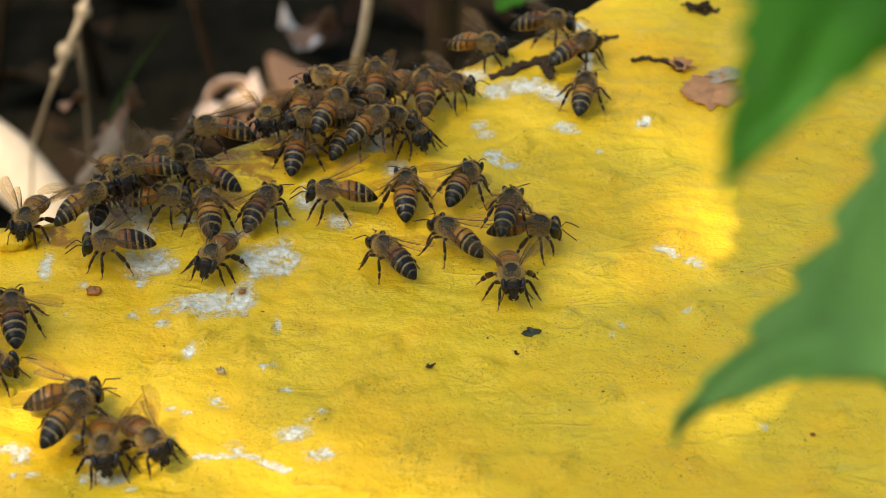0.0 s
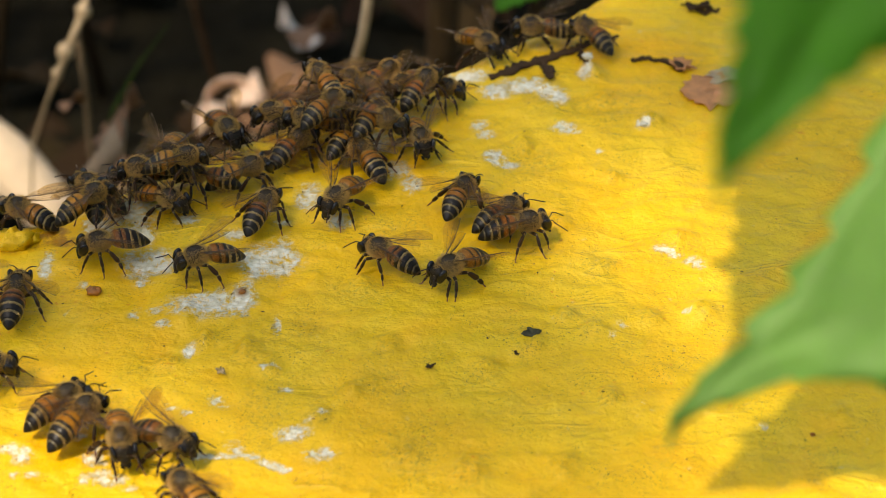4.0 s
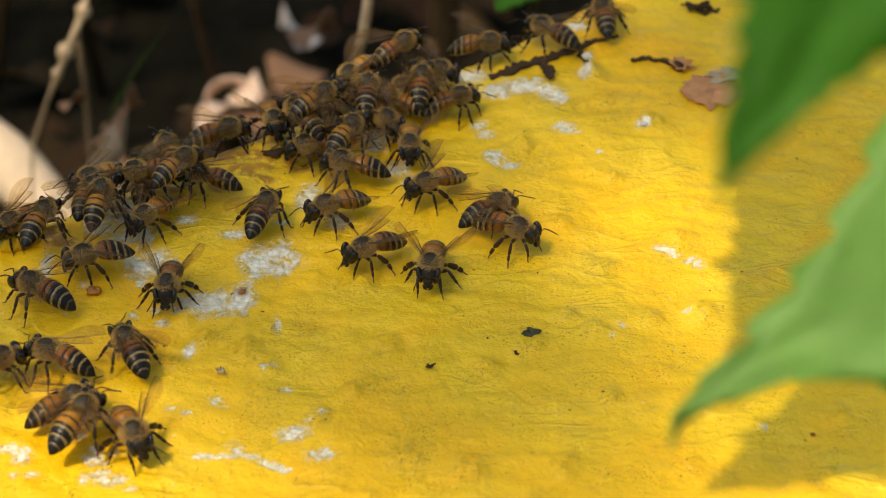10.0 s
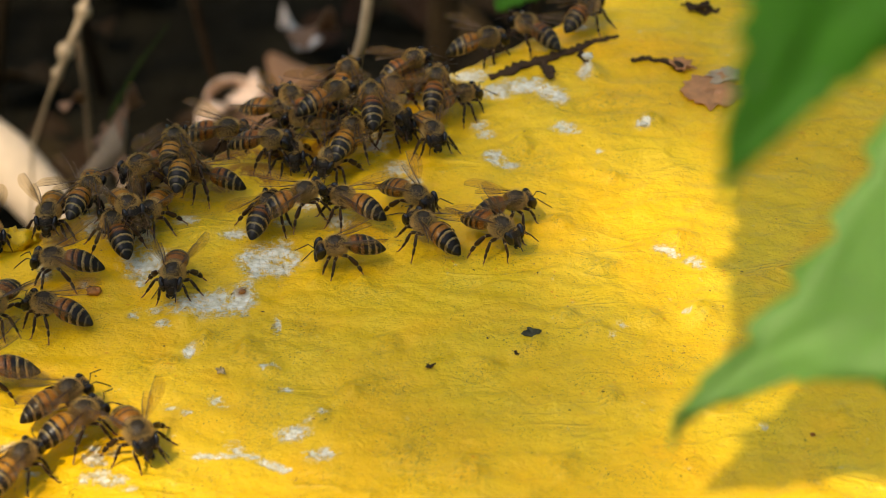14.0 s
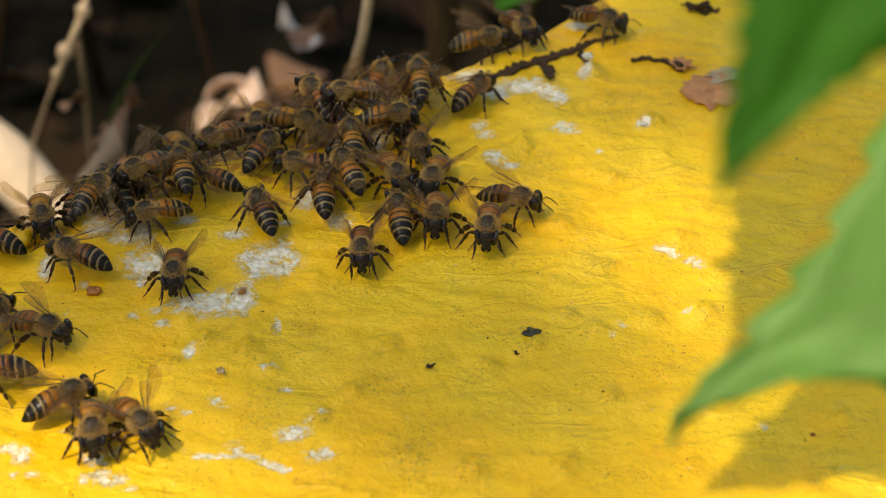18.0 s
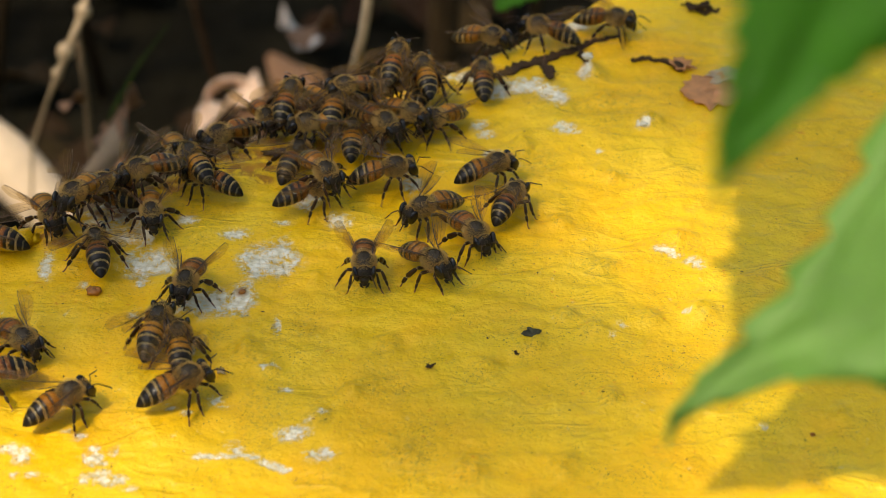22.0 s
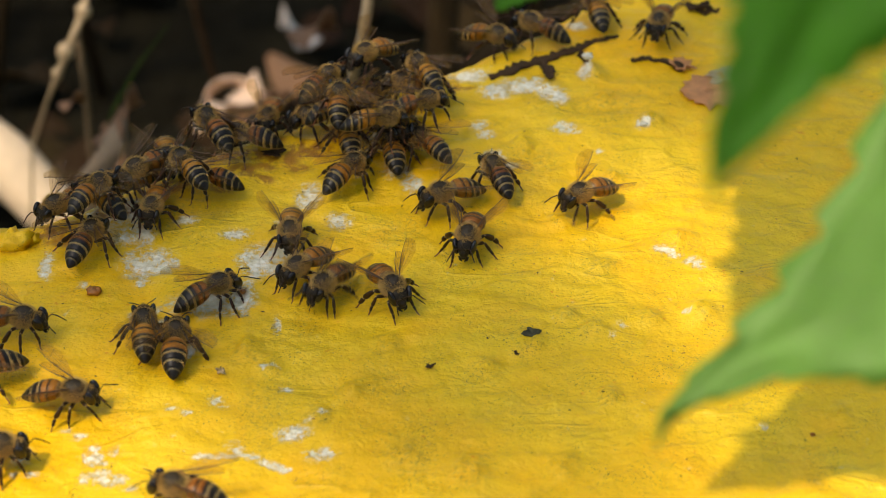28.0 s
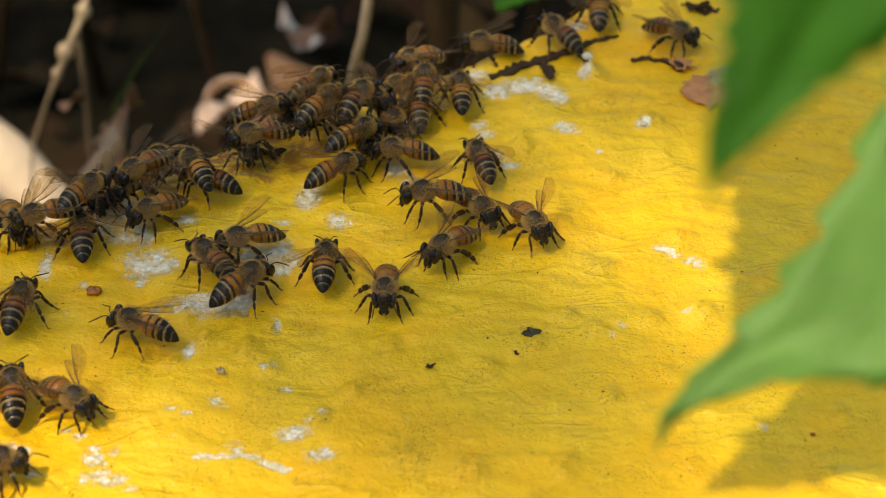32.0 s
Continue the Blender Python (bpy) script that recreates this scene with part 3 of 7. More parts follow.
    rolled_leaf(pose(-0.070, 0.395, -0.222, -10, -20, 60), 0.009, DRYLEAF, "rolled brown dead leaf in the litter")
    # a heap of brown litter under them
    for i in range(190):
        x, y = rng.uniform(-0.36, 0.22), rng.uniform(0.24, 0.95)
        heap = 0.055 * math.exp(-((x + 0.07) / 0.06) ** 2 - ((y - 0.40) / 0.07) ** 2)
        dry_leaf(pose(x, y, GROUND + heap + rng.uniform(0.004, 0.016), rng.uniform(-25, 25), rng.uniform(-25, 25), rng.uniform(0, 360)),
                 rng.uniform(0.018, 0.042), LITTER, "fallen brown leaf in the litter, colour darkened for shade")
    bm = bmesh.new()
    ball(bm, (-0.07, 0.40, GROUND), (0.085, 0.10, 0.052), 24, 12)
    tagged(part("litter_mound", bm, SOIL), "low mound of rotted litter, colour darkened for shade", "soil mound")


def rolled_leaf(m, radius, mat, label):
    """A dead leaf that has dried into a loose roll, open towards one side."""
    bm = bmesh.new()
    rings = []
    for i in range(19):
        q = i / 18
        a = radians(-25 + 250 * q)
        r = radius * (1 - 0.25 * q + 0.06 * math.sin(9 * q))
        w = radius * (0.12 + 0.45 * math.sin(math.pi * q) ** 0.6)
        rings.append([(r * math.cos(a), w * v * (1 + 0.10 * math.sin(13 * q + 3 * v)), r * math.sin(a) + 0.12 * radius * v * v) for v in (-1, -0.5, 0, 0.5, 1)])
    skin(bm, rings, 0, closed=False, cap=False)
    thicken(bm, 0.0004)
    ob = part("dead_leaf", bm, mat)
    ob.matrix_world = m
    return tagged(ob, label, "dead leaf", group="fallen leaves on the ground")


LEAF_MESHES = {}


def dry_leaf(m, size, mat, label):
    key = (mat.name, round(size * 1000) // 12)
    if key not in LEAF_MESHES:
        bm = bmesh.new()
        rings = []
        for i in range(9):
            s = i / 8
            w = 0.42 * math.sin(math.pi * s ** 0.8) + 0.015
            lift = 0.22 * math.sin(s * 3.0)
            rings.append([(s - 0.5, w * v * (1 + 0.12 * math.sin(9 * s + 4 * v)), lift + 0.30 * v * v * w + 0.03 * math.sin(11 * s + 3 * v))
                          for v in (-1, -0.6, -0.2, 0.0, 0.2, 0.6, 1)])
        skin(bm, rings, 0, closed=False, cap=False)
        thicken(bm, 0.012)
        me = bpy.data.meshes.new("dead_leaf")
        bm.to_mesh(me)
        bm.free()
        me.materials.append(mat)
        me.polygons.foreach_set("use_smooth", [True] * len(me.polygons))
        LEAF_MESHES[key] = me
    ob = new("dead_leaf", LEAF_MESHES[key])
    ob.matrix_world = m @ Matrix.Diagonal((size, size, size, 1))
    return tagged(ob, label, "dead leaf", group="fallen leaves on the ground")


build_background()


# ---- green leaves of the shrub ----
def green_leaf(length, width, seed, label, cup=0.10, skin_of=None, edges=None, teeth=17, phase=0.37):
    """A toothed leaf, its tip at the origin and its blade along +x, with a raised midrib, side veins and a stalk."""
    thing = tagged(new("green_leaf"), label, "leaf", group="leaves of the shrub")
    bm = bmesh.new()
    n, cols = 128, (-1, -0.86, -0.6, -0.3, -0.08, 0, 0.08, 0.3, 0.6, 0.86, 1)

    def side_edge(s, table):
        """The distance of one edge from the leaf's line, from rows of length and width in millimetres."""
        x = s * length / MM
        for (xa, ya), (xb, yb) in zip(table, table[1:]):
            if x <= xb:
                return (ya + (yb - ya) * (x - xa) / (xb - xa)) * MM
        return table[-1][1] * MM

    def half(s):
        return width / 2 * min(1.0, (s / 0.5) ** 0.95) * (1 if s < 0.5 else math.cos((s - 0.5) / 0.5 * 1.42) ** 0.6)

    def at(s, v):
        tooth = (s * teeth + (0.2 * math.sin(s * 23 + seed) if teeth > 12 else 0) + (phase if v > 0 else 0)) % 1.0
        w = half(s) + 0.0002
        y = w * v
        if edges:
            above, below = side_edge(s, edges[0]), side_edge(s, edges[1])
            y, w = below + (above - below) * (v + 1) / 2, (above - below) / 2 + 0.0001
        if abs(v) == 1:
            y += v * 0.0175 * length * (1 - tooth) * min(1, s * 12 if not edges else s * (4.5 if v > 0 else 2.5)) * (1.6 if edges else 1.2 + math.sin(s * 41 + seed))
        z = cup * abs(v) * w - 0.10 * length * (s - 0.3) ** 2 + 0.007 * length * math.sin(30 * s - 9 * abs(v)) * abs(v)
        return Vector((s * length, y, z + 0.012 * length * noise.noise((s * 5, v * 2, seed))))

    skin(bm, [[at(i / n, v) for v in cols] for i in range(n + 1)], 0, closed=False, cap=False)
    thicken(bm, 0.00025)
    blade = part("blade", bm, skin_of or GREEN, thing)
    bm = bmesh.new()
    tube(bm, [at(i / 24, 0) + Vector((0, 0, -0.0002)) for i in range(25)], [0.0002 + 0.0007 * i / 24 for i in range(25)], 6)
    part("midrib", bm, RIB, blade, "paler raised midrib")
    for k in range(1, 9):
        for side in (-1, 1):
            s0 = 0.10 + 0.095 * k
            bm = bmesh.new()
            tube(bm, [at(s0 - 0.12 * q * q - 0.03 * q, side * 0.85 * q) + Vector((0, 0, -0.0001)) for q in (0, 0.25, 0.5, 0.75, 1)],
                 [0.00035, 0.0003, 0.00025, 0.0002, 0.0001], 5)
            part("side_vein", bm, RIB, blade)
    bm = bmesh.new()
    end = at(1, 0)
    tube(bm, [end, end + Vector((0.01, 0, -0.002)), end + Vector((0.03, 0, 0.003))], [0.0009, 0.0009, 0.0012], 7)
    part("stalk", bm, STEM, thing)
    return thing


def along(tip, towards, facing):
    """A pose with +x from tip towards a point and +z near facing."""
    x = (Vector(towards) - Vector(tip)).normalized()
    y = Vector(facing).cross(x).normalized()
    z = x.cross(y)
    return Matrix.Translation(tip) @ Matrix((x, y, z)).transposed().to_4x4()


HIGH_EDGES = (((0, 0), (1.7, 0.8), (3.6, 1.5), (5.5, 2.0), (8.1, 2.8), (11.2, 3.7), (20, 6.5), (30, 9), (44, 8), (56.3, 0.3)),
              ((0, 0), (0.9, -0.6), (3.1, -1.3), (5.3, -2.0), (6.6, -2.7), (9.3, -3.7), (12, -5.3), (20, -9), (30, -11.5), (44, -9), (56.3, -0.3)))
leaf_high = green_leaf(0.0563, 0.0264, 2, "broad toothed green leaf seen against the light", edges=HIGH_EDGES, teeth=16)
HIGH_POSE = along((0.0204, -0.1659, 0.1264), (0.0240, -0.1615, 0.1323), (0.15, -0.80, 0.58))
LOW_EDGES = (((0, 0), (1.3, 1.5), (4.4, 2.2), (8, 2.7), (11, 3.1), (14.4, 4.0), (17.4, 4.6), (23.2, 6.3), (30, 9.8), (36, 13.5), (44, 15.5), (56, 12), (68.4, 0.3)),
             ((0, -0.1), (1.7, 0.8), (3.8, 0.75), (5.9, 0.3), (8.4, -0.5), (11.5, -1.5), (13.9, -2.4), (18.3, -6.2), (26, -10), (36, -13), (46, -13), (58, -9), (68.4, -0.3)))
leaf_low = green_leaf(0.0684, 0.0227, 5, "pointed toothed green leaf, sunlight put into its paler green", skin_of=SUNLIT_GREEN, edges=LOW_EDGES, teeth=11, phase=0.15)
LOW_POSE = along((0.0216, -0.1427, 0.0818), (0.0409, -0.1347, 0.0928), (-0.15, -0.70, 0.70))
# two more leaves of the shrub, above the view, that shade the lid's near corner
leaf_shade = green_leaf(0.150, 0.090, 7, "toothed green shrub leaf hanging over the lid")
SHADE_POSE = along(Vector((0.0468, -0.0376, 0)) + SUN_FROM * 0.27, Vector((0.1098, 0.0404, 0)) + SUN_FROM * 0.27, SUN_FROM)
leaf_corner = green_leaf(0.095, 0.040, 9, "toothed green shrub leaf hanging over the corner")
CORNER_POSE = along(Vector((0.0400, -0.0605, 0)) + SUN_FROM * 0.25, Vector((0.0829, -0.0347, 0)) + SUN_FROM * 0.25, (0, 0, 1))
leaf_behind = green_leaf(0.030, 0.016, 12, "small bright green leaf growing behind the hive")
BEHIND_POSE = along((0.0146, 0.2012, -0.0668), (0.0218, 0.2152, -0.0645), (0.1, -0.7, 0.7))
for leaf, m in ((leaf_behind, BEHIND_POSE), (leaf_high, HIGH_POSE), (leaf_low, LOW_POSE), (leaf_shade, SHADE_POSE), (leaf_corner, CORNER_POSE)):
    leaf.matrix_world = m


def leaf_cards(bm, rng, spots, size):
    """Small folded leaves, each turned its own way."""
    for p in spots:
        m = Matrix.Translation(p) @ pose(0, 0, 0, rng.uniform(-50, 50), rng.uniform(-50, 50), rng.uniform(0, 360))
        k = size * rng.uniform(0.7, 1.3)
        pts = [(-1, 0, 0), (-0.4, 0.42, 0.10), (0.35, 0.36, 0.10), (1, 0, -0.05), (0.35, -0.36, 0.10), (-0.4, -0.42, 0.10), (-0.4, 0, 0), (0.35, 0, 0)]
        v = [bm.verts.new(m @ (Vector(q) * k)) for q in pts]
        for f in ((0, 6, 1), (1, 6, 7, 2), (2, 7, 3), (0, 5, 6), (5, 4, 7, 6), (4, 3, 7)):
            bm.faces.new([v[i] for i in f])


# gaps in the crown: where on the lid's plane the sun comes through, in metres, and how wide the gap is
SUN_GAPS = ((-0.024, 0.067, 0.021), (0.042, 0.004, 0.018), (0.044, -0.010, 0.014), (0.040, 0.020, 0.008), (-0.068, -0.072, 0.028), (0.064, -0.076, 0.028), (0.085, -0.11, 0.04), (0.088, -0.062, 0.028), (-0.022, -0.070, 0.007), (-0.002, -0.074, 0.006))
FAR_GAPS = ((-0.19, 0.37, -0.21, 0.080), (-0.075, 0.378, -0.22, 0.068), (-0.062, 0.452, -0.22, 0.034), (-0.20, 0.355, -0.26, 0.03), (-0.112, 0.25, -0.105, 0.012))


def build_tree():
    """The tree over the hive: limbs and a crown of leaves, through which the sun falls in patches."""
    rng = random.Random(8)
    high = 3.2
    base = SUN_FROM * high
    gaps = [(x, y, r) for x, y, r in SUN_GAPS]
    for x, y, z, r in FAR_GAPS:
        k = -z / SUN_FROM.z
        gaps.append((x + SUN_FROM.x * k, y + SUN_FROM.y * k, r))
    spots, near = [], []
    for i in range(1500):
        x, y = rng.uniform(-0.75, 0.35), rng.uniform(-0.35, 0.95)
        if all(math.hypot(x - a, y - b) > r + 0.014 for a, b, r in gaps):
            if -0.04 < x < 0.045 and -0.08 < y < -0.026 and rng.random() < (0.48 if x < -0.008 else 0.06 if x < 0.025 else 0.03):
                continue
            spots.append(Vector((x, y, 0)) + SUN_FROM * (high + rng.uniform(-0.15, 0.25)))
    for i in range(900):
        x, y = rng.uniform(-0.11, 0.13), rng.uniform(-0.12, 0.13)
        if all(math.hypot(x - a, y - b) > r + 0.008 for a, b, r in gaps):
            if -0.04 < x < 0.045 and -0.08 < y < -0.026 and rng.random() < (0.52 if x < -0.008 else 0.08 if x < 0.025 else 0.04):
                continue
            near.append(Vector((x, y, 0)) + SUN_FROM * (high - rng.uniform(0.05, 0.25)))
    tree = tagged(new("tree"), "leafy tree whose crown dapples the hive with sun", "tree")
    bm = bmesh.new()
    leaf_cards(bm, rng, spots, 0.030)
    leaf_cards(bm, rng, near, 0.013)
    part("crown", bm, GREEN, tree)
    root = Vector((-1.6, 1.3, GROUND))
    fork = Vector((-1.45, 0.9, 0.9))
    bm = bmesh.new()
    tube(bm, [root - Vector((0, 0, 0.05)), root.lerp(fork, 0.5) + Vector((0.03, 0, 0)), fork], [0.07, 0.055, 0.045], 10)
    part("trunk", bm, DEADWOOD, tree)
    for p, q in ((base + Vector((-0.1, 0.75, 0.2)), 0.02), (base + Vector((0.15, 0.2, 0.25)), 0.012), (base + Vector((-0.55, 0.3, 0.22)), 0.016)):
        bm = bmesh.new()
        tube(bm, [fork, fork.lerp(p, 0.5) + Vector((0, 0, 0.12)), p], [q * 1.6, q, 0.005], 8)
        part("limb", bm, DEADWOOD, tree)


build_tree()


def build_bough():
    """A hanging bough that a gust lifts out of the sun's way."""
    rng = random.Random(15)
    bough = tagged(new("leafy_bough"), "hanging leafy bough stirred by the wind", "branch")
    spots = []
    for x, y, r, n in ((-0.07, -0.07, 0.05, 34), (0.06, -0.075, 0.045, 34), (0.022, 0.015, 0.018, 20), (0.034, -0.05, 0.03, 16)):
        for i in range(n):
            spots.append(Vector((x + rng.gauss(0, r * 0.6), y + rng.gauss(0, r * 0.6), 0)) + SUN_FROM * rng.uniform(1.25, 1.35))
    spots = [p for p in spots if math.hypot(p.x - SUN_FROM.x * 1.3 - 0.046, p.y - SUN_FROM.y * 1.3 - 0.016) > 0.028]
    bm = bmesh.new()
    leaf_cards(bm, rng, spots, 0.022)
    part("leaves", bm, GREEN, bough)
    bm = bmesh.new()
    mid = SUN_FROM * 1.38
    tube(bm, [mid + Vector((-0.25, 0.05, 0.25)), mid + Vector((-0.1, 0, 0.05)), mid + Vector((0.08, -0.05, 0))], [0.008, 0.005, 0.002], 7)
    part("twig", bm, STEM, bough)
    return bough


leafy_bough = build_bough()


def build_hedge():
    """Unseen dense shrubs added all round the hive to shut out the low sky."""
    rng = random.Random(27)
    for k in range(12):
        a = 2 * math.pi * k / 12 + 0.2
        foot = Vector((1.75 * math.cos(a), 0.15 + 1.75 * math.sin(a), GROUND - 0.02))
        shrub = tagged(new("shrub"), "dense dark green shrub, added out of view to block sky", "shrub", group="shrubs round the hive")
        for j in range(3):
            bm = bmesh.new()
            lean = Vector((rng.uniform(-0.3, 0.3), rng.uniform(-0.3, 0.3), 0))
            tube(bm, [foot, foot + lean * 0.5 + Vector((0, 0, 0.6)), foot + lean + Vector((0, 0, 1.5))], [0.018, 0.013, 0.005], 7)
            part("stem", bm, LITTER, shrub)
        spots = []
        for i in range(620):
            t, r = rng.uniform(0, 2 * math.pi), abs(rng.gauss(0, 0.30))
            spots.append(foot + Vector((r * math.cos(t) * 1.4, r * math.sin(t) * 1.4, rng.uniform(0.02, 1.15 if SUN_FROM.x * math.cos(a) + SUN_FROM.y * math.sin(a) > 0.25 else 2.1))))
        bm = bmesh.new()
        leaf_cards(bm, rng, spots, 0.085)
        part("crown", bm, HEDGE, shrub)


build_hedge()


# ---- scraps lying on the lid ----
def on_lid(x, y, lift=0.0):
    return Vector((x * MM, y * MM, (lid_height(x, y) + lift) * MM))


def scrap(x, y, a, b, turn, mat, label, category, seed, thick=0.35, curl=0.5, points=0):
    """A ragged flake of leaf or bark, curled at the rim."""
    rng = random.Random(seed)
    bm = bmesh.new()
    n = 18 if max(a, b) < 3 else 48
    outline = [1 + rng.uniform(-0.5, 0.35) for _ in range(n)]
    if n > 18:
        outline = [0.9 + 0.45 * noise.noise((2.2 * math.cos(2 * math.pi * i / n), 2.2 * math.sin(2 * math.pi * i / n), seed)) + rng.uniform(-0.13, 0.10) for i in range(n)]
    if points:
        outline = [0.75 + 0.3 * math.cos(points * 2 * math.pi * i / n) + 0.12 * k for i, k in enumerate(outline)]
    rings = []
    for q in (0.02, 0.35, 0.7, 1.0):
        ring = []
        for i in range(n):
            t = 2 * math.pi * i / n
            px, py = a * q * outline[i] * math.cos(t), b * q * outline[i] * math.sin(t)
            ring.append(((px * math.cos(turn) - py * math.sin(turn)), (px * math.sin(turn) + py * math.cos(turn)), thick + curl * q * q * (0.6 + 0.4 * math.sin(3 * t + seed))))
        rings.append(ring)
    skin(bm, rings, 0, cap=False)
    thicken(bm, thick)
    ob = part("debris_flake", millimetres(bm), mat)
    ob.location = on_lid(x, y)
    return tagged(ob, label, category)


def crumb(x, y, r, mat, label, category, seed):
    """A lumpy rounded crumb."""
    bm = bmesh.new()
    ball(bm, (0, 0, r * 0.35), (r * 1.25, r, r * 0.7), 16, 10)
    for v in bm.verts:
        v.co *= 1 + 0.45 * noise.noise(v.co * (1.9 / r) + Vector((seed, 0, 0))) + 0.25 * noise.noise(v.co * (5 / r))
    ob = part("crumb", millimetres(bm), mat)
    ob.location = on_lid(x, y)
    return tagged(ob, label, category)


def twig(points, radii, label, seed, mat, flat=1.0):
    rng = random.Random(seed)
    bm = bmesh.new()
    pts, rad = [], []
    for (xa, ya), (xb, yb), ra, rb in zip(points, points[1:], radii, radii[1:]):
        for k in range(7):
            f = k / 7
            x, y = xa + (xb - xa) * f + rng.uniform(-0.25, 0.25), ya + (yb - ya) * f + rng.uniform(-0.4, 0.4)
            r = (ra + (rb - ra) * f) * rng.uniform(0.65, 1.35)
            r /= flat ** 0.8
            pts.append((x, y, lid_height(x, y) + r * 0.45))
            rad.append(r)
    tube(bm, pts, rad, 8, 0, flat)
    ob = part("twig", millimetres(bm), mat)
    return tagged(ob, label, "twig")


def build_scraps():
    twig([(9.2, 55.4), (14.4, 59.2), (19.5, 62.4), (25.1, 65.7), (30.4, 70.1), (35.7, 72.8)], [0.7, 1.3, 1.1, 0.9, 0.65, 0.3], "dark strip of rotten bark along the lid's rim", 1, DEBRIS, 2.2)
    twig([(36.7, 62.3), (40.0, 63.2), (43.8, 61.6), (47.0, 57.7)], [0.4, 0.55, 0.5, 0.9], "crumbled brown leaf stalk on yellow paint", 2, DEBRIS)
    scrap(20.3, 57.3, 1.4, 3.6, 0.2, DEBRIS, "dark rotten flake beside the bark strip", "debris", 3)
    scrap(51.9, 50.9, 7.0, 6.4, 0.5, TORNLEAF, "torn reddish brown dead leaf on the paint", "dead leaf", 4, 0.15, 0.5)
    scrap(46.5, 59.5, 2.0, 2.6, 0.9, TORNLEAF, "small curled brown leaf scrap", "dead leaf", 14, 0.3, 1.0)
    scrap(54.7, 55.9, 3.8, 3.0, 0.1, STRAW, "pale papery leaf scrap on the paint", "dead leaf", 5, 0.15, 0.8)
    crumb(-73.7, 0.9, 2.6, PAINT, "lump of yellow painted foam at the rim", "paint lump", 21)
    crumb(-71.3, 2.1, 1.5, PAINT, "small lump of yellow painted foam at the rim", "paint lump", 22)
    crumb(28.2, 60.2, 0.9, WAX, "greyish lump of old wax on the paint", "wax crumb", 15)
    scrap(27.3, 61.2, 1.0, 2.2, 0.3, DEBRIS, "dark flake stuck to a lump of wax", "debris", 16, 0.6, 1.2)
    crumb(37.4, 38.0, 0.6, WAX, "small white wax crumb on yellow paint", "wax crumb", 17)
    scrap(14.3, -24.7, 1.5, 1.45, 0.25, OLIVE, "dark star-shaped leaf crumb on yellow paint", "debris", 6, 0.2, 0.5, 4)
    scrap(11.7, -28.8, 0.4, 0.7, 0.2, DEBRIS, "tiny dark crumb on yellow paint", "debris", 7, 0.2, 0.2)
    scrap(-2.0, -33.2, 0.8, 0.55, 0.3, DEBRIS, "small black crumb on yellow paint", "debris", 8, 0.25, 0.2)
    scrap(-35.1, -34.0, 0.8, 0.9, 0.8, STRAW, "tiny curled tan seed husk on yellow paint", "seed husk", 9, 0.3, 0.7)
    crumb(-58.0, -13.1, 1.05, RUST, "reddish brown crumb of propolis on the paint", "propolis crumb", 10)
    crumb(-33.4, -13.4, 0.5, RUST, "small rust brown crumb on a bare chip", "propolis crumb", 12)
    scrap(56.4, -48.8, 0.4, 0.4, 0.0, RUST, "tiny rust red seed on yellow paint", "seed", 11, 0.3, 0.1)
    scrap(51.9, 82.3, 2.6, 1.6, 0.1, DEBRIS, "crumpled dark leaf scrap on the paint", "dead leaf", 12, 0.4, 1.4)
    twig([(48.9, 84.5), (52.9, 81.5), (56.9, 82.8)], [0.3, 0.5, 0.3], "short dark twig on yellow paint", 3, DEBRIS)
    scrap(-30.9, 29.0, 2.3, 1.3, 0.1, DEBRIS, "flat dark oval flake stuck near the rim", "debris", 13, 0.25, 0.1)
    rng = random.Random(33)
    for i in range(230):
        x, y = rng.uniform(-70, 75), rng.uniform(-60, 62)
        if y > rim(x) - 7:
            continue
        k = rng.uniform(0.04, 0.15)
        scrap(x, y, k * rng.uniform(1, 2.2), k, rng.uniform(0, 3), rng.choice((DEBRIS, DEBRIS, RUST, DRYLEAF)), "tiny speck of dirt on yellow paint", "dirt speck", i + 50, 0.06, 0.05)


build_scraps()


# ---- honeybees ----
def abdomen_at(s):
    """Centre and radius along the abdomen, s from waist to sting."""
    prof = ((0, 0.50), (0.06, 1.20), (0.16, 1.72), (0.32, 1.97), (0.5, 1.93), (0.66, 1.70), (0.8, 1.28), (0.9, 0.84), (0.97, 0.40), (1.0, 0.08))
    for (a, ra), (b, rb) in zip(prof, prof[1:]):
        if s <= b:
            r = ra + (rb - ra) * (s - a) / (b - a)
            break
    return Vector((-1.75 - 6.9 * s, 0, 4.35 - 0.6 * s - 1.5 * s * s)), r


def wing_outline(length, width):
    pts = []
    for i in range(13):
        s = i / 12
        pts.append((s * length, 0.10 * width * math.sin(math.pi * s)))
    for i in range(12, 0, -1):
        s = i / 12.5
        pts.append((s * length + 0.02 * length, -width * (math.sin(math.pi * min(1, s * 0.93 + 0.02)) ** 0.75) * (0.35 + 0.65 * s)))
    return pts


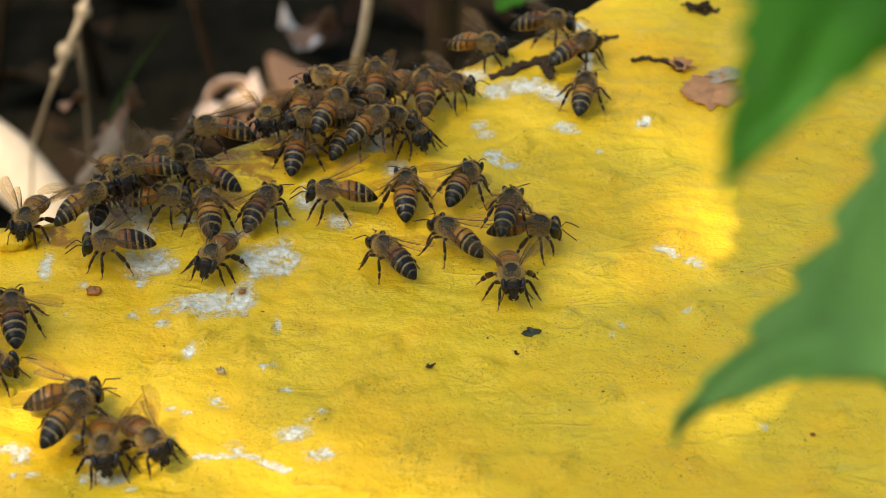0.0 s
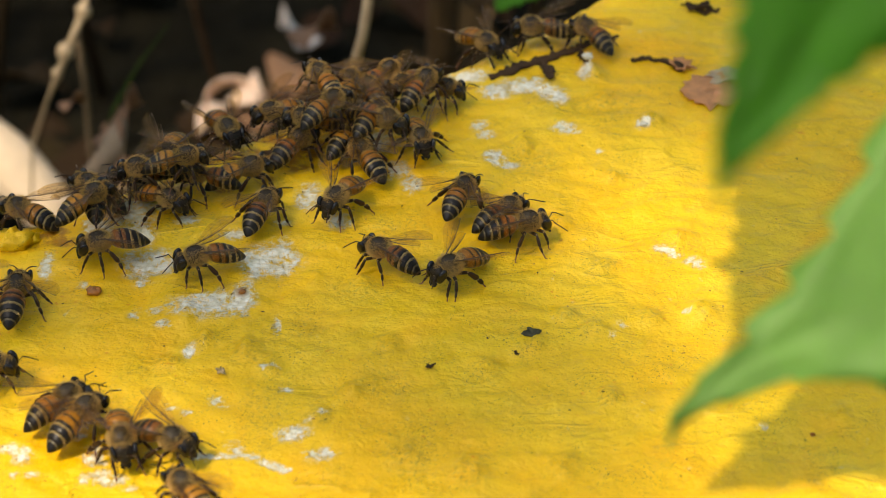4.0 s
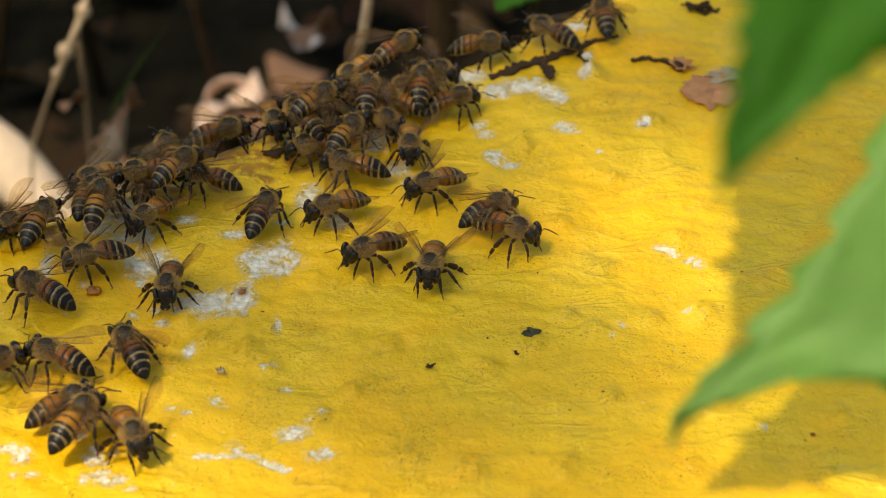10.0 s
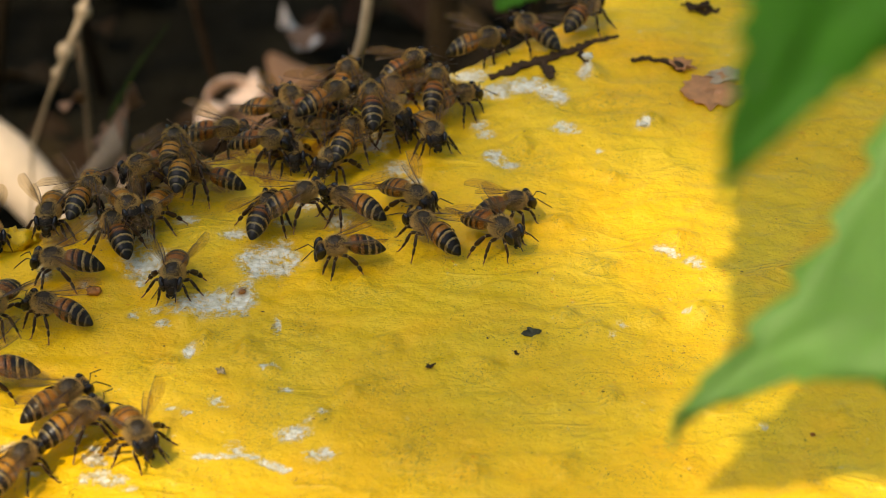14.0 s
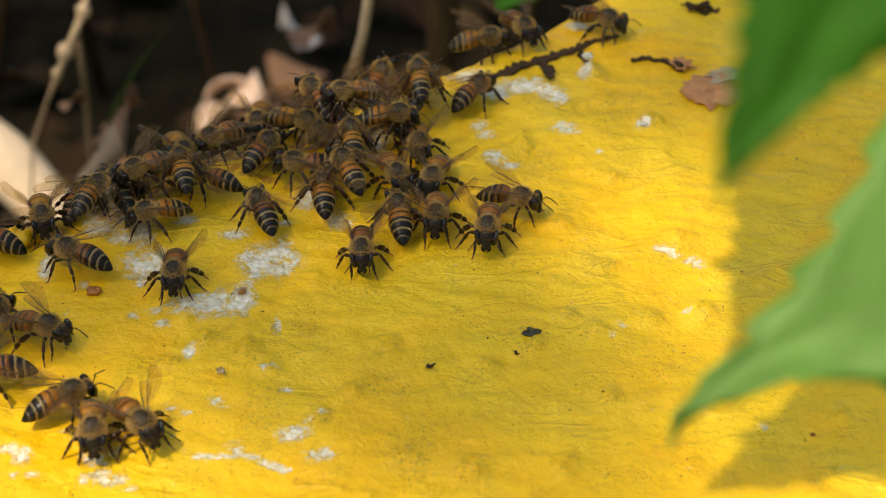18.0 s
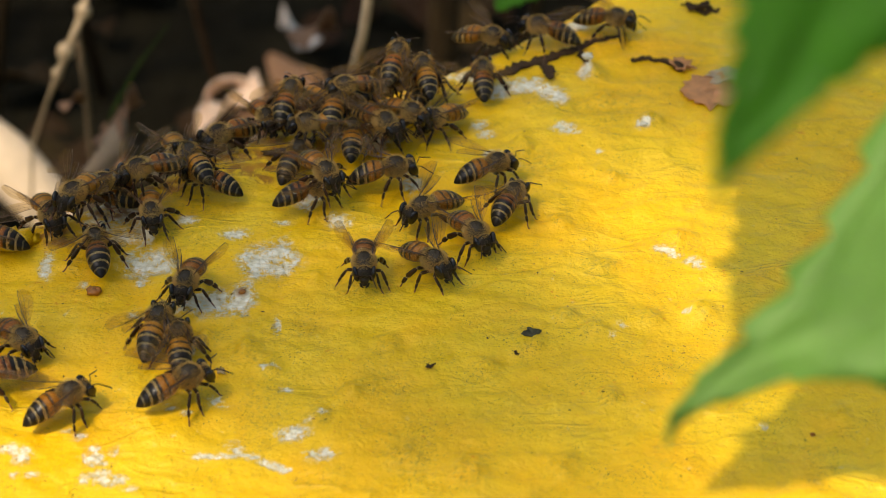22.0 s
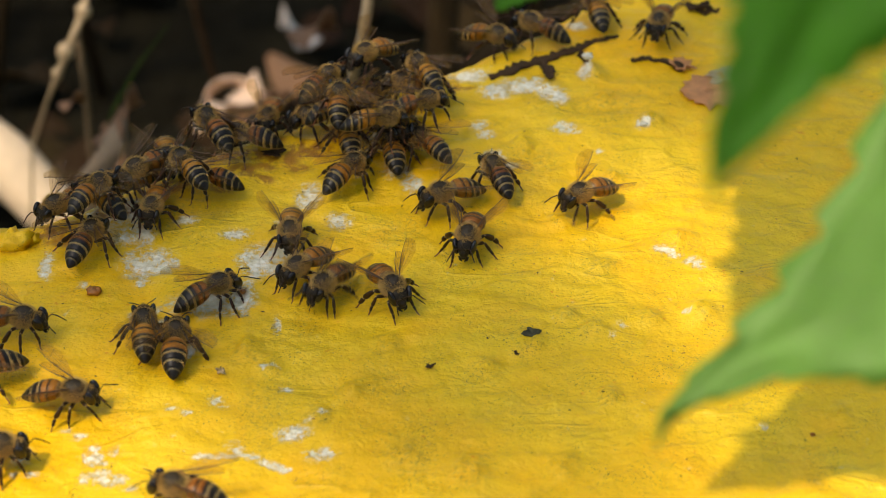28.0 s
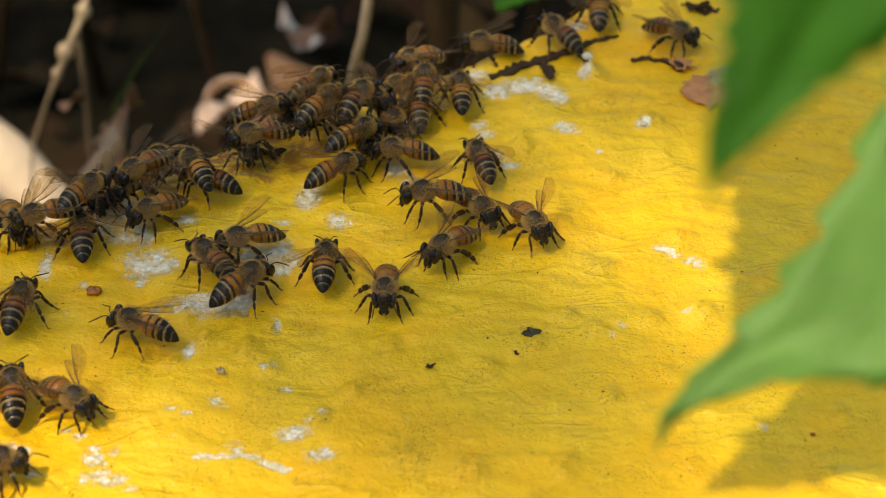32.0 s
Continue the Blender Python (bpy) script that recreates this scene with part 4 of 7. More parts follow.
def add_wing(bee, name, root, side, angle, lift, length, width):
    bm = bmesh.new()
    pts = wing_outline(length, width)
    lead, trail = pts[:13], [pts[0]] + pts[:12:-1]
    rows = []
    for (xa, ya), (xb, yb) in zip(lead, trail + [lead[-1]] * (13 - len(trail))):
        rows.append([Vector((xa + (xb - xa) * q, (ya + (yb - ya) * q) * side, 0.10 * math.sin(3.1 * q) + 0.05 * math.sin(2 * xa))) for q in (0, 0.33, 0.66, 1)])
    skin(bm, rows, 0, closed=False, cap=False)
    for q0, q1, r in ((0, 0, 0.085), (0.2, 0.42, 0.028), (0.45, 0.8, 0.022), (0.1, 0.16, 0.03)):
        line = [row[0].lerp(row[3], q0 + (q1 - q0) * i / 12) + Vector((0, 0, 0.05)) for i, row in enumerate(rows)]
        tube(bm, line[::2], [r, r, r, r * 0.9, r * 0.8, r * 0.6, r * 0.5], 4, 1)
    for i in (5, 8):
        a, b = rows[i][0].lerp(rows[i][3], 0.12), rows[i + 1][0].lerp(rows[i + 1][3], 0.85)
        tube(bm, [a, a.lerp(b, 0.5), b], [0.026, 0.024, 0.022], 4, 1)
    ob = part(name, millimetres(bm), [WING, VEIN], bee)
    ob.matrix_basis = Matrix.Translation(Vector(root) * MM) @ pose(0, 0, 0, 0, 0, 180 - side * angle) @ pose(0, 0, 0, -side * 14, -lift, 0)
    ob.visible_shadow = True
    return ob


def hair(bm, p, n, length, width, mat, rng):
    """One tapered, slightly bent hair."""
    n = (n + Vector((rng.uniform(-0.5, 0.5), rng.uniform(-0.5, 0.5), rng.uniform(-0.5, 0.5)))).normalized()
    u = n.orthogonal().normalized() * width
    v = n.cross(u).normalized() * width
    a, b, c = bm.verts.new(p + u), bm.verts.new(p - u * 0.5 + v), bm.verts.new(p - u * 0.5 - v)
    t = bm.verts.new(p + n * length)
    for f in ((a, b, t), (b, c, t), (c, a, t)):
        bm.faces.new(f).material_index = mat


def make_bee(spread, kind, seed, label):
    rng = random.Random(seed)
    bee = tagged(new("honeybee"), label, "bee", group="honeybees on the hive lid")
    # thorax
    bm = bmesh.new()
    ball(bm, (0, 0, 4.4), (2.0, 1.85, 1.65), 16, 10)
    ball(bm, (-1.35, 0, 4.5), (0.75, 1.15, 0.75), 12, 8)
    ball(bm, (0.10, 0, 4.95), (1.40, 1.15, 1.06), 14, 8, 1)
    thorax = part("thorax", millimetres(bm), [THORAX, DARK_HAIR], bee)
    bm = bmesh.new()
    for i in range(5600):
        n = Vector((rng.gauss(0, 1), rng.gauss(0, 1), rng.gauss(0.15, 1))).normalized()
        p = Vector((0, 0, 4.4)) + Vector((n.x * 1.95, n.y * 1.8, n.z * 1.6))
        bald = math.hypot((n.x - 0.10) / 0.92, n.y / 0.72) + rng.uniform(-0.42, 0.42)
        top = n.z > 0.3 and bald < 0.95
        hair(bm, p, n + Vector((-0.25, 0, 0)), rng.uniform(0.12, 0.24) if top else rng.uniform(0.40, 0.85), 0.021, 1 if top else 0, rng)
    part("thorax_fur", millimetres(bm), [TAN_HAIR, DARK_HAIR], thorax, "golden tan fur round a dark thorax", smooth=False)
    # head: a dark triangular face between two large eyes, ending in jaws
    pitch = pose(2.80 * MM, 0, 3.75 * MM, 0, -14, 0) @ Matrix.Scale(1.07, 4)
    bm = bmesh.new()
    ball(bm, (0, 0, 0), (0.80, 1.48, 1.50), 16, 12)
    for v in bm.verts:
        v.co.y *= 1.0 if v.co.z > 0.2 else max(0.5, 1 + 0.30 * (v.co.z - 0.2))
    ball(bm, (0.42, 0, -0.72), (0.48, 0.74, 0.72), 10, 8)
    ball(bm, (0.40, 0, -1.42), (0.34, 0.46, 0.32), 8, 6)
    for side in (-1, 1):
        tube(bm, [(0.25, side * 0.62, -1.25), (0.35, side * 0.52, -1.7), (0.42, side * 0.14, -2.05)], [0.24, 0.22, 0.07], 6)
        ball(bm, (0.12, side * 0.22, 1.42), (0.13, 0.13, 0.13), 6, 5)
    head = part("head", millimetres(bm), FACE, bee)
    head.matrix_basis = pitch
    for side in (-1, 1):
        bm = bmesh.new()
        ball(bm, (0, 0, 0), (0.80, 0.50, 1.30), 16, 12)
        eye = part("eye", millimetres(bm), EYE_BLACK, head, "glossy black compound eye")
        eye.matrix_basis = pose(0.06 * MM, side * 1.33 * MM, 0.22 * MM, -side * 12, 0, 0)
    bm = bmesh.new()
    for i in range(900):
        n = Vector((rng.gauss(0.35, 0.6), rng.gauss(0, 0.45), rng.gauss(0.25, 0.7))).normalized()
        crown = n.z > 0.70
        hair(bm, Vector((n.x * 0.82, n.y * 1.05, n.z * 1.48)), n, rng.uniform(0.28, 0.5) if crown else rng.uniform(0.08, 0.15), 0.010, 0 if crown else 1, rng)
    for i in range(420):
        t = rng.uniform(0, 2 * math.pi)
        hair(bm, Vector((-0.45, 1.25 * math.cos(t), 1.2 * math.sin(t))), Vector((0.1, math.cos(t), math.sin(t))), rng.uniform(0.3, 0.6), 0.021, 0, rng)
    part("head_fur", millimetres(bm), [TAN_HAIR, GREY_HAIR], head, smooth=False)
    for side in (-1, 1):
        bm = bmesh.new()
        j = rng.uniform(-0.25, 0.25)
        tube(bm, [(0, 0, 0), (0.45, side * 0.45, 0.40), (0.70, side * (0.95 + j), 0.60), (1.5, side * (1.35 + j), 0.20), (2.75, side * (1.85 + 2 * j), -0.6 + j)],
             [0.08, 0.085, 0.10, 0.10, 0.085], 6)
        a = part("antenna", millimetres(bm), LEG, bee)
        a.location = pitch @ (Vector((0.78, side * 0.28, 0.05)) * MM)
    # abdomen: six overlapping plates
    cuts = (0.0, 0.12, 0.31, 0.50, 0.68, 0.84, 1.0)
    for k in range(6):
        bm = bmesh.new()
        a, b = cuts[k], cuts[k + 1]
        steps = [a - 0.012] + [a + (b - a) * q for q in (0.0, 0.24, 0.42, 0.62, 0.80, 1.0)]
        rings = []
        for q, s in enumerate(steps):
            c, r = abdomen_at(min(1.0, max(0.0, s)))
            r *= (0.93 if q == 0 else 1.0 + 0.030 * q / 6)
            rings.append([c + Vector((0, r * math.cos(t), r * 0.86 * math.sin(t))) for t in (2 * math.pi * i / 26 for i in range(26))])
        skin(bm, rings, 0)
        bm.faces.ensure_lookup_table()
        for i, f in enumerate(bm.faces):
            if i < 26 * 6:
                f.material_index = 1 if 15 <= i % 26 <= 23 else 0
        seg = part("abdomen_plate", millimetres(bm), [ABDOMENS[kind], BELLY], bee)
        if k < 5:
            bm = bmesh.new()
            for i in range((620, 420, 380, 300, 220)[k]):
                t = rng.uniform(0, 2 * math.pi) if k == 0 else rng.choice((rng.uniform(-0.6, 0.7), rng.uniform(2.4, 3.7), rng.uniform(0, 3.14)))
                c, r = abdomen_at(a + (b - a) * rng.uniform(0.0, 0.95 if k < 2 else 0.40))
                n = Vector((-1.1, math.cos(t), math.sin(t))).normalized()
                hair(bm, c + Vector((0, r * math.cos(t), r * 0.86 * math.sin(t))), n, rng.uniform(0.18, 0.36), 0.016, 0 if k == 0 or k > 2 or rng.random() < 0.4 else 1, rng)
            part("hair_band", millimetres(bm), [TAN_HAIR, AMBER_HAIR], seg, smooth=False)
    # legs: thigh and shin, and the jointed reddish foot
    for side in (-1, 1):
        for root, knee, ankle, foot, w, flat in (((1.2, 0.75, 2.9), (1.9, 2.0, 3.1), (2.7, 2.3, 1.5), (3.1, 2.8, 0.05), 0.27, 1.0),
                                                 ((0.1, 1.0, 2.75), (0.55, 2.9, 3.3), (0.5, 3.9, 1.6), (0.8, 4.9, 0.05), 0.30, 1.0),
                                                 ((-0.95, 1.05, 2.85), (-1.5, 2.6, 3.7), (-3.1, 3.6, 2.1), (-4.2, 4.6, 0.05), 0.55, 0.55)):
            j = [Vector((rng.uniform(-0.4, 0.4), rng.uniform(-0.25, 0.25), 0)) for _ in range(2)]
            r0 = Vector((root[0], root[1] * side, root[2]))
            k1 = Vector((knee[0], knee[1] * side, knee[2])) - r0 + j[0] * 0.5
            a1 = Vector((ankle[0], ankle[1] * side, ankle[2])) - r0 + j[0] + j[1]
            f1 = Vector((foot[0], foot[1] * side, foot[2])) - r0 + j[0] + j[1] * 2
            bm = bmesh.new()
            tube(bm, [Vector((0, 0, 0)), k1 * 0.35, k1 * 0.8, k1], [0.32, 0.28, 0.32, 0.19], 7)
            tube(bm, [k1, k1.lerp(a1, 0.2), k1.lerp(a1, 0.8), a1], [0.17, w * 0.8, w, 0.18], 8, 0, flat)
            ball(bm, k1, (0.17, 0.17, 0.17), 6, 5, 1)
            ball(bm, a1, (0.17, 0.17, 0.17), 6, 5, 1)
            leg = part("leg", millimetres(bm), [LEG, JOINT], bee)
            leg.location = r0 * MM
            bm = bmesh.new()
            mid = a1.lerp(f1, 0.5)
            tube(bm, [a1, a1.lerp(mid, 0.15), a1.lerp(mid, 0.75), mid], [0.15, w * 0.80, w * 0.72, 0.13], 7, 0, flat)
            tube(bm, [mid, mid.lerp(f1, 0.5), f1 + Vector((0, 0, 0.10)), f1 + Vector((0.35, 0.25 * side, 0))], [0.11, 0.13, 0.11, 0.05], 6, 1)
            part("foot", millimetres(bm), [LEG, TARSUS], leg, "jointed foot with a reddish tip")
    for side in (-1, 1):
        add_wing(bee, "forewing", (-0.2, side * 1.3, 5.6), side, spread, 10, 8.8, 2.8)
        add_wing(bee, "hindwing", (-1.0, side * 1.25, 5.3), side, spread * 0.72, 5, 6.0, 2.0)
    return bee


BEES = [make_bee(34, 0, 11, "amber-banded honeybee with half-spread wings on yellow paint"),
        make_bee(14, 1, 12, "golden-banded honeybee with folded wings on yellow paint"),
        make_bee(46, 2, 13, "dark-banded honeybee with spread wings on yellow paint"),
        make_bee(22, 3, 14, "russet-banded honeybee with folded wings on yellow paint"),
        make_bee(28, 1, 16, "golden-banded honeybee with half-spread wings on yellow paint"),
        make_bee(18, 2, 17, "dark-banded honeybee with folded wings on yellow paint")]


def settle_bees(count):
    """All the bees, before any of them is keyed."""
    rng = random.Random(21)
    flock = list(BEES)
    while len(flock) < count:
        flock.append(copy_thing(rng.choices(BEES, (4, 2, 2, 4, 2, 3))[0], Matrix()))
    for b in flock:
        s = rng.uniform(0.96, 1.05)
        b.scale = (s, s, s)
    return flock


FLOCK = settle_bees(60)
TILT = [random.Random(i).uniform(-9, 5) for i in range(len(FLOCK))]


def limbs(bee, kind):
    return [o for o in bee.children if o.name.split(".")[0] == kind]


def sway(limb, rows):
    """Keys a limb about its root: seconds and degrees of swing and lift."""
    rest = limb.matrix_basis.copy()
    walk(limb, [(t, rest @ pose(0, 0, 0, lift, 0, swing)) for t, swing, lift in rows])


def crawl(index, rows):
    """Keys a bee over the lid; its legs step in two threes while it walks, and its feelers wave."""
    bee, tilt = FLOCK[index], TILT[index]
    walk(bee, [(t, pose(x * MM, y * MM, (lid_height(x, y) + lift) * MM, 0, tilt if lift > 0.5 else tilt * 0.25, turn)) for t, x, y, turn, lift in rows])
    rng = random.Random(index)
    steps = []
    for (t, x, y, turn, lift), (t2, x2, y2, turn2, lift2) in zip(rows, rows[1:]):
        way = math.hypot(x2 - x, y2 - y) + abs(turn2 - turn) * 0.05
        n = min(int(way / 1.6), int((t2 - t) / 0.12))
        for k in range(n):
            steps.append((t + (t2 - t) * (k + 0.5) / n, (-1) ** k))
    if steps:
        for j, leg in enumerate(limbs(bee, "leg")):
            phase = 1 if j in (0, 2, 4) else -1
            sway(leg, [(0, 0, 0)] + [(t, 13 * s * phase, 5 * s) for t, s in steps if 0.05 < t < 31.9] + [(32, 0, 0)])
    for a in limbs(bee, "antenna"):
        t, waves = 0.0, []
        while t < 31.5:
            waves.append((t, rng.uniform(-16, 16), rng.uniform(-10, 14)))
            t += rng.uniform(0.6, 1.5)
        sway(a, waves + [(32, 0, 0)])


def fly(index, rows):
    walk(FLOCK[index], [(t, pose(x * MM, y * MM, z * MM, 0, -12, turn)) for t, x, y, z, turn in rows])


def stir(leaf, rest, rows):
    """Keys a leaf that stirs in the air: seconds, and millimetres of drift across, along and up."""
    walk(leaf, [(t, Matrix.Translation((x * MM, y * MM, z * MM)) @ rest) for t, x, y, z in rows])


def motions():
    crawl(0, [(0, -71.5, 3.0, -103, 0.0), (1, -71.6, 3.4, -100, 0.0), (2, -73.0, 2.8, -137, 0.0), (3, -74.0, 7.5, -180, 0.0), (6, -70.3, 8.6, -255, 0.0), (7, -64.7, 4.6, -272, 2.8), (8, -66.3, 6.3, -269, 2.8), (9, -64.7, 4.0, -309, 2.8), (10, -67.8, 0.4, -285, 2.8), (11, -68.9, 3.7, -272, 2.8), (13, -63.1, 10.4, -274, 0.0), (13.33, -63.0, 11.3, -214, 0.0), (13.67, -62.9, 12.3, -155, 0.1), (14, -62.8, 13.2, -96, 0.1), (15, -62.7, 13.2, -36, 0.3), (16, -62.6, 13.2, 24, 0.5), (17, -62.5, 13.2, 84, 0.8), (18, -62.8, 13.2, 72, 0.1), (18.5, -63.3, 10.4, 136, 1.5), (19, -63.8, 7.5, 200, 2.9), (20, -62.8, 7.7, 206, 0.0), (21, -60.9, 8.3, 212, 0.0), (22, -61.3, 10.9, 169, 0.0), (23, -60.0, 9.9, 166, 1.4), (24, -69.4, 9.4, 198, 1.4), (25, -68.4, 10.0, 180, 0.0), (25.5, -68.9, 8.2, 192, 0.0), (27.5, -68.1, 6.7, 236, 0.0), (28, -67.0, 6.6, 225, 0.0), (29, -66.9, 7.3, 231, 0.0), (31, -66.7, 6.7, 236, 0.0), (32, -69.4, -0.1, 205, 2.8)])
    crawl(1, [(0, -59.3, 4.7, 41, 4.2), (1, -59.8, 6.4, 45, 2.8), (2, -59.4, 6.9, 45, 2.8), (3, -58.8, 2.7, 42, 5.6), (6, -59.9, 6.6, 49, 2.8), (7, -59.4, 3.0, 84, 4.2), (8, -59.0, 7.4, 92, 0.0), (9, -59.6, 8.3, 93, 0.0), (10, -58.5, 5.9, 83, 4.2), (11, -57.8, 10.8, 95, 0.0), (12, -57.1, 12.6, 101, 0.0), (13, -58.2, 13.0, 95, 0.0), (13.5, -55.9, 7.8, 17, 1.4), (14, -53.6, 2.6, -62, 2.8), (15.2, -62.0, 19.4, -62, 0.0), (15.45, -45.7, 28.5, -9, 2.0), (15.55, -43.5, 33.7, 14, -6.0), (15.9, -25.0, 47.9, 90, -12.0), (16.23, -24.1, 44.0, 90, 2.0), (17, -17.1, 31.1, 90, 0.0), (18, -17.3, 31.9, 69, 0.0), (19, -17.1, 32.9, 75, 0.0), (20, -4.3, 38.8, 88, 0.0), (20.33, -4.8, 35.5, 32, 0.9), (20.67, -5.2, 32.3, -25, 1.9), (21, -5.7, 29.0, -82, 2.8), (22, -1.7, 34.6, -137, 0.0), (22.5, -0.0, 35.0, -204, 0.0), (23, 1.7, 35.4, -270, 0.0), (24, -2.0, 45.1, -265, 0.0), (24.5, -1.2, 48.5, -222, 0.0), (25, -0.5, 51.8, -180, 0.0), (25.5, -6.3, 44.4, -209, 0.0), (26.5, -6.7, 41.9, -160, 0.0), (27.5, -7.1, 39.4, -111, 0.0), (29, -19.2, 25.7, -125, 0.0), (29.84, -28.7, 41.1, -125, 2.0), (30.2, -30.0, 44.8, -125, -12.0), (32, -30.0, 44.8, -125, -12.0)])
    crawl(2, [(0, -57.1, -4.3, -169, 0.0), (3, -57.3, -4.1, -164, 0.0), (6, -59.8, -6.3, -160, 0.0), (7, -59.0, -7.5, -150, 0.0), (9, -59.5, -7.8, -151, 0.0), (11, -60.4, -7.6, -167, 0.0), (12, -59.8, -8.9, -114, 0.0), (13, -63.1, -7.1, -150, 0.0), (14, -65.2, -8.5, -184, 0.0), (17, -63.3, -6.4, -206, 0.0), (20, -62.2, -6.1, -202, 0.0), (21, -60.6, -4.9, -238, 0.0), (22, -58.7, -3.8, -257, 0.0), (23, -60.1, -4.6, -256, 0.0), (24, -60.8, -0.0, -259, 0.0), (25, -62.2, -1.6, -239, 0.0), (25.5, -60.8, -1.7, -261, 0.0), (27.5, -60.0, -3.0, -284, 0.0), (28, -59.8, -1.4, -289, 0.0), (30, -60.0, -2.3, -292, 0.0), (31, -59.7, -2.1, -278, 0.0), (32, -61.7, 0.8, -262, 0.0)])
    crawl(3, [(0, -38.6, -8.1, -111, 0.0), (1, -37.4, -8.9, -108, 0.0), (2, -37.6, -7.7, -110, 0.0), (3, -40.3, -8.8, -145, 0.0), (6, -41.9, -7.3, -166, 0.0), (7, -40.5, -8.8, -135, 0.0), (8, -40.9, -8.3, -139, 0.0), (9, -44.0, -14.9, -109, 0.0), (10, -45.3, -16.1, -92, 0.0), (11, -43.3, -14.1, -71, 0.0), (12, -44.2, -14.2, -84, 0.0), (13, -44.0, -13.3, -76, 0.0), (14, -44.7, -13.0, -92, 0.0), (17, -44.1, -12.1, -70, 0.0), (18, -44.6, -12.6, -88, 0.0), (20, -44.6, -13.4, -86, 0.0), (21, -42.6, -11.4, -39, 0.0), (22, -42.2, -16.2, -101, 0.0), (23, -37.6, -22.4, -47, 0.0), (24, -36.0, -23.0, -41, 0.0), (25, -35.6, -21.2, -22, 0.0), (25.5, -34.8, -19.4, 3, 0.0), (27.5, -36.0, -16.6, 36, 0.0), (28, -36.8, -15.5, 34, 0.0), (29, -36.4, -12.7, 47, 0.0), (30, -33.7, -12.2, 38, 0.0), (31, -36.3, -13.3, 113, 2.8), (32, -40.1, -6.3, 130, 0.0)])
    crawl(4, [(0, -40.9, 7.8, 100, 0.0), (1, -34.7, 11.8, 62, 0.0), (2, -31.8, 19.1, 55, 0.0), (3, -30.5, 16.8, 15, 0.0), (6, -44.6, 26.9, 82, 0.0), (7, -44.8, 27.9, 97, 0.9), (8, -52.2, 16.9, 90, 0.0), (11, -52.3, 16.9, 87, 0.0), (11.33, -52.1, 16.5, 143, 0.0), (11.67, -51.9, 16.1, 199, 0.0), (12, -51.7, 15.6, 255, 0.0), (13, -51.8, 15.2, 257, 0.0), (14, -52.0, 14.9, 246, 0.0), (18, -52.0, 15.0, 240, 0.0), (19, -53.0, 15.9, 242, 0.0), (20, -60.2, 5.5, 293, 6.3), (21, -62.1, -0.8, 260, 5.6), (22, -62.9, 1.5, 244, 5.6), (23, -59.5, -0.5, 317, 5.6), (23.5, -59.3, 1.3, 271, 4.9), (24, -59.2, 3.1, 225, 4.2), (25, -54.6, 9.9, 242, 2.8), (25.5, -54.6, 9.9, 242, 2.8), (27.5, -56.7, 11.9, 215, 1.4), (28, -56.7, 13.8, 218, 0.0), (29, -56.7, 12.9, 232, 0.0), (31, -55.7, 13.0, 232, 0.0), (32, -55.9, 12.7, 241, 0.0)])
    crawl(5, [(0, -30.8, 9.4, 69, 0.0), (2, -30.8, 9.8, 68, 0.0), (3, -30.8, 8.2, 70, 0.0), (7, -30.6, 8.2, 71, 0.0), (11, -30.7, 7.4, 74, 0.0), (14, -30.3, 7.4, 73, 0.0), (17, -30.5, 7.5, 87, 0.0), (18, -32.1, 8.2, 111, 0.0), (19, -32.0, 8.5, 114, 0.0), (20, -32.1, 9.6, 97, 0.0), (21, -28.8, 14.4, 59, 0.0), (22, -21.8, 12.2, 21, 0.0), (23, -10.4, 4.0, 0, 0.0), (24, -10.6, 7.2, 25, 0.0), (25, -8.8, 9.1, 42, 0.0), (25.5, -4.6, 8.2, 40, 0.0), (25.92, -14.5, 26.0, 40, 14.0), (26.34, -24.3, 43.8, 40, 2.0), (26.7, -27.0, 46.7, 40, -12.0), (32, -27.0, 46.7, 40, -12.0)])
    crawl(6, [(0, -47.4, 8.0, 0, 1.4), (1, -47.8, 10.3, -5, 0.0), (3, -47.7, 9.8, -15, 0.0), (6, -48.0, 8.2, -70, 0.0), (7, -49.2, 6.8, -97, 0.0), (8, -50.9, 4.0, -133, 0.0), (10, -51.4, 4.2, -124, 0.0), (13, -50.7, 5.6, -108, 0.0), (17, -50.8, 4.9, -119, 0.0), (18, -51.3, 5.3, -160, 0.0), (19, -51.1, 5.1, -165, 0.0), (20, -51.0, 5.9, -152, 0.0), (21, -51.0, 4.7, -105, 0.0), (22, -50.3, 5.1, -80, 0.0), (25, -48.6, 6.4, -78, 0.0), (25.5, -49.9, 6.8, -84, 0.0), (28, -50.4, 6.8, -98, 0.0), (31, -50.7, 5.7, -148, 0.0), (32, -51.1, 5.9, -141, 0.0)])
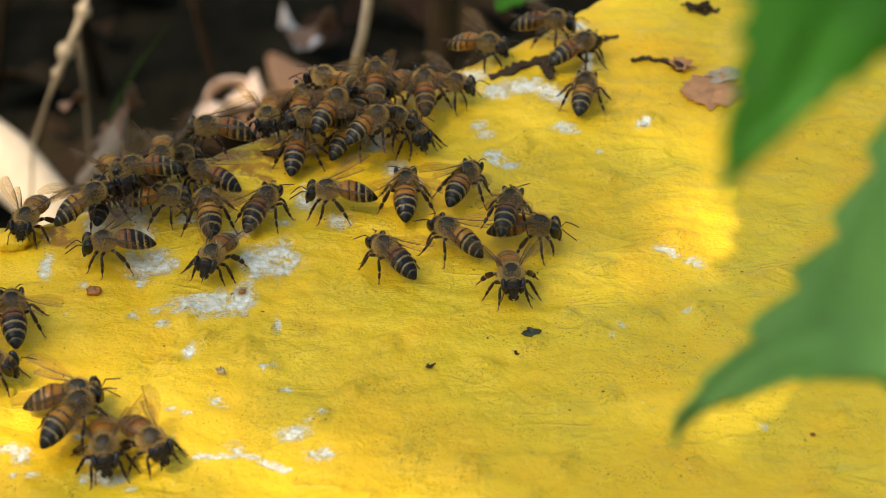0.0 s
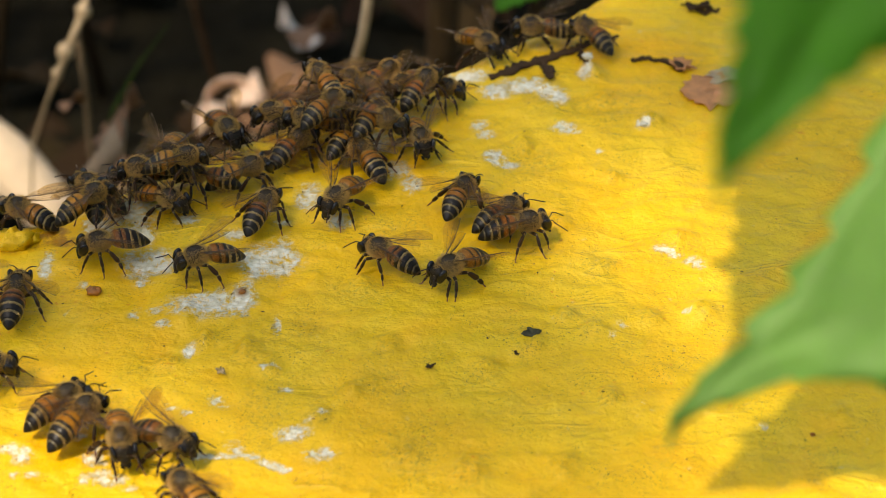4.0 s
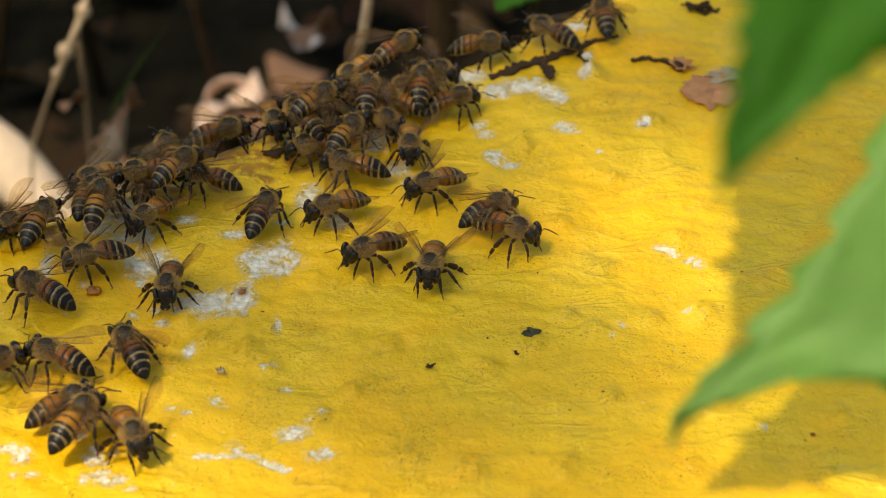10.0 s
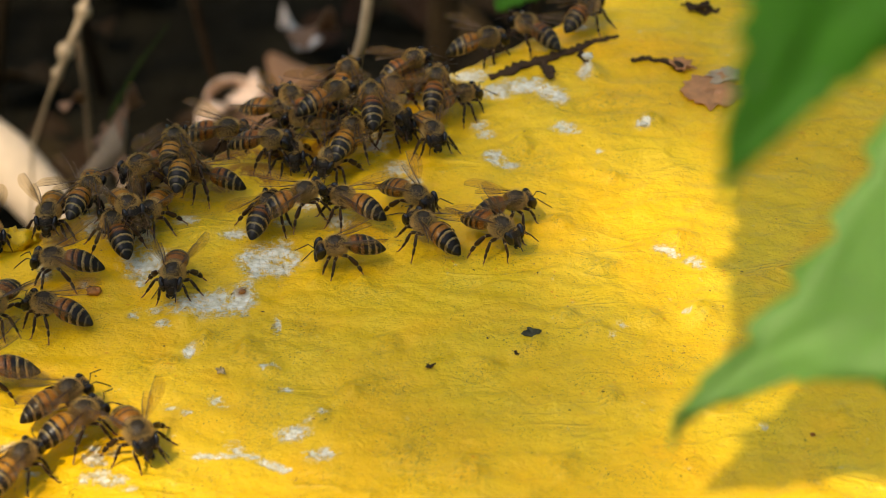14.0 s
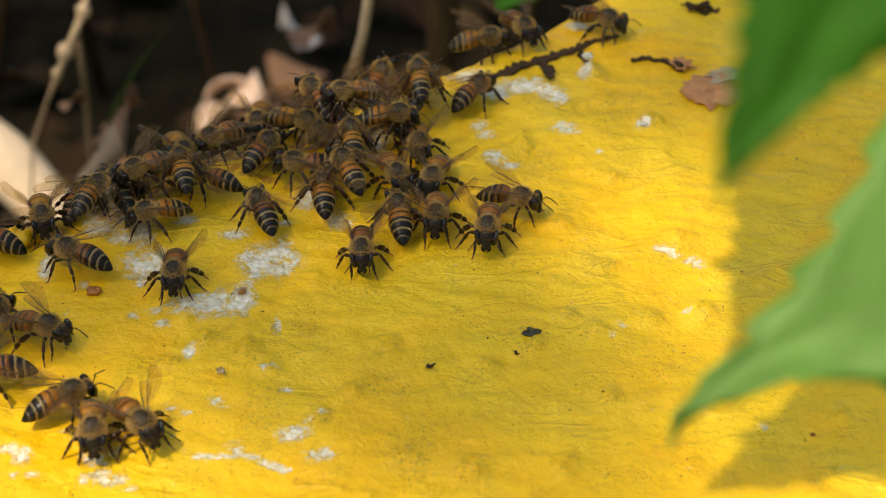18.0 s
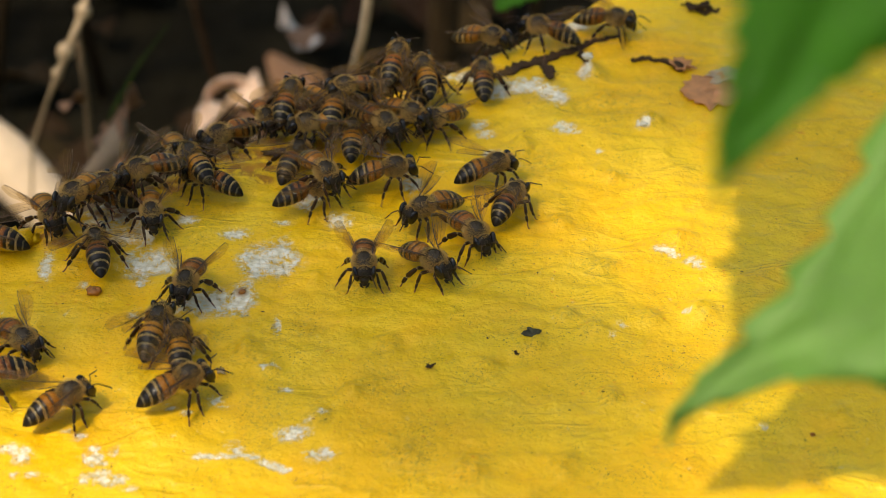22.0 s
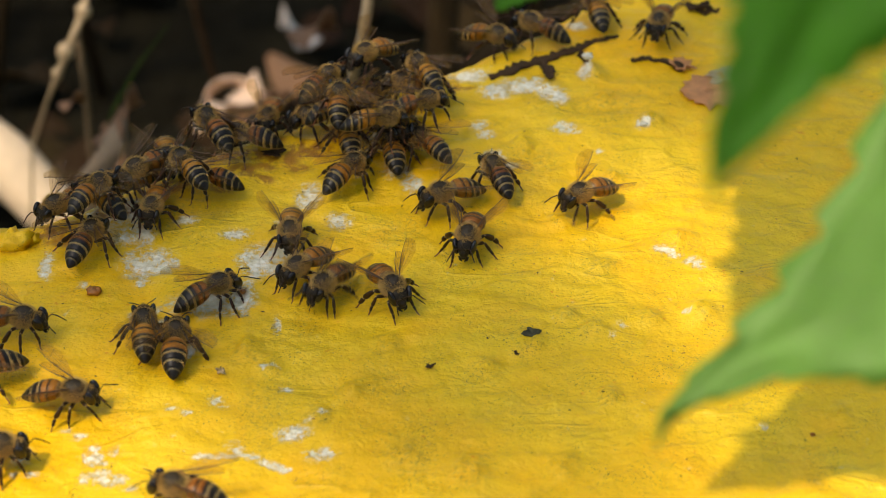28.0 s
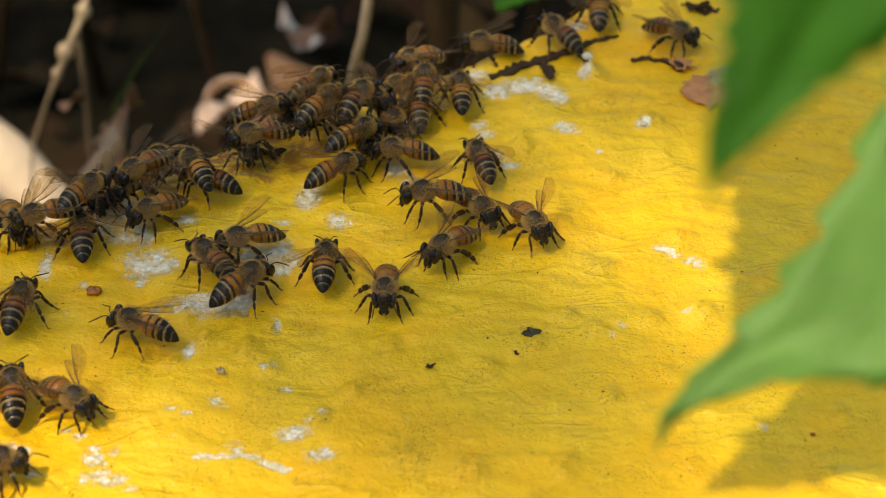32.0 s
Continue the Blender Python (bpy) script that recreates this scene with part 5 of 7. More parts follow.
    crawl(7, [(0, -43.2, 17.7, 155, 0.0), (1, -43.3, 20.2, 161, 0.0), (2, -44.7, 17.9, 172, 0.0), (3, -44.4, 16.2, 180, 0.0), (6, -42.9, 15.9, 148, 1.4), (8, -43.0, 16.8, 167, 0.0), (9, -42.7, 16.5, 162, 0.0), (10, -43.5, 16.8, 165, 0.0), (11, -42.7, 16.5, 162, 0.0), (12, -43.4, 16.8, 166, 0.0), (14, -43.0, 16.8, 167, 0.0), (17, -42.7, 16.5, 162, 0.0), (19, -43.8, 16.9, 164, 0.0), (22, -42.8, 16.3, 155, 0.0), (24, -43.3, 16.8, 166, 0.0), (25, -42.9, 16.6, 161, 0.0), (25.5, -43.3, 17.0, 173, 0.0), (27.5, -42.8, 16.5, 162, 0.0), (28, -43.2, 16.8, 166, 0.0), (29, -41.5, 16.0, 152, 0.0), (30, -43.2, 17.0, 161, 0.0), (31, -42.2, 16.6, 160, 0.0), (32, -43.1, 16.7, 157, 0.0)])
    crawl(8, [(0, -26.0, 28.3, 82, 0.0), (1, -28.3, 25.7, 88, 1.4), (2, -28.0, 25.8, 102, 2.8), (3, -25.6, 29.4, 46, 0.0), (6, -26.5, 26.9, 87, 0.0), (7, -26.0, 30.6, 95, 0.0), (8, -25.5, 26.9, 98, 4.2), (9, -25.4, 33.8, 97, 2.8), (10, -27.2, 33.7, 129, 2.8), (11, -26.3, 34.1, 133, 2.8), (12, -27.8, 40.5, 133, 0.0), (13, -30.0, 36.3, 141, 3.4), (14, -28.3, 39.5, 129, 2.9), (17, -23.0, 40.8, 106, 2.9), (18, -24.5, 39.5, 120, 3.9), (18.5, -26.8, 38.3, 75, 3.3), (19, -29.0, 37.2, 30, 2.7), (20, -30.5, 35.9, 37, 3.6), (21, -27.7, 39.8, 37, 3.0), (22, -28.0, 39.1, 78, 4.3), (23, -23.5, 43.1, 26, 0.7), (24, -22.3, 41.5, 33, 0.0), (25, -21.1, 39.5, 7, 0.0), (25.5, -20.8, 43.4, 45, 0.0), (27.5, -20.9, 42.6, 37, 0.0), (28, -17.2, 36.3, 27, 2.8), (29, -17.2, 36.3, 27, 2.8), (30, -14.1, 35.2, 0, 2.8), (31, -11.8, 37.1, -25, 2.8), (32, -12.1, 37.2, -38, 2.8)])
    crawl(9, [(0, -43.0, 28.8, 180, 2.6), (1, -43.2, 29.2, 180, 1.1), (1.33, -41.4, 29.9, 238, 0.7), (1.67, -39.7, 30.5, 295, 0.4), (2, -38.0, 31.1, 353, 0.0), (3, -38.4, 31.8, 335, 0.0), (4.5, -39.6, 28.2, 277, 1.4), (6, -40.8, 24.7, 218, 2.8), (7, -41.1, 21.6, 217, 4.2), (8, -43.3, 29.4, 205, 0.1), (8.5, -43.3, 25.5, 145, 1.5), (9, -43.3, 21.6, 85, 2.8), (10, -39.2, 32.8, 21, 0.3), (11, -40.7, 31.6, 40, 0.3), (12, -39.7, 32.4, 15, 0.4), (13, -39.2, 32.8, 21, 0.3), (14, -39.3, 31.9, 0, 0.0), (15.5, -40.7, 30.1, -75, 0.0), (17, -42.2, 28.3, -150, 0.0), (18, -42.2, 28.4, -139, 0.0), (19, -41.4, 30.4, -154, 0.0), (20, -40.9, 30.5, -145, 0.0), (21, -41.5, 29.9, -122, 0.0), (22, -40.9, 30.0, -143, 0.0), (23, -42.2, 28.7, -114, 0.0), (24, -41.5, 30.7, -135, 0.0), (25.5, -40.9, 30.5, -158, 0.0), (27.5, -43.2, 28.6, -216, 2.7), (28, -42.6, 28.5, -238, 4.4), (30, -36.5, 34.7, -200, 0.0), (32, -35.1, 24.6, -155, 2.8)])
    crawl(10, [(0, -32.3, 35.5, -94, 0.0), (1, -32.8, 35.4, -99, 0.0), (2, -32.4, 37.8, -105, 0.1), (3, -32.3, 37.5, -100, 0.8), (4, -32.0, 37.8, -155, 0.6), (5, -31.6, 38.1, -210, 0.4), (6, -31.3, 38.4, -266, 0.3), (7, -31.2, 38.4, -274, 0.0), (8, -31.8, 35.6, -306, 1.4), (8.5, -35.5, 33.9, -262, 1.8), (9, -39.1, 32.2, -217, 2.3), (9.5, -35.1, 33.1, -145, 1.1), (10, -31.0, 33.9, -73, 0.0), (11, -30.5, 32.2, -61, 0.0), (13, -30.6, 32.9, -51, 0.0), (14, -30.2, 39.0, -20, 0.5), (15.5, -31.9, 35.0, -64, 1.7), (17, -33.7, 31.0, -108, 2.8), (18, -34.2, 34.8, -97, 0.0), (19, -31.7, 34.9, -74, 0.0), (20, -16.9, 26.8, -73, 0.0), (21, -14.0, 31.3, -26, 0.0), (22, -10.9, 31.2, -6, 0.0), (23, -6.5, 29.5, 66, 0.0), (24, -9.6, 27.5, 32, 0.0), (25, -4.8, 20.4, 81, 2.8), (25.5, -4.3, 21.2, 76, 2.8), (27.5, -9.6, 27.7, 101, 0.0), (28, -9.6, 27.7, 101, 0.0), (28.5, -9.7, 26.9, 61, 0.0), (29, -9.8, 26.2, 20, 0.0), (29.5, -8.5, 24.9, 92, 0.0), (30, -7.1, 23.7, 164, 0.0), (31, -9.5, 24.1, 175, 0.0), (32, -9.2, 24.4, 180, 0.0)])
    crawl(11, [(0, -49.7, 17.8, -86, 2.8), (1, -49.3, 12.0, -138, 5.6), (2, -48.2, 14.2, -114, 5.6), (3, -47.9, 14.5, -106, 5.6), (6, -50.5, 22.9, -92, 0.0), (7, -49.1, 13.1, -90, 5.6), (8, -49.4, 14.1, -71, 5.6), (8.33, -49.6, 16.9, -11, 4.9), (8.67, -49.7, 19.8, 48, 4.2), (9, -49.8, 22.6, 108, 3.6), (10, -49.5, 23.1, 111, 2.9), (12, -46.2, 19.0, 133, 6.5), (13, -47.9, 17.2, 133, 7.0), (14, -47.5, 20.1, 87, 5.3), (15.5, -47.2, 22.1, 12, 2.6), (17, -46.8, 24.1, -63, 0.0), (19, -46.4, 24.7, -57, 0.0), (19.33, -46.8, 24.9, 2, 0.4), (19.67, -47.1, 25.2, 61, 0.9), (20, -47.5, 25.5, 120, 1.3), (21, -46.6, 18.5, 96, 6.6), (21.33, -47.0, 20.5, 40, 4.4), (21.67, -47.4, 22.5, -15, 2.2), (22, -47.7, 24.4, -71, 0.0), (23, -47.2, 23.0, -74, 0.0), (24, -47.2, 23.8, -84, 0.0), (25.5, -46.2, 23.9, -84, 0.0), (27.5, -48.0, 14.5, -78, 5.6), (28, -49.4, 23.0, -78, 0.0), (28.5, -48.2, 24.4, -118, 0.8), (29, -47.1, 25.8, -159, 1.6), (30, -47.2, 26.1, -145, 0.4), (31, -47.4, 24.4, -129, 0.0), (32, -51.1, 22.4, -165, 1.2)])
    crawl(12, [(0, -56.0, 9.7, -59, 4.2), (0.5, -55.9, 12.7, -120, 3.7), (1, -55.9, 15.8, -180, 3.3), (2, -56.4, 18.0, -171, 1.3), (3, -56.2, 17.5, -156, 0.0), (6, -54.3, 14.3, -190, 2.8), (7, -55.3, 19.1, -207, 0.6), (7.5, -58.2, 16.6, -164, 0.3), (8, -61.2, 14.1, -122, 0.0), (9, -61.4, 13.7, -151, 2.1), (10, -62.1, 13.0, -142, 2.3), (10.5, -64.3, 11.4, -199, 1.2), (11, -66.4, 9.8, -256, 0.0), (11.33, -64.9, 8.7, -200, 0.0), (11.67, -63.3, 7.5, -144, 0.0), (12, -61.8, 6.3, -88, 0.0), (13, -67.9, 4.2, -94, 0.0), (17, -67.7, 4.7, -77, 0.0), (18, -68.9, 3.4, -76, 0.0), (20, -68.9, 5.5, -96, 0.0), (22, -67.5, 4.0, -64, 0.0), (22.5, -67.1, 5.0, -18, 0.0), (23, -66.7, 6.1, 28, 0.0), (23.33, -67.6, 5.6, 83, 0.0), (23.67, -68.5, 5.2, 137, 0.0), (24, -69.4, 4.8, 191, 0.0), (27.5, -60.8, 7.6, 138, 2.8), (28, -60.8, 7.6, 138, 2.8), (29, -60.7, 6.0, 180, 2.8), (31, -60.7, 6.0, 180, 2.8), (31.5, -60.8, 7.8, 240, 1.4), (32, -60.9, 9.7, 299, 0.0)])
    crawl(13, [(0, -53.9, 13.9, -130, 0.0), (1, -55.3, 13.3, -152, 0.0), (2, -55.3, 13.3, -152, 0.0), (3, -64.9, 10.8, -180, 1.9), (4.5, -60.2, 15.0, -237, 1.0), (6, -55.5, 19.1, -294, 0.2), (7, -65.8, 10.5, -298, 0.0), (8, -70.7, 4.0, -360, 0.0), (8.5, -72.1, 5.7, -285, 0.0), (9, -73.4, 7.4, -211, 0.0), (10, -74.0, 1.5, -135, 0.0), (10.33, -73.2, 2.5, -77, 0.0), (10.67, -72.4, 3.6, -20, 0.0), (11, -71.6, 4.7, 38, 0.0), (11.5, -70.0, 5.6, -22, 0.0), (12, -68.4, 6.4, -81, 0.0), (13, -76.3, -0.6, -22, 0.0), (14.33, -77.2, -1.0, -80, 0.0), (15.67, -78.1, -1.5, -139, 0.0), (17, -78.9, -1.9, -198, 0.0), (19, -78.9, -1.9, -198, 0.0), (20, -78.8, -1.7, -172, 0.0), (21, -79.0, -1.7, -162, 0.0), (22, -78.9, -1.8, -189, 0.0), (23, -79.0, -1.8, -180, 0.0), (24.2, -96.0, -1.8, -180, 0.0), (25.6, -110.0, -60.0, -120, 0.0), (26.7, -46.0, -84.0, -160, 0.0), (27.5, -38.7, -70.8, -190, 0.0), (27.9, -38.0, -65.5, -190, 0.0), (28.1, -42.5, -63.8, -205, 0.0), (28.3, -51.6, -61.5, -212, 0.0), (28.6, -59.6, -57.3, -210, 0.0), (28.8, -62.2, -54.9, -211, 0.0), (29, -65.0, -51.7, -212, 0.0), (30, -65.8, -47.4, -255, 0.0), (32, -66.8, -40.3, -259, 0.0)])
    crawl(14, [(0, -12.5, 42.6, 91, 5.5), (1, -12.3, 42.7, 95, 5.6), (2, -13.0, 49.1, 95, 2.2), (3, -10.0, 49.0, 58, 3.0), (6, -9.3, 51.8, 30, 1.7), (7, -8.5, 52.4, 29, 1.6), (8, -13.4, 47.9, 42, 4.9), (9, -8.8, 50.4, 20, 6.6), (10, -6.8, 52.5, 38, 7.0), (11, -7.3, 51.9, 36, 7.0), (12, -6.0, 53.2, 39, 4.1), (13, -7.3, 52.9, 35, 2.7), (14, -5.1, 52.5, 33, 2.6), (17, -9.6, 49.5, 67, 2.5), (18, -11.4, 50.1, 72, 2.5), (19, -10.2, 50.8, 54, 2.7), (20, -10.4, 50.6, 45, 3.0), (20.5, -9.5, 46.8, 101, 4.7), (21, -8.6, 43.1, 157, 6.5), (21.5, -8.4, 44.9, 117, 7.0), (22, -8.3, 46.6, 77, 7.6), (23, -6.2, 53.2, 54, 3.8), (23.5, -0.2, 56.6, 102, 1.9), (24, 5.9, 59.9, 150, 0.0), (24.5, 10.2, 60.3, 217, 0.0), (25, 14.5, 60.6, 285, 0.0), (25.17, 12.2, 60.0, 230, 0.0), (25.33, 9.9, 59.3, 176, 0.0), (25.5, 7.5, 58.6, 121, 0.0), (26.34, 3.5, 62.4, 121, 2.0), (26.7, 3.0, 66.5, 121, -12.0), (32, 3.0, 66.5, 121, -12.0)])
    crawl(15, [(0, -21.7, 40.7, 152, 5.4), (1, -21.7, 36.4, 175, 6.9), (2, -20.3, 44.5, 140, 2.5), (6, -16.4, 42.8, 64, 3.4), (7, -22.5, 39.2, 138, 2.9), (8, -22.2, 34.7, 138, 5.7), (8.5, -18.4, 41.4, 69, 3.9), (9, -14.5, 48.1, 0, 2.2), (9.5, -15.9, 47.1, -63, 2.9), (10, -17.3, 46.0, -127, 3.6), (10.5, -18.6, 45.0, -47, 3.9), (11, -20.0, 44.1, 33, 4.2), (11.5, -21.3, 43.8, 82, 2.1), (12, -22.6, 43.5, 130, 0.0), (13, -23.2, 43.4, 132, 0.4), (14, -21.8, 41.7, 124, 0.0), (17, -25.4, 30.6, 70, 1.4), (17.5, -25.3, 31.2, 26, 1.4), (18, -25.2, 31.8, -18, 1.4), (19, -21.3, 31.3, -52, 5.6), (20, -22.2, 41.4, 7, 0.0), (21, -21.5, 42.1, -25, 0.0), (22, -21.1, 41.4, -31, 0.0), (23, -14.3, 32.4, -49, 5.6), (23.5, -13.5, 31.8, 10, 5.6), (24, -12.7, 31.2, 68, 5.6), (25, -13.1, 30.9, 76, 2.8), (25.5, -13.2, 30.8, 73, 2.8), (27.5, -10.2, 26.1, 13, 5.6), (28, -10.2, 26.1, 13, 5.6), (30, -14.7, 26.6, 35, 2.8), (32, -14.5, 26.7, 39, 2.8)])
    crawl(16, [(0, -25.9, 41.0, 87, 2.5), (1, -24.8, 41.0, 75, 4.7), (2, -23.9, 41.4, 72, 5.0), (3, -23.4, 41.5, 123, 5.6), (7, -19.4, 43.5, 70, 7.0), (8, -14.8, 39.4, 44, 2.8), (9, -14.0, 41.2, 26, 0.0), (9.5, -15.2, 39.2, -15, 0.0), (10, -16.4, 37.2, -56, 0.0), (11, -13.4, 32.9, -128, 0.0), (11.5, -14.3, 31.3, -88, 0.0), (12, -15.3, 29.6, -48, 0.0), (13, -11.2, 25.0, -44, 0.0), (14, -20.1, 21.8, -117, 0.0), (15.5, -19.1, 18.7, -180, 1.4), (17, -18.1, 15.6, -244, 2.8), (18, -17.8, 16.9, -246, 2.8), (21, -16.9, 15.4, -294, 4.2), (22, -23.5, 34.0, -367, 0.0), (22.5, -23.2, 30.7, -426, 1.4), (23, -23.0, 27.5, -485, 2.8), (23.84, -29.2, 40.8, -485, 2.0), (24.2, -30.0, 44.8, -485, -12.0), (24.3, -14.5, 54.9, -433, -12.0), (24.4, 1.0, 64.9, -381, -12.0), (24.73, 4.7, 63.3, -381, 2.0), (25.11, 18.1, 40.9, -381, 14.0), (25.5, 31.6, 18.5, -381, 0.0), (26.5, 30.4, 17.3, -423, 0.0), (27.5, 29.2, 16.2, -465, 0.0), (28, 23.9, 10.9, -506, 0.0), (29, 14.1, 6.9, -506, 0.0), (30, 14.2, 9.3, -554, 0.0), (31, 13.5, 5.2, -491, 0.0), (32, 15.7, 1.5, -424, 0.0)])
    crawl(17, [(0, -18.8, 39.9, -7, 0.0), (1, -20.4, 39.1, -14, 0.0), (2, -20.4, 39.1, -14, 0.0), (3, -21.3, 36.2, -54, 0.0), (4, -19.9, 37.6, 0, 0.0), (5, -18.5, 38.9, 53, 0.0), (6, -17.1, 40.2, 107, 0.0), (7, -17.6, 40.4, 120, 0.0), (7.33, -16.9, 38.1, 175, 0.0), (7.67, -16.1, 35.7, 231, 0.0), (8, -15.4, 33.4, 287, 0.0), (9, -25.0, 24.1, 244, 0.0), (10, -25.0, 26.8, 200, 0.0), (11, -26.6, 20.8, 244, 0.0), (12, -26.4, 24.9, 285, 0.0), (13, -26.6, 22.1, 253, 0.0), (14, -27.4, 24.9, 286, 0.0), (15.5, -27.0, 22.8, 233, 0.0), (17, -26.6, 20.7, 180, 0.0), (18, -26.6, 20.7, 180, 0.0), (19, -26.1, 22.4, 171, 0.0), (20, -26.6, 21.6, 190, 0.0), (20.33, -27.1, 22.1, 135, 0.0), (20.67, -27.5, 22.6, 79, 0.0), (21, -28.0, 23.1, 23, 0.0), (22, -25.9, 25.0, 70, 0.0), (23, -23.6, 29.2, 82, 0.0), (25.5, -31.1, 25.6, 93, 0.0), (27.5, -37.4, 31.0, 167, 0.0), (28, -37.6, 30.0, 169, 0.0), (29, -37.5, 24.6, 172, 2.8), (30, -39.0, 26.1, 189, 1.4), (31, -38.9, 28.6, 204, 0.0), (31.5, -37.2, 26.9, 244, 0.0), (32, -35.4, 25.3, 285, 0.0)])
    crawl(18, [(0, 2.5, 46.6, -15, 0.0), (1, 1.6, 45.4, -32, 0.0), (2, -0.8, 41.9, -80, 0.0), (3, -0.1, 45.7, 0, 0.0), (6, 1.3, 44.1, -60, 0.0), (7, 0.7, 42.5, -62, 0.0), (8, 1.6, 40.5, -66, 0.0), (9, 1.0, 39.3, -87, 0.0), (9.5, 2.2, 41.2, -32, 0.0), (10, 3.4, 43.1, 23, 0.0), (11, 3.6, 42.4, 30, 0.0), (13, 3.5, 43.1, 21, 0.0), (14, 3.9, 43.8, 27, 0.0), (17, 6.5, 42.1, 10, 0.0), (18, 6.9, 47.2, 53, 0.0), (19, 5.5, 47.3, 85, 0.0), (20, 6.9, 49.8, 92, 0.0), (21, 6.9, 49.3, 88, 0.0), (22, 7.5, 51.9, 92, 0.0), (23, 8.0, 50.2, 104, 0.0), (24, 7.6, 45.1, 70, 0.0), (25, 7.5, 46.0, 66, 0.0), (25.5, 8.9, 48.4, 60, 0.0), (27.5, -1.8, 37.0, 21, 2.8), (28, -2.2, 31.8, 13, 5.6), (29, -4.9, 38.1, 23, 2.8), (30, -3.3, 42.4, 7, 0.0), (31, -2.2, 41.7, 0, 0.0), (31.5, -3.6, 41.5, 49, 0.0), (32, -5.0, 41.3, 97, 0.0)])
    crawl(19, [(0, -11.9, 27.0, 51, 5.6), (2, -11.2, 26.3, 44, 5.6), (3, -11.7, 26.8, 44, 5.6), (6, -11.2, 43.1, 108, 0.0), (7, -9.8, 42.7, 105, 0.0), (7.5, -9.6, 42.8, 152, 0.0), (8, -9.4, 42.9, 199, 0.0), (9, -8.0, 39.3, 193, 1.4), (10, -9.8, 41.6, 157, 0.0), (11, -10.0, 30.7, 180, 5.6), (12, -10.5, 40.9, 119, 0.0), (13, -12.2, 37.2, 86, 2.8), (13.5, -10.7, 34.8, 25, 2.8), (14, -9.3, 32.4, -36, 2.8), (17, -8.3, 34.2, 0, 2.8), (18, -8.0, 29.9, 6, 4.2), (19, -8.0, 36.6, -16, 0.0), (20, -9.9, 38.4, -32, 0.0), (21, -9.5, 37.7, 0, 0.0), (22, -5.6, 32.0, -32, 2.8), (22.5, -7.6, 33.9, 14, 2.8), (23, -9.5, 35.9, 60, 2.8), (24, -5.7, 30.5, 27, 2.8), (25, -5.3, 31.9, 43, 1.4), (26.25, -4.2, 31.0, 86, 0.7), (27.5, -3.0, 30.1, 128, 0.0), (28, -4.2, 28.1, 133, 0.0), (29, -5.1, 24.5, 153, 2.8), (30, 0.0, 26.3, 129, 0.0), (30.5, -1.0, 28.7, 83, 0.7), (31, -2.0, 31.2, 37, 1.4), (31.35, -7.3, 41.2, 37, 14.0), (31.7, -12.6, 51.1, 37, 2.0), (32, -14.0, 54.7, 37, -12.0)])
    crawl(20, [(0, -5.0, 30.3, -63, 0.0), (1, -3.5, 28.5, -57, 0.0), (3, -3.8, 27.4, -66, 0.0), (6, -4.3, 28.1, -85, 0.0), (7, -3.6, 26.4, -68, 0.0), (8, -3.5, 27.5, -57, 0.0), (9, -4.0, 27.3, -49, 0.0), (10, -6.0, 25.8, -89, 0.0), (12, -6.2, 25.8, -87, 0.0), (13, -4.4, 25.3, -101, 0.0), (14, -2.0, 30.2, -72, 0.0), (17, -5.0, 28.6, -89, 0.0), (18, -4.3, 26.3, -85, 0.0), (19, -4.8, 23.9, -78, 0.0), (20, -7.4, 24.2, -60, 0.0), (21, -2.7, 23.5, -71, 0.0), (21.42, -9.4, 36.2, -71, 14.0), (21.84, -16.2, 48.8, -71, 2.0), (22.2, -18.0, 52.2, -71, -12.0), (22.55, -33.5, 41.2, -8, -12.0), (22.9, -49.0, 30.2, 54, -12.0), (23.23, -46.1, 28.1, 54, 2.0), (23.61, -35.4, 13.6, 54, 14.0), (24, -24.8, -1.0, 54, 0.0), (25, -30.6, 6.5, 108, 0.0), (26.25, -28.5, 10.7, 185, 0.0), (27.5, -26.3, 14.8, 261, 0.0), (28, -26.1, -0.8, 269, 0.0), (29, -30.2, -2.5, 218, 0.0), (30, -28.5, -0.9, 210, 0.0), (31, -34.6, -1.0, 180, 0.0), (32, -34.8, -3.0, 200, 0.0)])
    crawl(21, [(0, -6.6, 14.0, 91, 0.0), (1, -8.9, 17.2, 99, 0.0), (2, -6.1, 16.4, 94, 0.0), (3, -11.0, 22.8, 123, 0.0), (6, -16.6, 24.9, 113, 0.0), (7, -16.4, 26.9, 125, 0.0), (8, -16.6, 23.1, 114, 0.0), (9, -14.8, 21.1, 120, 0.0), (10, -18.2, 20.2, 171, 0.0), (12, -19.0, 20.8, 167, 0.0), (12.33, -21.4, 16.3, 224, 0.9), (12.67, -23.8, 11.8, 281, 1.9), (13, -26.3, 7.2, 338, 2.8), (15, -17.1, 8.0, 399, 1.4), (17, -7.9, 8.7, 460, 0.0), (18, -7.8, 7.0, 457, 0.0), (19, -8.6, 10.5, 453, 0.0), (20, -9.4, 18.6, 451, 1.4), (21, -11.0, 20.9, 435, 0.0), (22, -8.3, 18.0, 371, 0.0), (23, -4.2, 22.3, 427, 0.0), (24, -3.5, 20.6, 402, 0.0), (25, 1.1, 21.1, 324, 0.0), (25.5, 2.2, 21.8, 331, 0.0), (25.92, -5.8, 36.0, 331, 14.0), (26.34, -13.8, 50.3, 331, 2.0), (26.7, -16.0, 53.4, 331, -12.0), (32, -16.0, 53.4, 331, -12.0)])
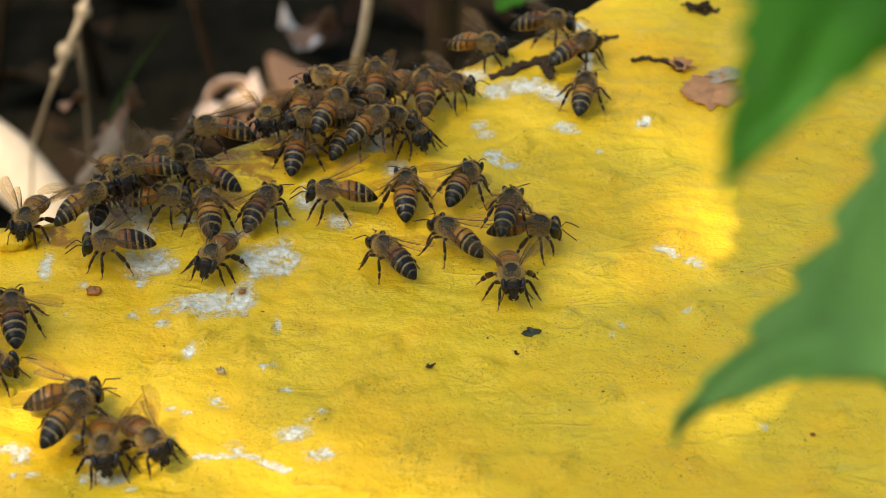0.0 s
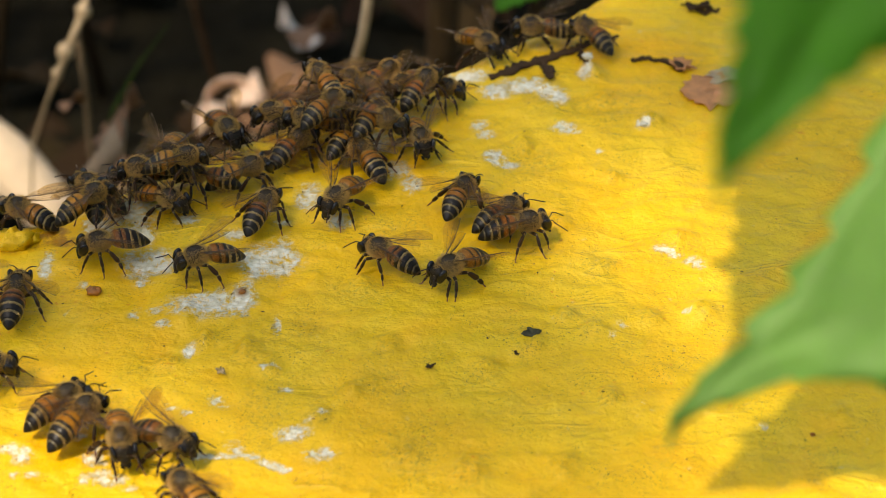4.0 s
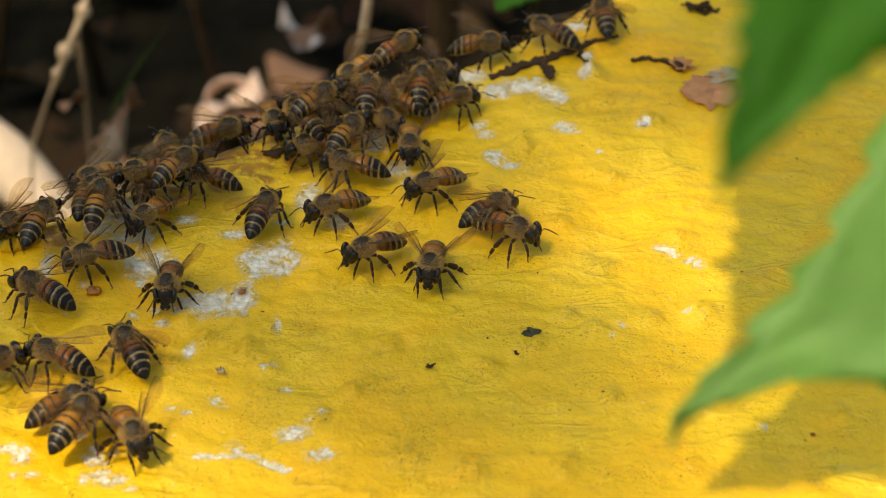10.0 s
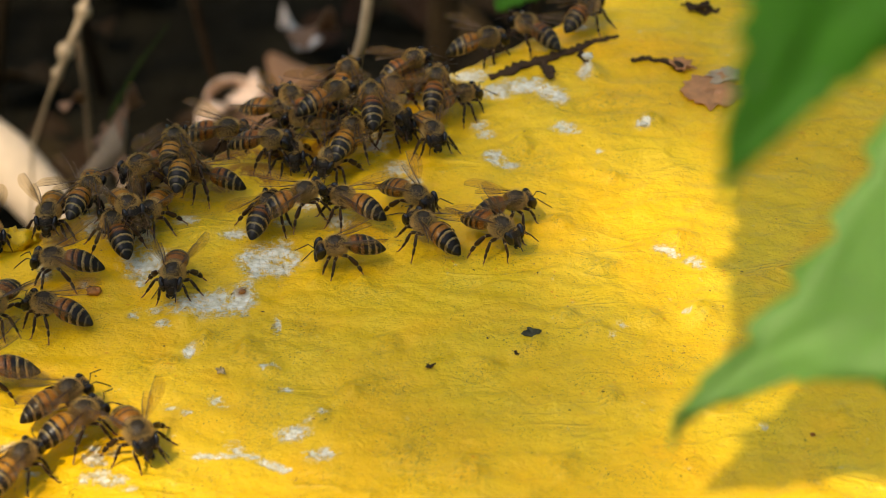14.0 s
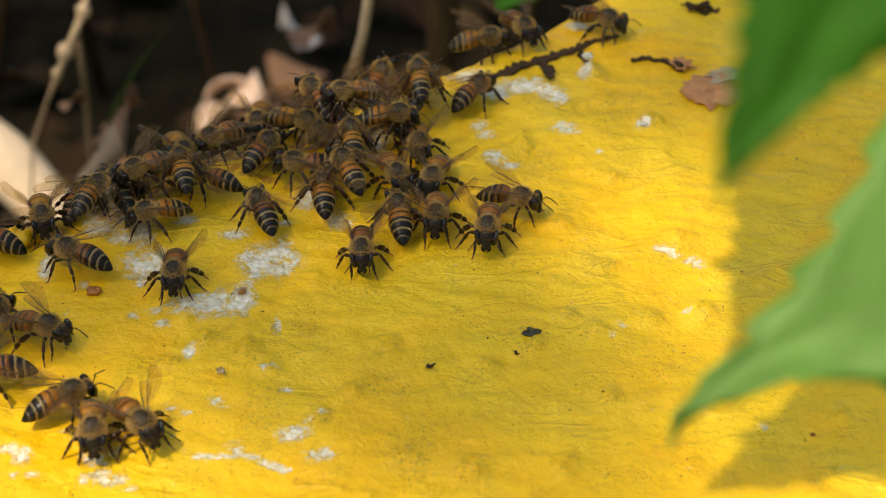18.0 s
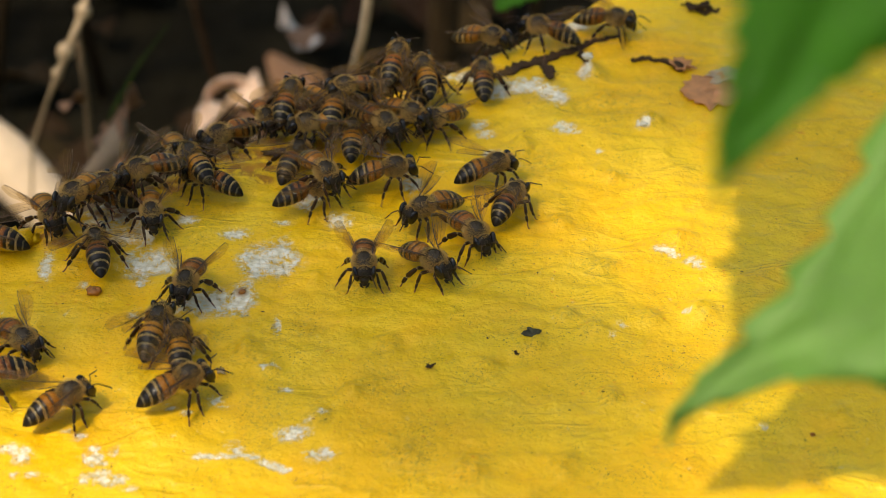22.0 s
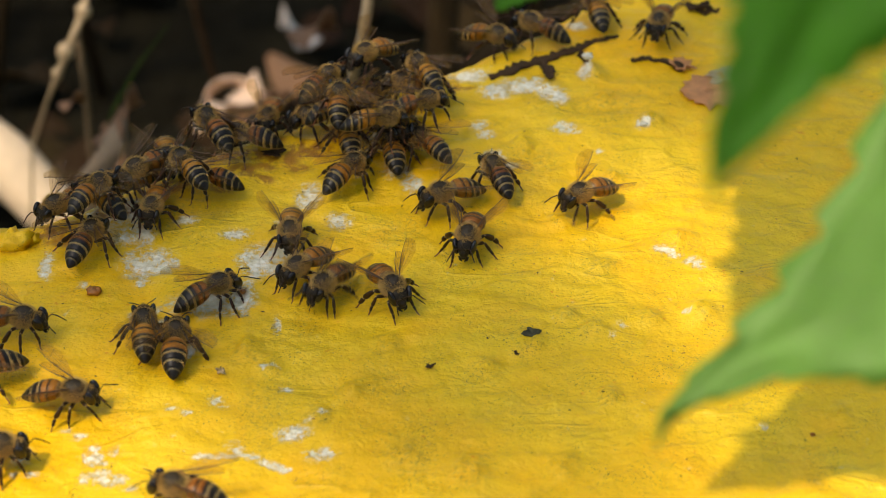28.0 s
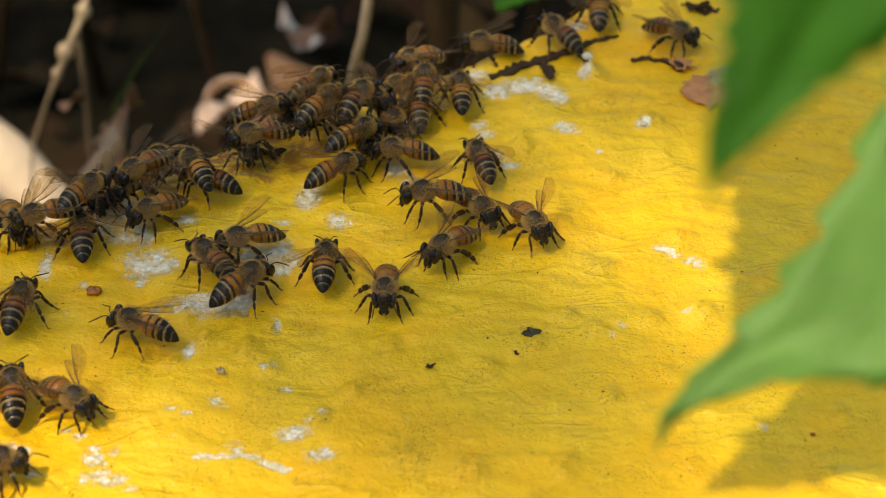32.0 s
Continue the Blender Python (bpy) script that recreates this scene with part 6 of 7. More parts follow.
    crawl(22, [(0, 4.3, 15.9, 67, 0.0), (1, 5.5, 13.1, 57, 0.0), (2, 5.0, 12.3, 58, 0.0), (3, 3.7, 11.6, 69, 0.0), (6, 3.7, 12.8, 64, 0.0), (7, 0.3, 10.9, 92, 0.0), (8, -1.3, 14.2, 164, 0.0), (9, -2.3, 12.9, 184, 0.0), (10, -3.0, 14.1, 211, 0.0), (11, -3.0, 12.6, 192, 0.0), (12, -3.2, 14.1, 212, 0.0), (13, -3.0, 12.9, 207, 0.0), (13.5, -3.9, 11.4, 264, 0.0), (14, -4.7, 9.8, 322, 0.0), (17, -1.7, 15.9, 299, 0.0), (18, -1.8, 15.7, 255, 0.0), (18.5, 3.2, 15.4, 310, 0.0), (19, 8.3, 15.1, 366, 0.0), (20, 6.8, 15.4, 406, 0.0), (21, 9.1, 22.2, 427, 0.0), (22, 9.6, 19.6, 386, 0.0), (23, 10.3, 28.4, 457, 0.0), (23.5, 8.5, 28.1, 514, 0.0), (24, 6.8, 27.8, 571, 0.0), (24.5, 10.3, 24.4, 644, 0.0), (25, 13.9, 21.0, 716, 0.0), (25.42, 3.8, 38.2, 716, 14.0), (25.84, -6.3, 55.5, 716, 2.0), (26.2, -9.0, 58.1, 716, -12.0), (26.3, -30.5, 42.8, 643, -12.0), (26.4, -52.0, 27.6, 570, -12.0), (26.73, -48.5, 26.1, 570, 2.0), (27.11, -35.6, 7.9, 570, 14.0), (27.5, -22.8, -10.3, 570, 0.0), (28, -24.2, -10.9, 587, 0.0), (29, -22.9, -9.3, 536, 0.0), (30, -22.5, -6.4, 514, 0.0), (31, -21.1, -6.9, 496, 0.0), (32, -19.7, -7.3, 449, 0.0)])
    crawl(23, [(0, -20.1, 10.9, 180, 0.0), (1, -19.5, 12.3, 147, 0.0), (2, -18.7, 12.6, 208, 0.0), (3, -18.5, 10.6, 222, 0.0), (6, -18.0, 8.2, 273, 0.0), (7, -17.0, 8.5, 237, 0.0), (8, -20.8, 6.5, 202, 0.0), (10, -20.2, 7.2, 209, 0.0), (11, -16.0, 8.6, 276, 0.0), (12, -15.9, 9.5, 254, 0.0), (13, -15.7, 9.3, 224, 0.0), (14, -17.3, 8.7, 150, 0.0), (17, -21.7, 12.6, 93, 0.0), (18, -21.2, 13.8, 96, 0.0), (19, -19.7, 15.1, 72, 0.0), (20, -17.6, 18.2, 68, 0.0), (21, -19.1, 15.5, 6, 1.4), (22, -20.6, 12.7, -56, 2.8), (23, -19.1, 14.5, -64, 0.0), (24, -18.3, 13.4, -88, 0.0), (24.5, -16.7, 16.6, -34, 0.0), (25, -15.2, 19.7, 20, 0.0), (25.5, -15.3, 20.4, 38, 0.0), (27.5, -15.9, 21.3, 66, 0.0), (28, -16.0, 19.7, 55, 0.0), (29, -16.1, 18.1, 36, 0.0), (31, -17.7, 19.4, 35, 0.0), (32, -17.5, 19.5, 36, 0.0)])
    crawl(24, [(0, -9.8, -4.7, 128, 0.0), (3, -9.7, -5.1, 141, 0.0), (6, -13.8, -5.5, 162, 0.0), (7, -11.9, -6.1, 176, 0.0), (8, -15.4, -5.6, 184, 0.0), (9, -13.6, -5.3, 205, 0.0), (10, -13.4, -5.1, 211, 0.0), (11, -13.8, -6.9, 204, 0.0), (12, -13.8, -6.4, 202, 0.0), (13, -14.8, -4.0, 205, 0.0), (14, -18.0, -5.2, 192, 0.0), (17, -13.7, -5.9, 272, 0.0), (19, -13.7, -5.8, 272, 0.0), (20, -12.7, -6.8, 326, 0.0), (21, -12.5, -6.0, 326, 0.0), (22, -13.1, -10.7, 272, 0.0), (23, -14.9, -9.3, 250, 0.0), (24, -15.0, -8.8, 243, 0.0), (25.5, -16.4, -7.7, 230, 0.0), (27.5, -12.8, -4.2, 272, 0.0), (28, -19.7, -15.8, 235, 0.0), (28.1, -19.6, -20.8, 240, 0.0), (28.3, -24.6, -25.8, 215, 0.0), (28.6, -32.7, -33.2, 190, 0.0), (28.8, -38.1, -41.0, 205, 0.0), (29, -46.5, -43.9, 175, 0.0), (29.3, -56.7, -38.0, 168, 0.0), (29.6, -63.8, -35.6, 172, 0.0), (30, -67.5, -35.9, 178, 0.0), (30.7, -92.0, -36.0, 180, 0.0), (32, -92.0, -36.0, 180, 0.0)])
    crawl(25, [(0, 0.7, -0.1, 136, 0.0), (1, -6.2, 2.6, 142, 0.0), (1.42, -17.1, 22.1, 142, 14.0), (1.84, -28.0, 41.5, 142, 2.0), (2.2, -31.0, 44.1, 142, -12.0), (3.1, -21.0, 50.6, 199, -12.0), (4, -11.0, 57.1, 255, -12.0), (4.9, -1.0, 63.6, 312, -12.0), (5.23, -0.2, 59.6, 312, 2.0), (6, 5.3, 52.1, 312, 0.0), (6.33, 3.5, 53.2, 254, 0.0), (6.67, 1.8, 54.4, 197, 0.0), (7, 0.1, 55.5, 139, 0.0), (7.5, -1.7, 55.4, 97, 1.6), (8, -3.6, 55.2, 55, 3.2), (9, -1.9, 56.2, 59, 4.0), (9.5, -1.1, 54.5, 17, 2.0), (10, -0.4, 52.8, -26, 0.0), (11, -3.0, 43.2, 28, 5.6), (12, -3.7, 43.0, 36, 5.6), (13, -3.5, 41.6, 26, 5.6), (14, -2.9, 51.4, 15, 0.0), (17, -2.9, 42.6, 92, 5.6), (18, -4.6, 43.6, 95, 5.6), (19, -3.3, 43.1, 96, 5.6), (20, -3.3, 46.8, 102, 6.3), (21, -1.8, 39.2, 118, 5.6), (22, -3.7, 44.5, 100, 5.6), (23, -1.8, 43.0, 93, 5.6), (24, -3.4, 45.6, 86, 5.6), (25, -2.9, 44.9, 79, 5.6), (25.5, -2.8, 55.3, 76, 0.0), (27.5, -2.4, 53.8, 110, 0.0), (28, -4.9, 45.3, 122, 5.6), (29, -4.6, 55.3, 112, 0.0), (30, -3.6, 56.2, 106, 0.5), (31, 1.9, 52.4, 99, 0.0), (32, 3.2, 46.8, 93, 0.0)])
    crawl(26, [(0, 11.5, 3.9, 78, 2.8), (1, 10.6, 2.2, 56, 2.8), (2, 10.8, 6.8, 49, 0.0), (3, 11.5, 6.5, 39, 0.0), (7, 10.6, 6.5, 39, 0.0), (8, 10.1, 7.3, 39, 0.0), (9, 9.7, 3.4, 41, 2.8), (10, 9.5, 7.6, 35, 0.0), (11, 9.9, 3.9, 21, 2.8), (12, 11.4, 3.8, 9, 2.8), (13, 12.3, 7.8, 9, 0.0), (14, 12.5, 7.9, 21, 0.0), (17, 13.5, 9.2, -21, 0.0), (19, 13.6, 9.6, -11, 0.0), (20, 10.1, 9.5, 39, 0.0), (21, 11.5, 10.7, 71, 0.0), (23, 12.5, 10.1, 59, 0.0), (24, 12.1, 8.6, 67, 0.0), (25, 11.5, 11.7, 83, 0.0), (25.5, 11.8, 15.8, 90, 0.0), (27.5, 8.7, 19.6, 110, 0.0), (28, 8.9, 18.7, 110, 0.0), (29, 8.7, 19.7, 99, 0.0), (30, 8.7, 21.7, 112, 0.0), (31, 6.7, 20.9, 112, 0.0), (32, 6.2, 23.2, 107, 0.0)])
    crawl(27, [(0, 16.3, 0.6, -6, 0.0), (1, 15.1, -1.7, -27, 0.0), (2, 15.1, -1.1, -23, 0.0), (3, 15.5, 1.5, 0, 0.0), (6, 12.0, -0.1, 21, 0.0), (7, 12.1, -2.9, 4, 0.0), (9, 12.3, -0.4, -16, 0.0), (10, 12.8, -0.4, -28, 0.0), (11, 10.8, 0.2, -34, 0.0), (12, 8.7, -0.8, -55, 0.0), (13, 9.6, -1.1, -34, 0.0), (14, 9.9, -0.8, -40, 0.0), (17, 8.7, -1.6, -86, 0.0), (18, 7.6, -0.8, -95, 0.0), (19, 5.9, -4.1, -126, 0.0), (19.5, 7.0, -3.6, -85, 0.0), (20, 8.1, -3.1, -44, 0.0), (21, 7.0, -2.9, -27, 0.0), (22, 5.6, -2.2, -60, 0.0), (23, 5.5, -3.2, -69, 0.0), (24, 4.8, -2.0, -86, 0.0), (25, 4.9, -3.7, -96, 0.0), (25.5, 5.2, -2.4, -82, 0.0), (27.5, 5.0, -2.0, -77, 0.0), (28, 4.2, -2.9, -102, 0.0), (29, 5.5, -1.3, -83, 0.0), (30, 4.1, -2.9, -98, 0.0), (31, 3.9, -4.6, -122, 0.0), (32, -0.1, -5.1, -134, 0.0)])
    crawl(28, [(0, 11.3, -13.8, -85, 0.0), (1, 11.5, -12.6, -90, 0.0), (2, 8.7, -11.0, -125, 0.0), (3, 4.0, -10.4, -157, 0.0), (6, -0.4, -11.1, -90, 0.0), (7, -0.4, -11.1, -90, 0.0), (8, 0.3, -10.5, -67, 0.0), (9, -0.8, -11.5, -90, 0.0), (10, -2.1, -10.3, -97, 0.0), (11, 0.6, -6.1, -35, 0.0), (12, -3.0, -9.3, -114, 0.0), (13, -3.5, -7.0, -153, 0.0), (14, -3.4, 1.2, -225, 0.0), (15.5, -2.2, 2.3, -160, 0.0), (17, -1.1, 3.4, -95, 0.0), (18, -1.2, 3.4, -93, 0.0), (19, -0.7, -2.5, -74, 0.0), (20, -7.5, 0.8, -54, 0.0), (21, -3.8, -9.1, -43, 0.0), (22, -1.4, -9.3, -48, 0.0), (23, -4.9, -11.4, -128, 0.0), (24, -7.0, -12.7, -122, 0.0), (25, -5.8, -14.6, -85, 0.0), (25.5, -7.1, -12.0, -69, 0.0), (27.5, -8.1, -17.2, -69, 0.0), (28, -8.2, -17.1, -63, 0.0), (29, -8.6, -18.9, -56, 0.0), (30, -9.4, -17.7, -54, 0.0), (31, -9.7, -18.1, -97, 0.0), (32, -9.5, -17.8, -92, 0.0)])
    crawl(29, [(0, 26.9, 47.3, 79, 0.0), (1, 38.1, 54.8, 50, 0.0), (2, 46.9, 65.7, 41, 0.0), (3, 55.8, 76.2, 48, 0.0), (4.2, 80.0, 92.0, 48, 0.0), (13.55, 80.0, 92.0, -23, 0.0), (22.9, 80.0, 92.0, -93, 0.0), (23.9, 48.1, 61.0, -40, 0.0), (24.1, 46.6, 51.7, -85, 0.0), (24.3, 41.5, 42.7, -95, 0.0), (24.5, 43.2, 35.4, -35, 0.0), (24.7, 47.6, 33.5, -5, 0.0), (24.9, 53.5, 29.1, -25, 0.0), (25.1, 56.9, 17.8, -90, 0.0), (25.3, 53.3, 9.9, -150, 0.0), (25.5, 43.9, 10.6, -165, 0.0), (25.92, 24.5, 38.1, -154, 14.0), (26.34, 6.8, 65.0, -154, 2.0), (26.7, 2.0, 65.7, -154, -12.0), (32, 2.0, 65.7, -154, -12.0)])
    crawl(30, [(0, 27.4, 62.3, 38, 0.0), (1, 28.0, 60.2, 55, 0.0), (2, 28.5, 62.3, 78, 0.0), (3, 28.8, 65.6, 106, 0.0), (6, 26.5, 73.6, 133, 0.0), (7, 30.3, 75.0, 54, 0.0), (8, 30.7, 73.9, 39, 0.0), (9, 30.0, 75.5, 54, 0.0), (10, 32.0, 76.1, 94, 0.0), (11, 31.7, 77.8, 90, 0.0), (12, 29.3, 78.9, 89, 0.0), (13, 29.9, 76.7, 58, 0.0), (14, 29.2, 76.7, 56, 0.0), (17, 29.7, 75.7, 25, 0.0), (18, 32.9, 72.3, -29, 0.0), (19, 34.0, 77.3, 10, 0.0), (20, 33.5, 72.0, -57, 0.0), (21, 33.2, 72.7, -53, 0.0), (22, 34.5, 72.3, -14, 0.0), (23, 34.5, 72.7, -19, 0.0), (24, 36.0, 74.2, 17, 0.0), (24.5, 35.2, 72.3, -20, 0.0), (24.8, 37.6, 68.7, -35, 0.0), (25, 39.8, 66.9, -41, 0.0), (25.5, 44.3, 64.1, -42, 0.0), (27.5, 42.1, 68.8, -84, 0.0), (28, 42.6, 69.5, -107, 0.0), (29, 44.3, 66.7, -74, 0.0), (30, 45.5, 67.4, -41, 0.0), (31, 44.5, 68.8, -81, 0.0), (32, 46.6, 67.0, -37, 0.0)])
    crawl(31, [(0, 9.0, 62.1, -20, 0.0), (1, 8.6, 61.4, -25, 0.0), (2, 9.3, 62.2, -19, 0.0), (3, 9.0, 62.5, -24, 0.0), (6, 8.3, 62.7, -87, 0.0), (7, 9.7, 62.6, -8, 0.0), (8, 10.0, 63.5, 0, 0.0), (9, 9.4, 62.4, 0, 0.0), (13, 9.4, 64.0, 11, 0.0), (14, 9.1, 64.7, 16, 0.0), (18, 9.5, 65.4, 6, 0.0), (19, 9.4, 65.1, 12, 0.0), (20, 9.7, 64.3, 6, 0.0), (21, 10.0, 65.7, 0, 0.0), (23, 9.3, 64.8, -36, 0.0), (23.5, 8.5, 63.3, 14, 1.8), (24, 7.8, 61.7, 63, 3.6), (25, 8.7, 65.0, 69, 1.8), (25.5, 8.8, 62.7, 43, 3.0), (27.5, 10.9, 66.3, -25, 0.0), (30, 10.4, 66.3, -25, 0.0), (31, 7.7, 62.9, -67, 0.0), (31.5, 7.4, 63.5, -124, 0.1), (32, 7.1, 64.1, -180, 0.3)])
    crawl(32, [(0, 22.4, 70.3, -8, 0.0), (0.5, 19.9, 70.0, 71, 0.0), (1, 17.5, 69.7, 151, 0.0), (2, 16.7, 68.4, 194, 0.0), (3, 16.8, 67.6, 200, 0.0), (6, 18.0, 70.0, 123, 0.0), (7, 15.4, 70.3, 132, 0.0), (8, 17.4, 71.7, 156, 0.0), (10, 19.4, 68.1, 147, 0.0), (11, 20.7, 64.8, 142, 1.4), (12, 20.7, 64.8, 142, 1.4), (13, 19.0, 67.9, 153, 0.0), (14, 16.4, 69.6, 136, 0.0), (17, 15.4, 69.5, 155, 0.0), (17.5, 15.8, 68.7, 227, 0.0), (18, 16.1, 68.0, 299, 0.0), (18.5, 16.2, 69.6, 226, 0.0), (19, 16.4, 71.2, 153, 0.0), (20, 16.7, 70.3, 148, 0.0), (21, 17.9, 68.3, 157, 0.0), (22, 18.6, 68.2, 160, 0.0), (23, 17.3, 68.2, 159, 0.0), (24, 17.5, 68.5, 167, 0.0), (25, 16.2, 71.5, 187, 0.0), (25.5, 16.7, 70.9, 174, 0.0), (27.5, 17.1, 69.4, 158, 0.0), (28, 17.2, 70.2, 152, 0.0), (29, 18.1, 68.8, 144, 0.0), (31, 16.9, 70.2, 150, 0.0), (32, 21.7, 68.2, 127, 0.0)])
    crawl(33, [(0, -69.7, -22.0, 102, 0.0), (1, -69.1, -19.6, 95, 0.0), (2, -68.7, -21.0, 95, 0.0), (3, -69.8, -17.7, 92, 0.0), (6, -69.9, -15.9, 86, 0.0), (7, -69.0, -20.4, 102, 0.0), (8, -68.6, -20.4, 98, 0.0), (9, -70.9, -18.9, 144, 0.0), (10, -67.7, -15.6, 149, 0.0), (11, -72.2, -17.9, 176, 0.0), (12, -70.2, -21.0, 228, 0.0), (13, -74.5, -19.6, 164, 0.0), (13.5, -73.7, -20.8, 209, 0.0), (14, -72.9, -21.9, 255, 0.0), (15, -72.7, -22.2, 315, 0.0), (16, -72.4, -22.5, 374, 0.0), (17, -72.2, -22.8, 434, 0.0), (18, -72.2, -22.8, 434, 0.0), (19, -71.5, -24.5, 423, 0.0), (20, -71.0, -26.2, 400, 0.0), (21.2, -96.0, -26.2, 400, 0.0), (23.9, -96.0, -48.8, 336, 0.0), (25, -66.9, -48.8, 336, 0.0), (25.5, -65.3, -54.8, 342, 0.0), (27.5, -65.7, -55.1, 349, 0.0), (28, -65.5, -56.6, 360, 0.0), (29, -65.1, -59.6, 354, 0.0), (32, -65.1, -59.6, 354, 0.0)])
    crawl(34, [(0, -56.2, -43.0, 12, 0.0), (1, -57.3, -44.9, 40, 0.0), (2, -57.9, -44.8, 53, 0.0), (6, -57.3, -43.5, 41, 0.0), (7, -57.9, -43.3, 49, 0.0), (8, -57.8, -43.1, 44, 0.0), (9, -58.0, -43.1, 57, 0.0), (10, -56.6, -44.4, 36, 0.0), (11, -57.8, -43.0, 48, 0.0), (12, -58.6, -42.2, 43, 0.0), (13, -57.5, -43.3, 40, 0.0), (17, -57.6, -42.5, 24, 0.0), (18, -57.0, -43.2, 33, 0.0), (19, -56.9, -43.4, 27, 0.0), (20, -57.0, -43.1, 35, 0.0), (21, -56.1, -42.1, 54, 0.0), (22, -57.2, -43.6, 39, 0.0), (23, -56.5, -44.3, 29, 0.0), (24, -56.0, -44.7, -3, 0.0), (25.5, -56.6, -44.0, -11, 0.0), (27.5, -57.0, -43.0, 12, 0.0), (28, -56.7, -43.1, -7, 0.0), (29, -56.5, -44.4, -21, 0.0), (30, -56.6, -44.2, -24, 0.0), (31, -56.5, -45.2, -46, 0.0), (32, -56.4, -44.8, -41, 0.0)])
    crawl(35, [(0, -55.0, -48.3, 58, 1.4), (1, -54.2, -48.9, 61, 1.4), (2, -54.1, -47.0, 60, 0.0), (6, -54.5, -48.3, 58, 0.0), (7, -54.3, -47.0, 58, 0.0), (9, -54.2, -48.0, 59, 0.0), (10, -54.2, -49.2, 63, 1.4), (12, -54.6, -46.6, 61, 0.0), (13, -52.1, -47.6, 61, 0.0), (14, -54.4, -48.8, 43, 0.0), (17, -50.8, -50.7, -4, 0.0), (18, -52.6, -52.5, -82, 0.0), (18.5, -50.7, -51.7, -27, 0.7), (19, -48.8, -50.9, 29, 1.4), (20, -50.5, -47.7, 71, 2.8), (21, -45.4, -44.9, 94, 2.8), (22, -45.8, -24.4, 80, 0.0), (23, -45.0, -13.7, 69, 0.0), (24.2, -65.0, 16.9, 69, 0.0), (24.23, -50.3, 26.8, 117, 14.0), (24.27, -35.5, 36.8, 117, 2.0), (24.3, -31.5, 41.3, 138, -6.0), (24.4, 2.0, 65.7, 206, -12.0), (24.6, 14.0, 78.0, 270, -12.0), (24.8, 26.0, 90.0, 313, -12.0), (25, 30.9, 78.6, 313, 0.0), (25.5, 30.4, 78.5, 309, 0.0), (26.5, 31.0, 78.7, 379, 0.0), (27.5, 31.6, 78.9, 449, 0.0), (28, 30.2, 78.3, 461, 0.0), (30, 30.9, 78.2, 463, 0.0), (31, 29.6, 78.8, 462, 0.0), (32, 31.4, 78.9, 447, 0.0)])
    crawl(36, [(0, -50.4, -56.3, -79, 0.0), (1, -48.3, -54.4, -73, 0.0), (2, -47.9, -55.7, -77, 0.0), (3, -48.0, -55.3, -78, 0.0), (6, -47.5, -53.2, -59, 0.0), (7, -45.4, -54.5, -48, 0.0), (8, -45.0, -54.3, -52, 0.0), (9, -45.7, -54.9, -52, 0.0), (10, -46.3, -53.2, -63, 0.0), (12, -46.2, -53.2, -63, 0.0), (13, -46.3, -53.8, -79, 0.0), (14, -45.6, -53.2, -60, 0.0), (17, -45.2, -50.7, -52, 0.0), (18, -45.3, -51.1, -52, 0.0), (19, -44.0, -47.0, -27, 0.0), (20, -44.1, -43.2, -9, 0.0), (21, -44.0, -46.5, 17, 0.0), (22, -39.2, -40.6, 30, 0.0), (23, -39.2, -37.6, 35, 0.0), (24, -40.1, -37.1, 6, 0.0), (25, -40.8, -36.0, 32, 0.0), (25.5, -40.5, -36.1, 22, 0.0), (27.5, -42.4, -30.2, 87, 0.0), (28, -42.6, -28.4, 92, 0.0), (29, -35.0, -26.2, 28, 0.0), (30, -32.6, -19.9, 62, 0.0), (31, -32.8, -14.6, 47, 0.0), (32, -31.6, -13.6, 44, 0.0)])
    crawl(37, [(0, -43.6, -54.6, -51, 0.0), (1, -40.1, -60.7, -55, 0.0), (2, -38.9, -58.6, -36, 0.0), (3, -41.6, -56.2, -59, 0.0), (4.5, -39.3, -53.2, -4, 0.0), (6, -37.0, -50.1, 51, 0.0), (7, -39.6, -46.4, 72, 0.0), (8, -45.1, -43.9, 117, 0.0), (9, -44.5, -38.5, 115, 0.0), (10, -50.4, -30.1, 117, 0.0), (11, -53.5, -16.3, 101, 0.0), (12, -52.2, -9.6, 85, 0.0), (13, -54.5, -6.9, 97, 0.0), (14, -56.4, 1.3, 113, 0.0), (17, -57.4, 13.7, 111, 0.0), (18, -57.7, 15.0, 112, 0.0), (19, -57.8, 15.0, 109, 0.0), (20, -54.5, 16.8, 144, 0.0), (21, -55.0, 17.1, 180, 0.0), (22, -55.9, 15.9, 238, 0.0), (23, -55.7, 15.4, 225, 0.0), (24, -55.3, 16.0, 234, 0.0), (25, -50.1, 18.7, 304, 0.0), (25.5, -50.1, 18.7, 304, 0.0), (26.34, -53.5, 21.8, 304, 2.0), (26.7, -54.0, 25.9, 304, -12.0), (32, -54.0, 25.9, 304, -12.0)])
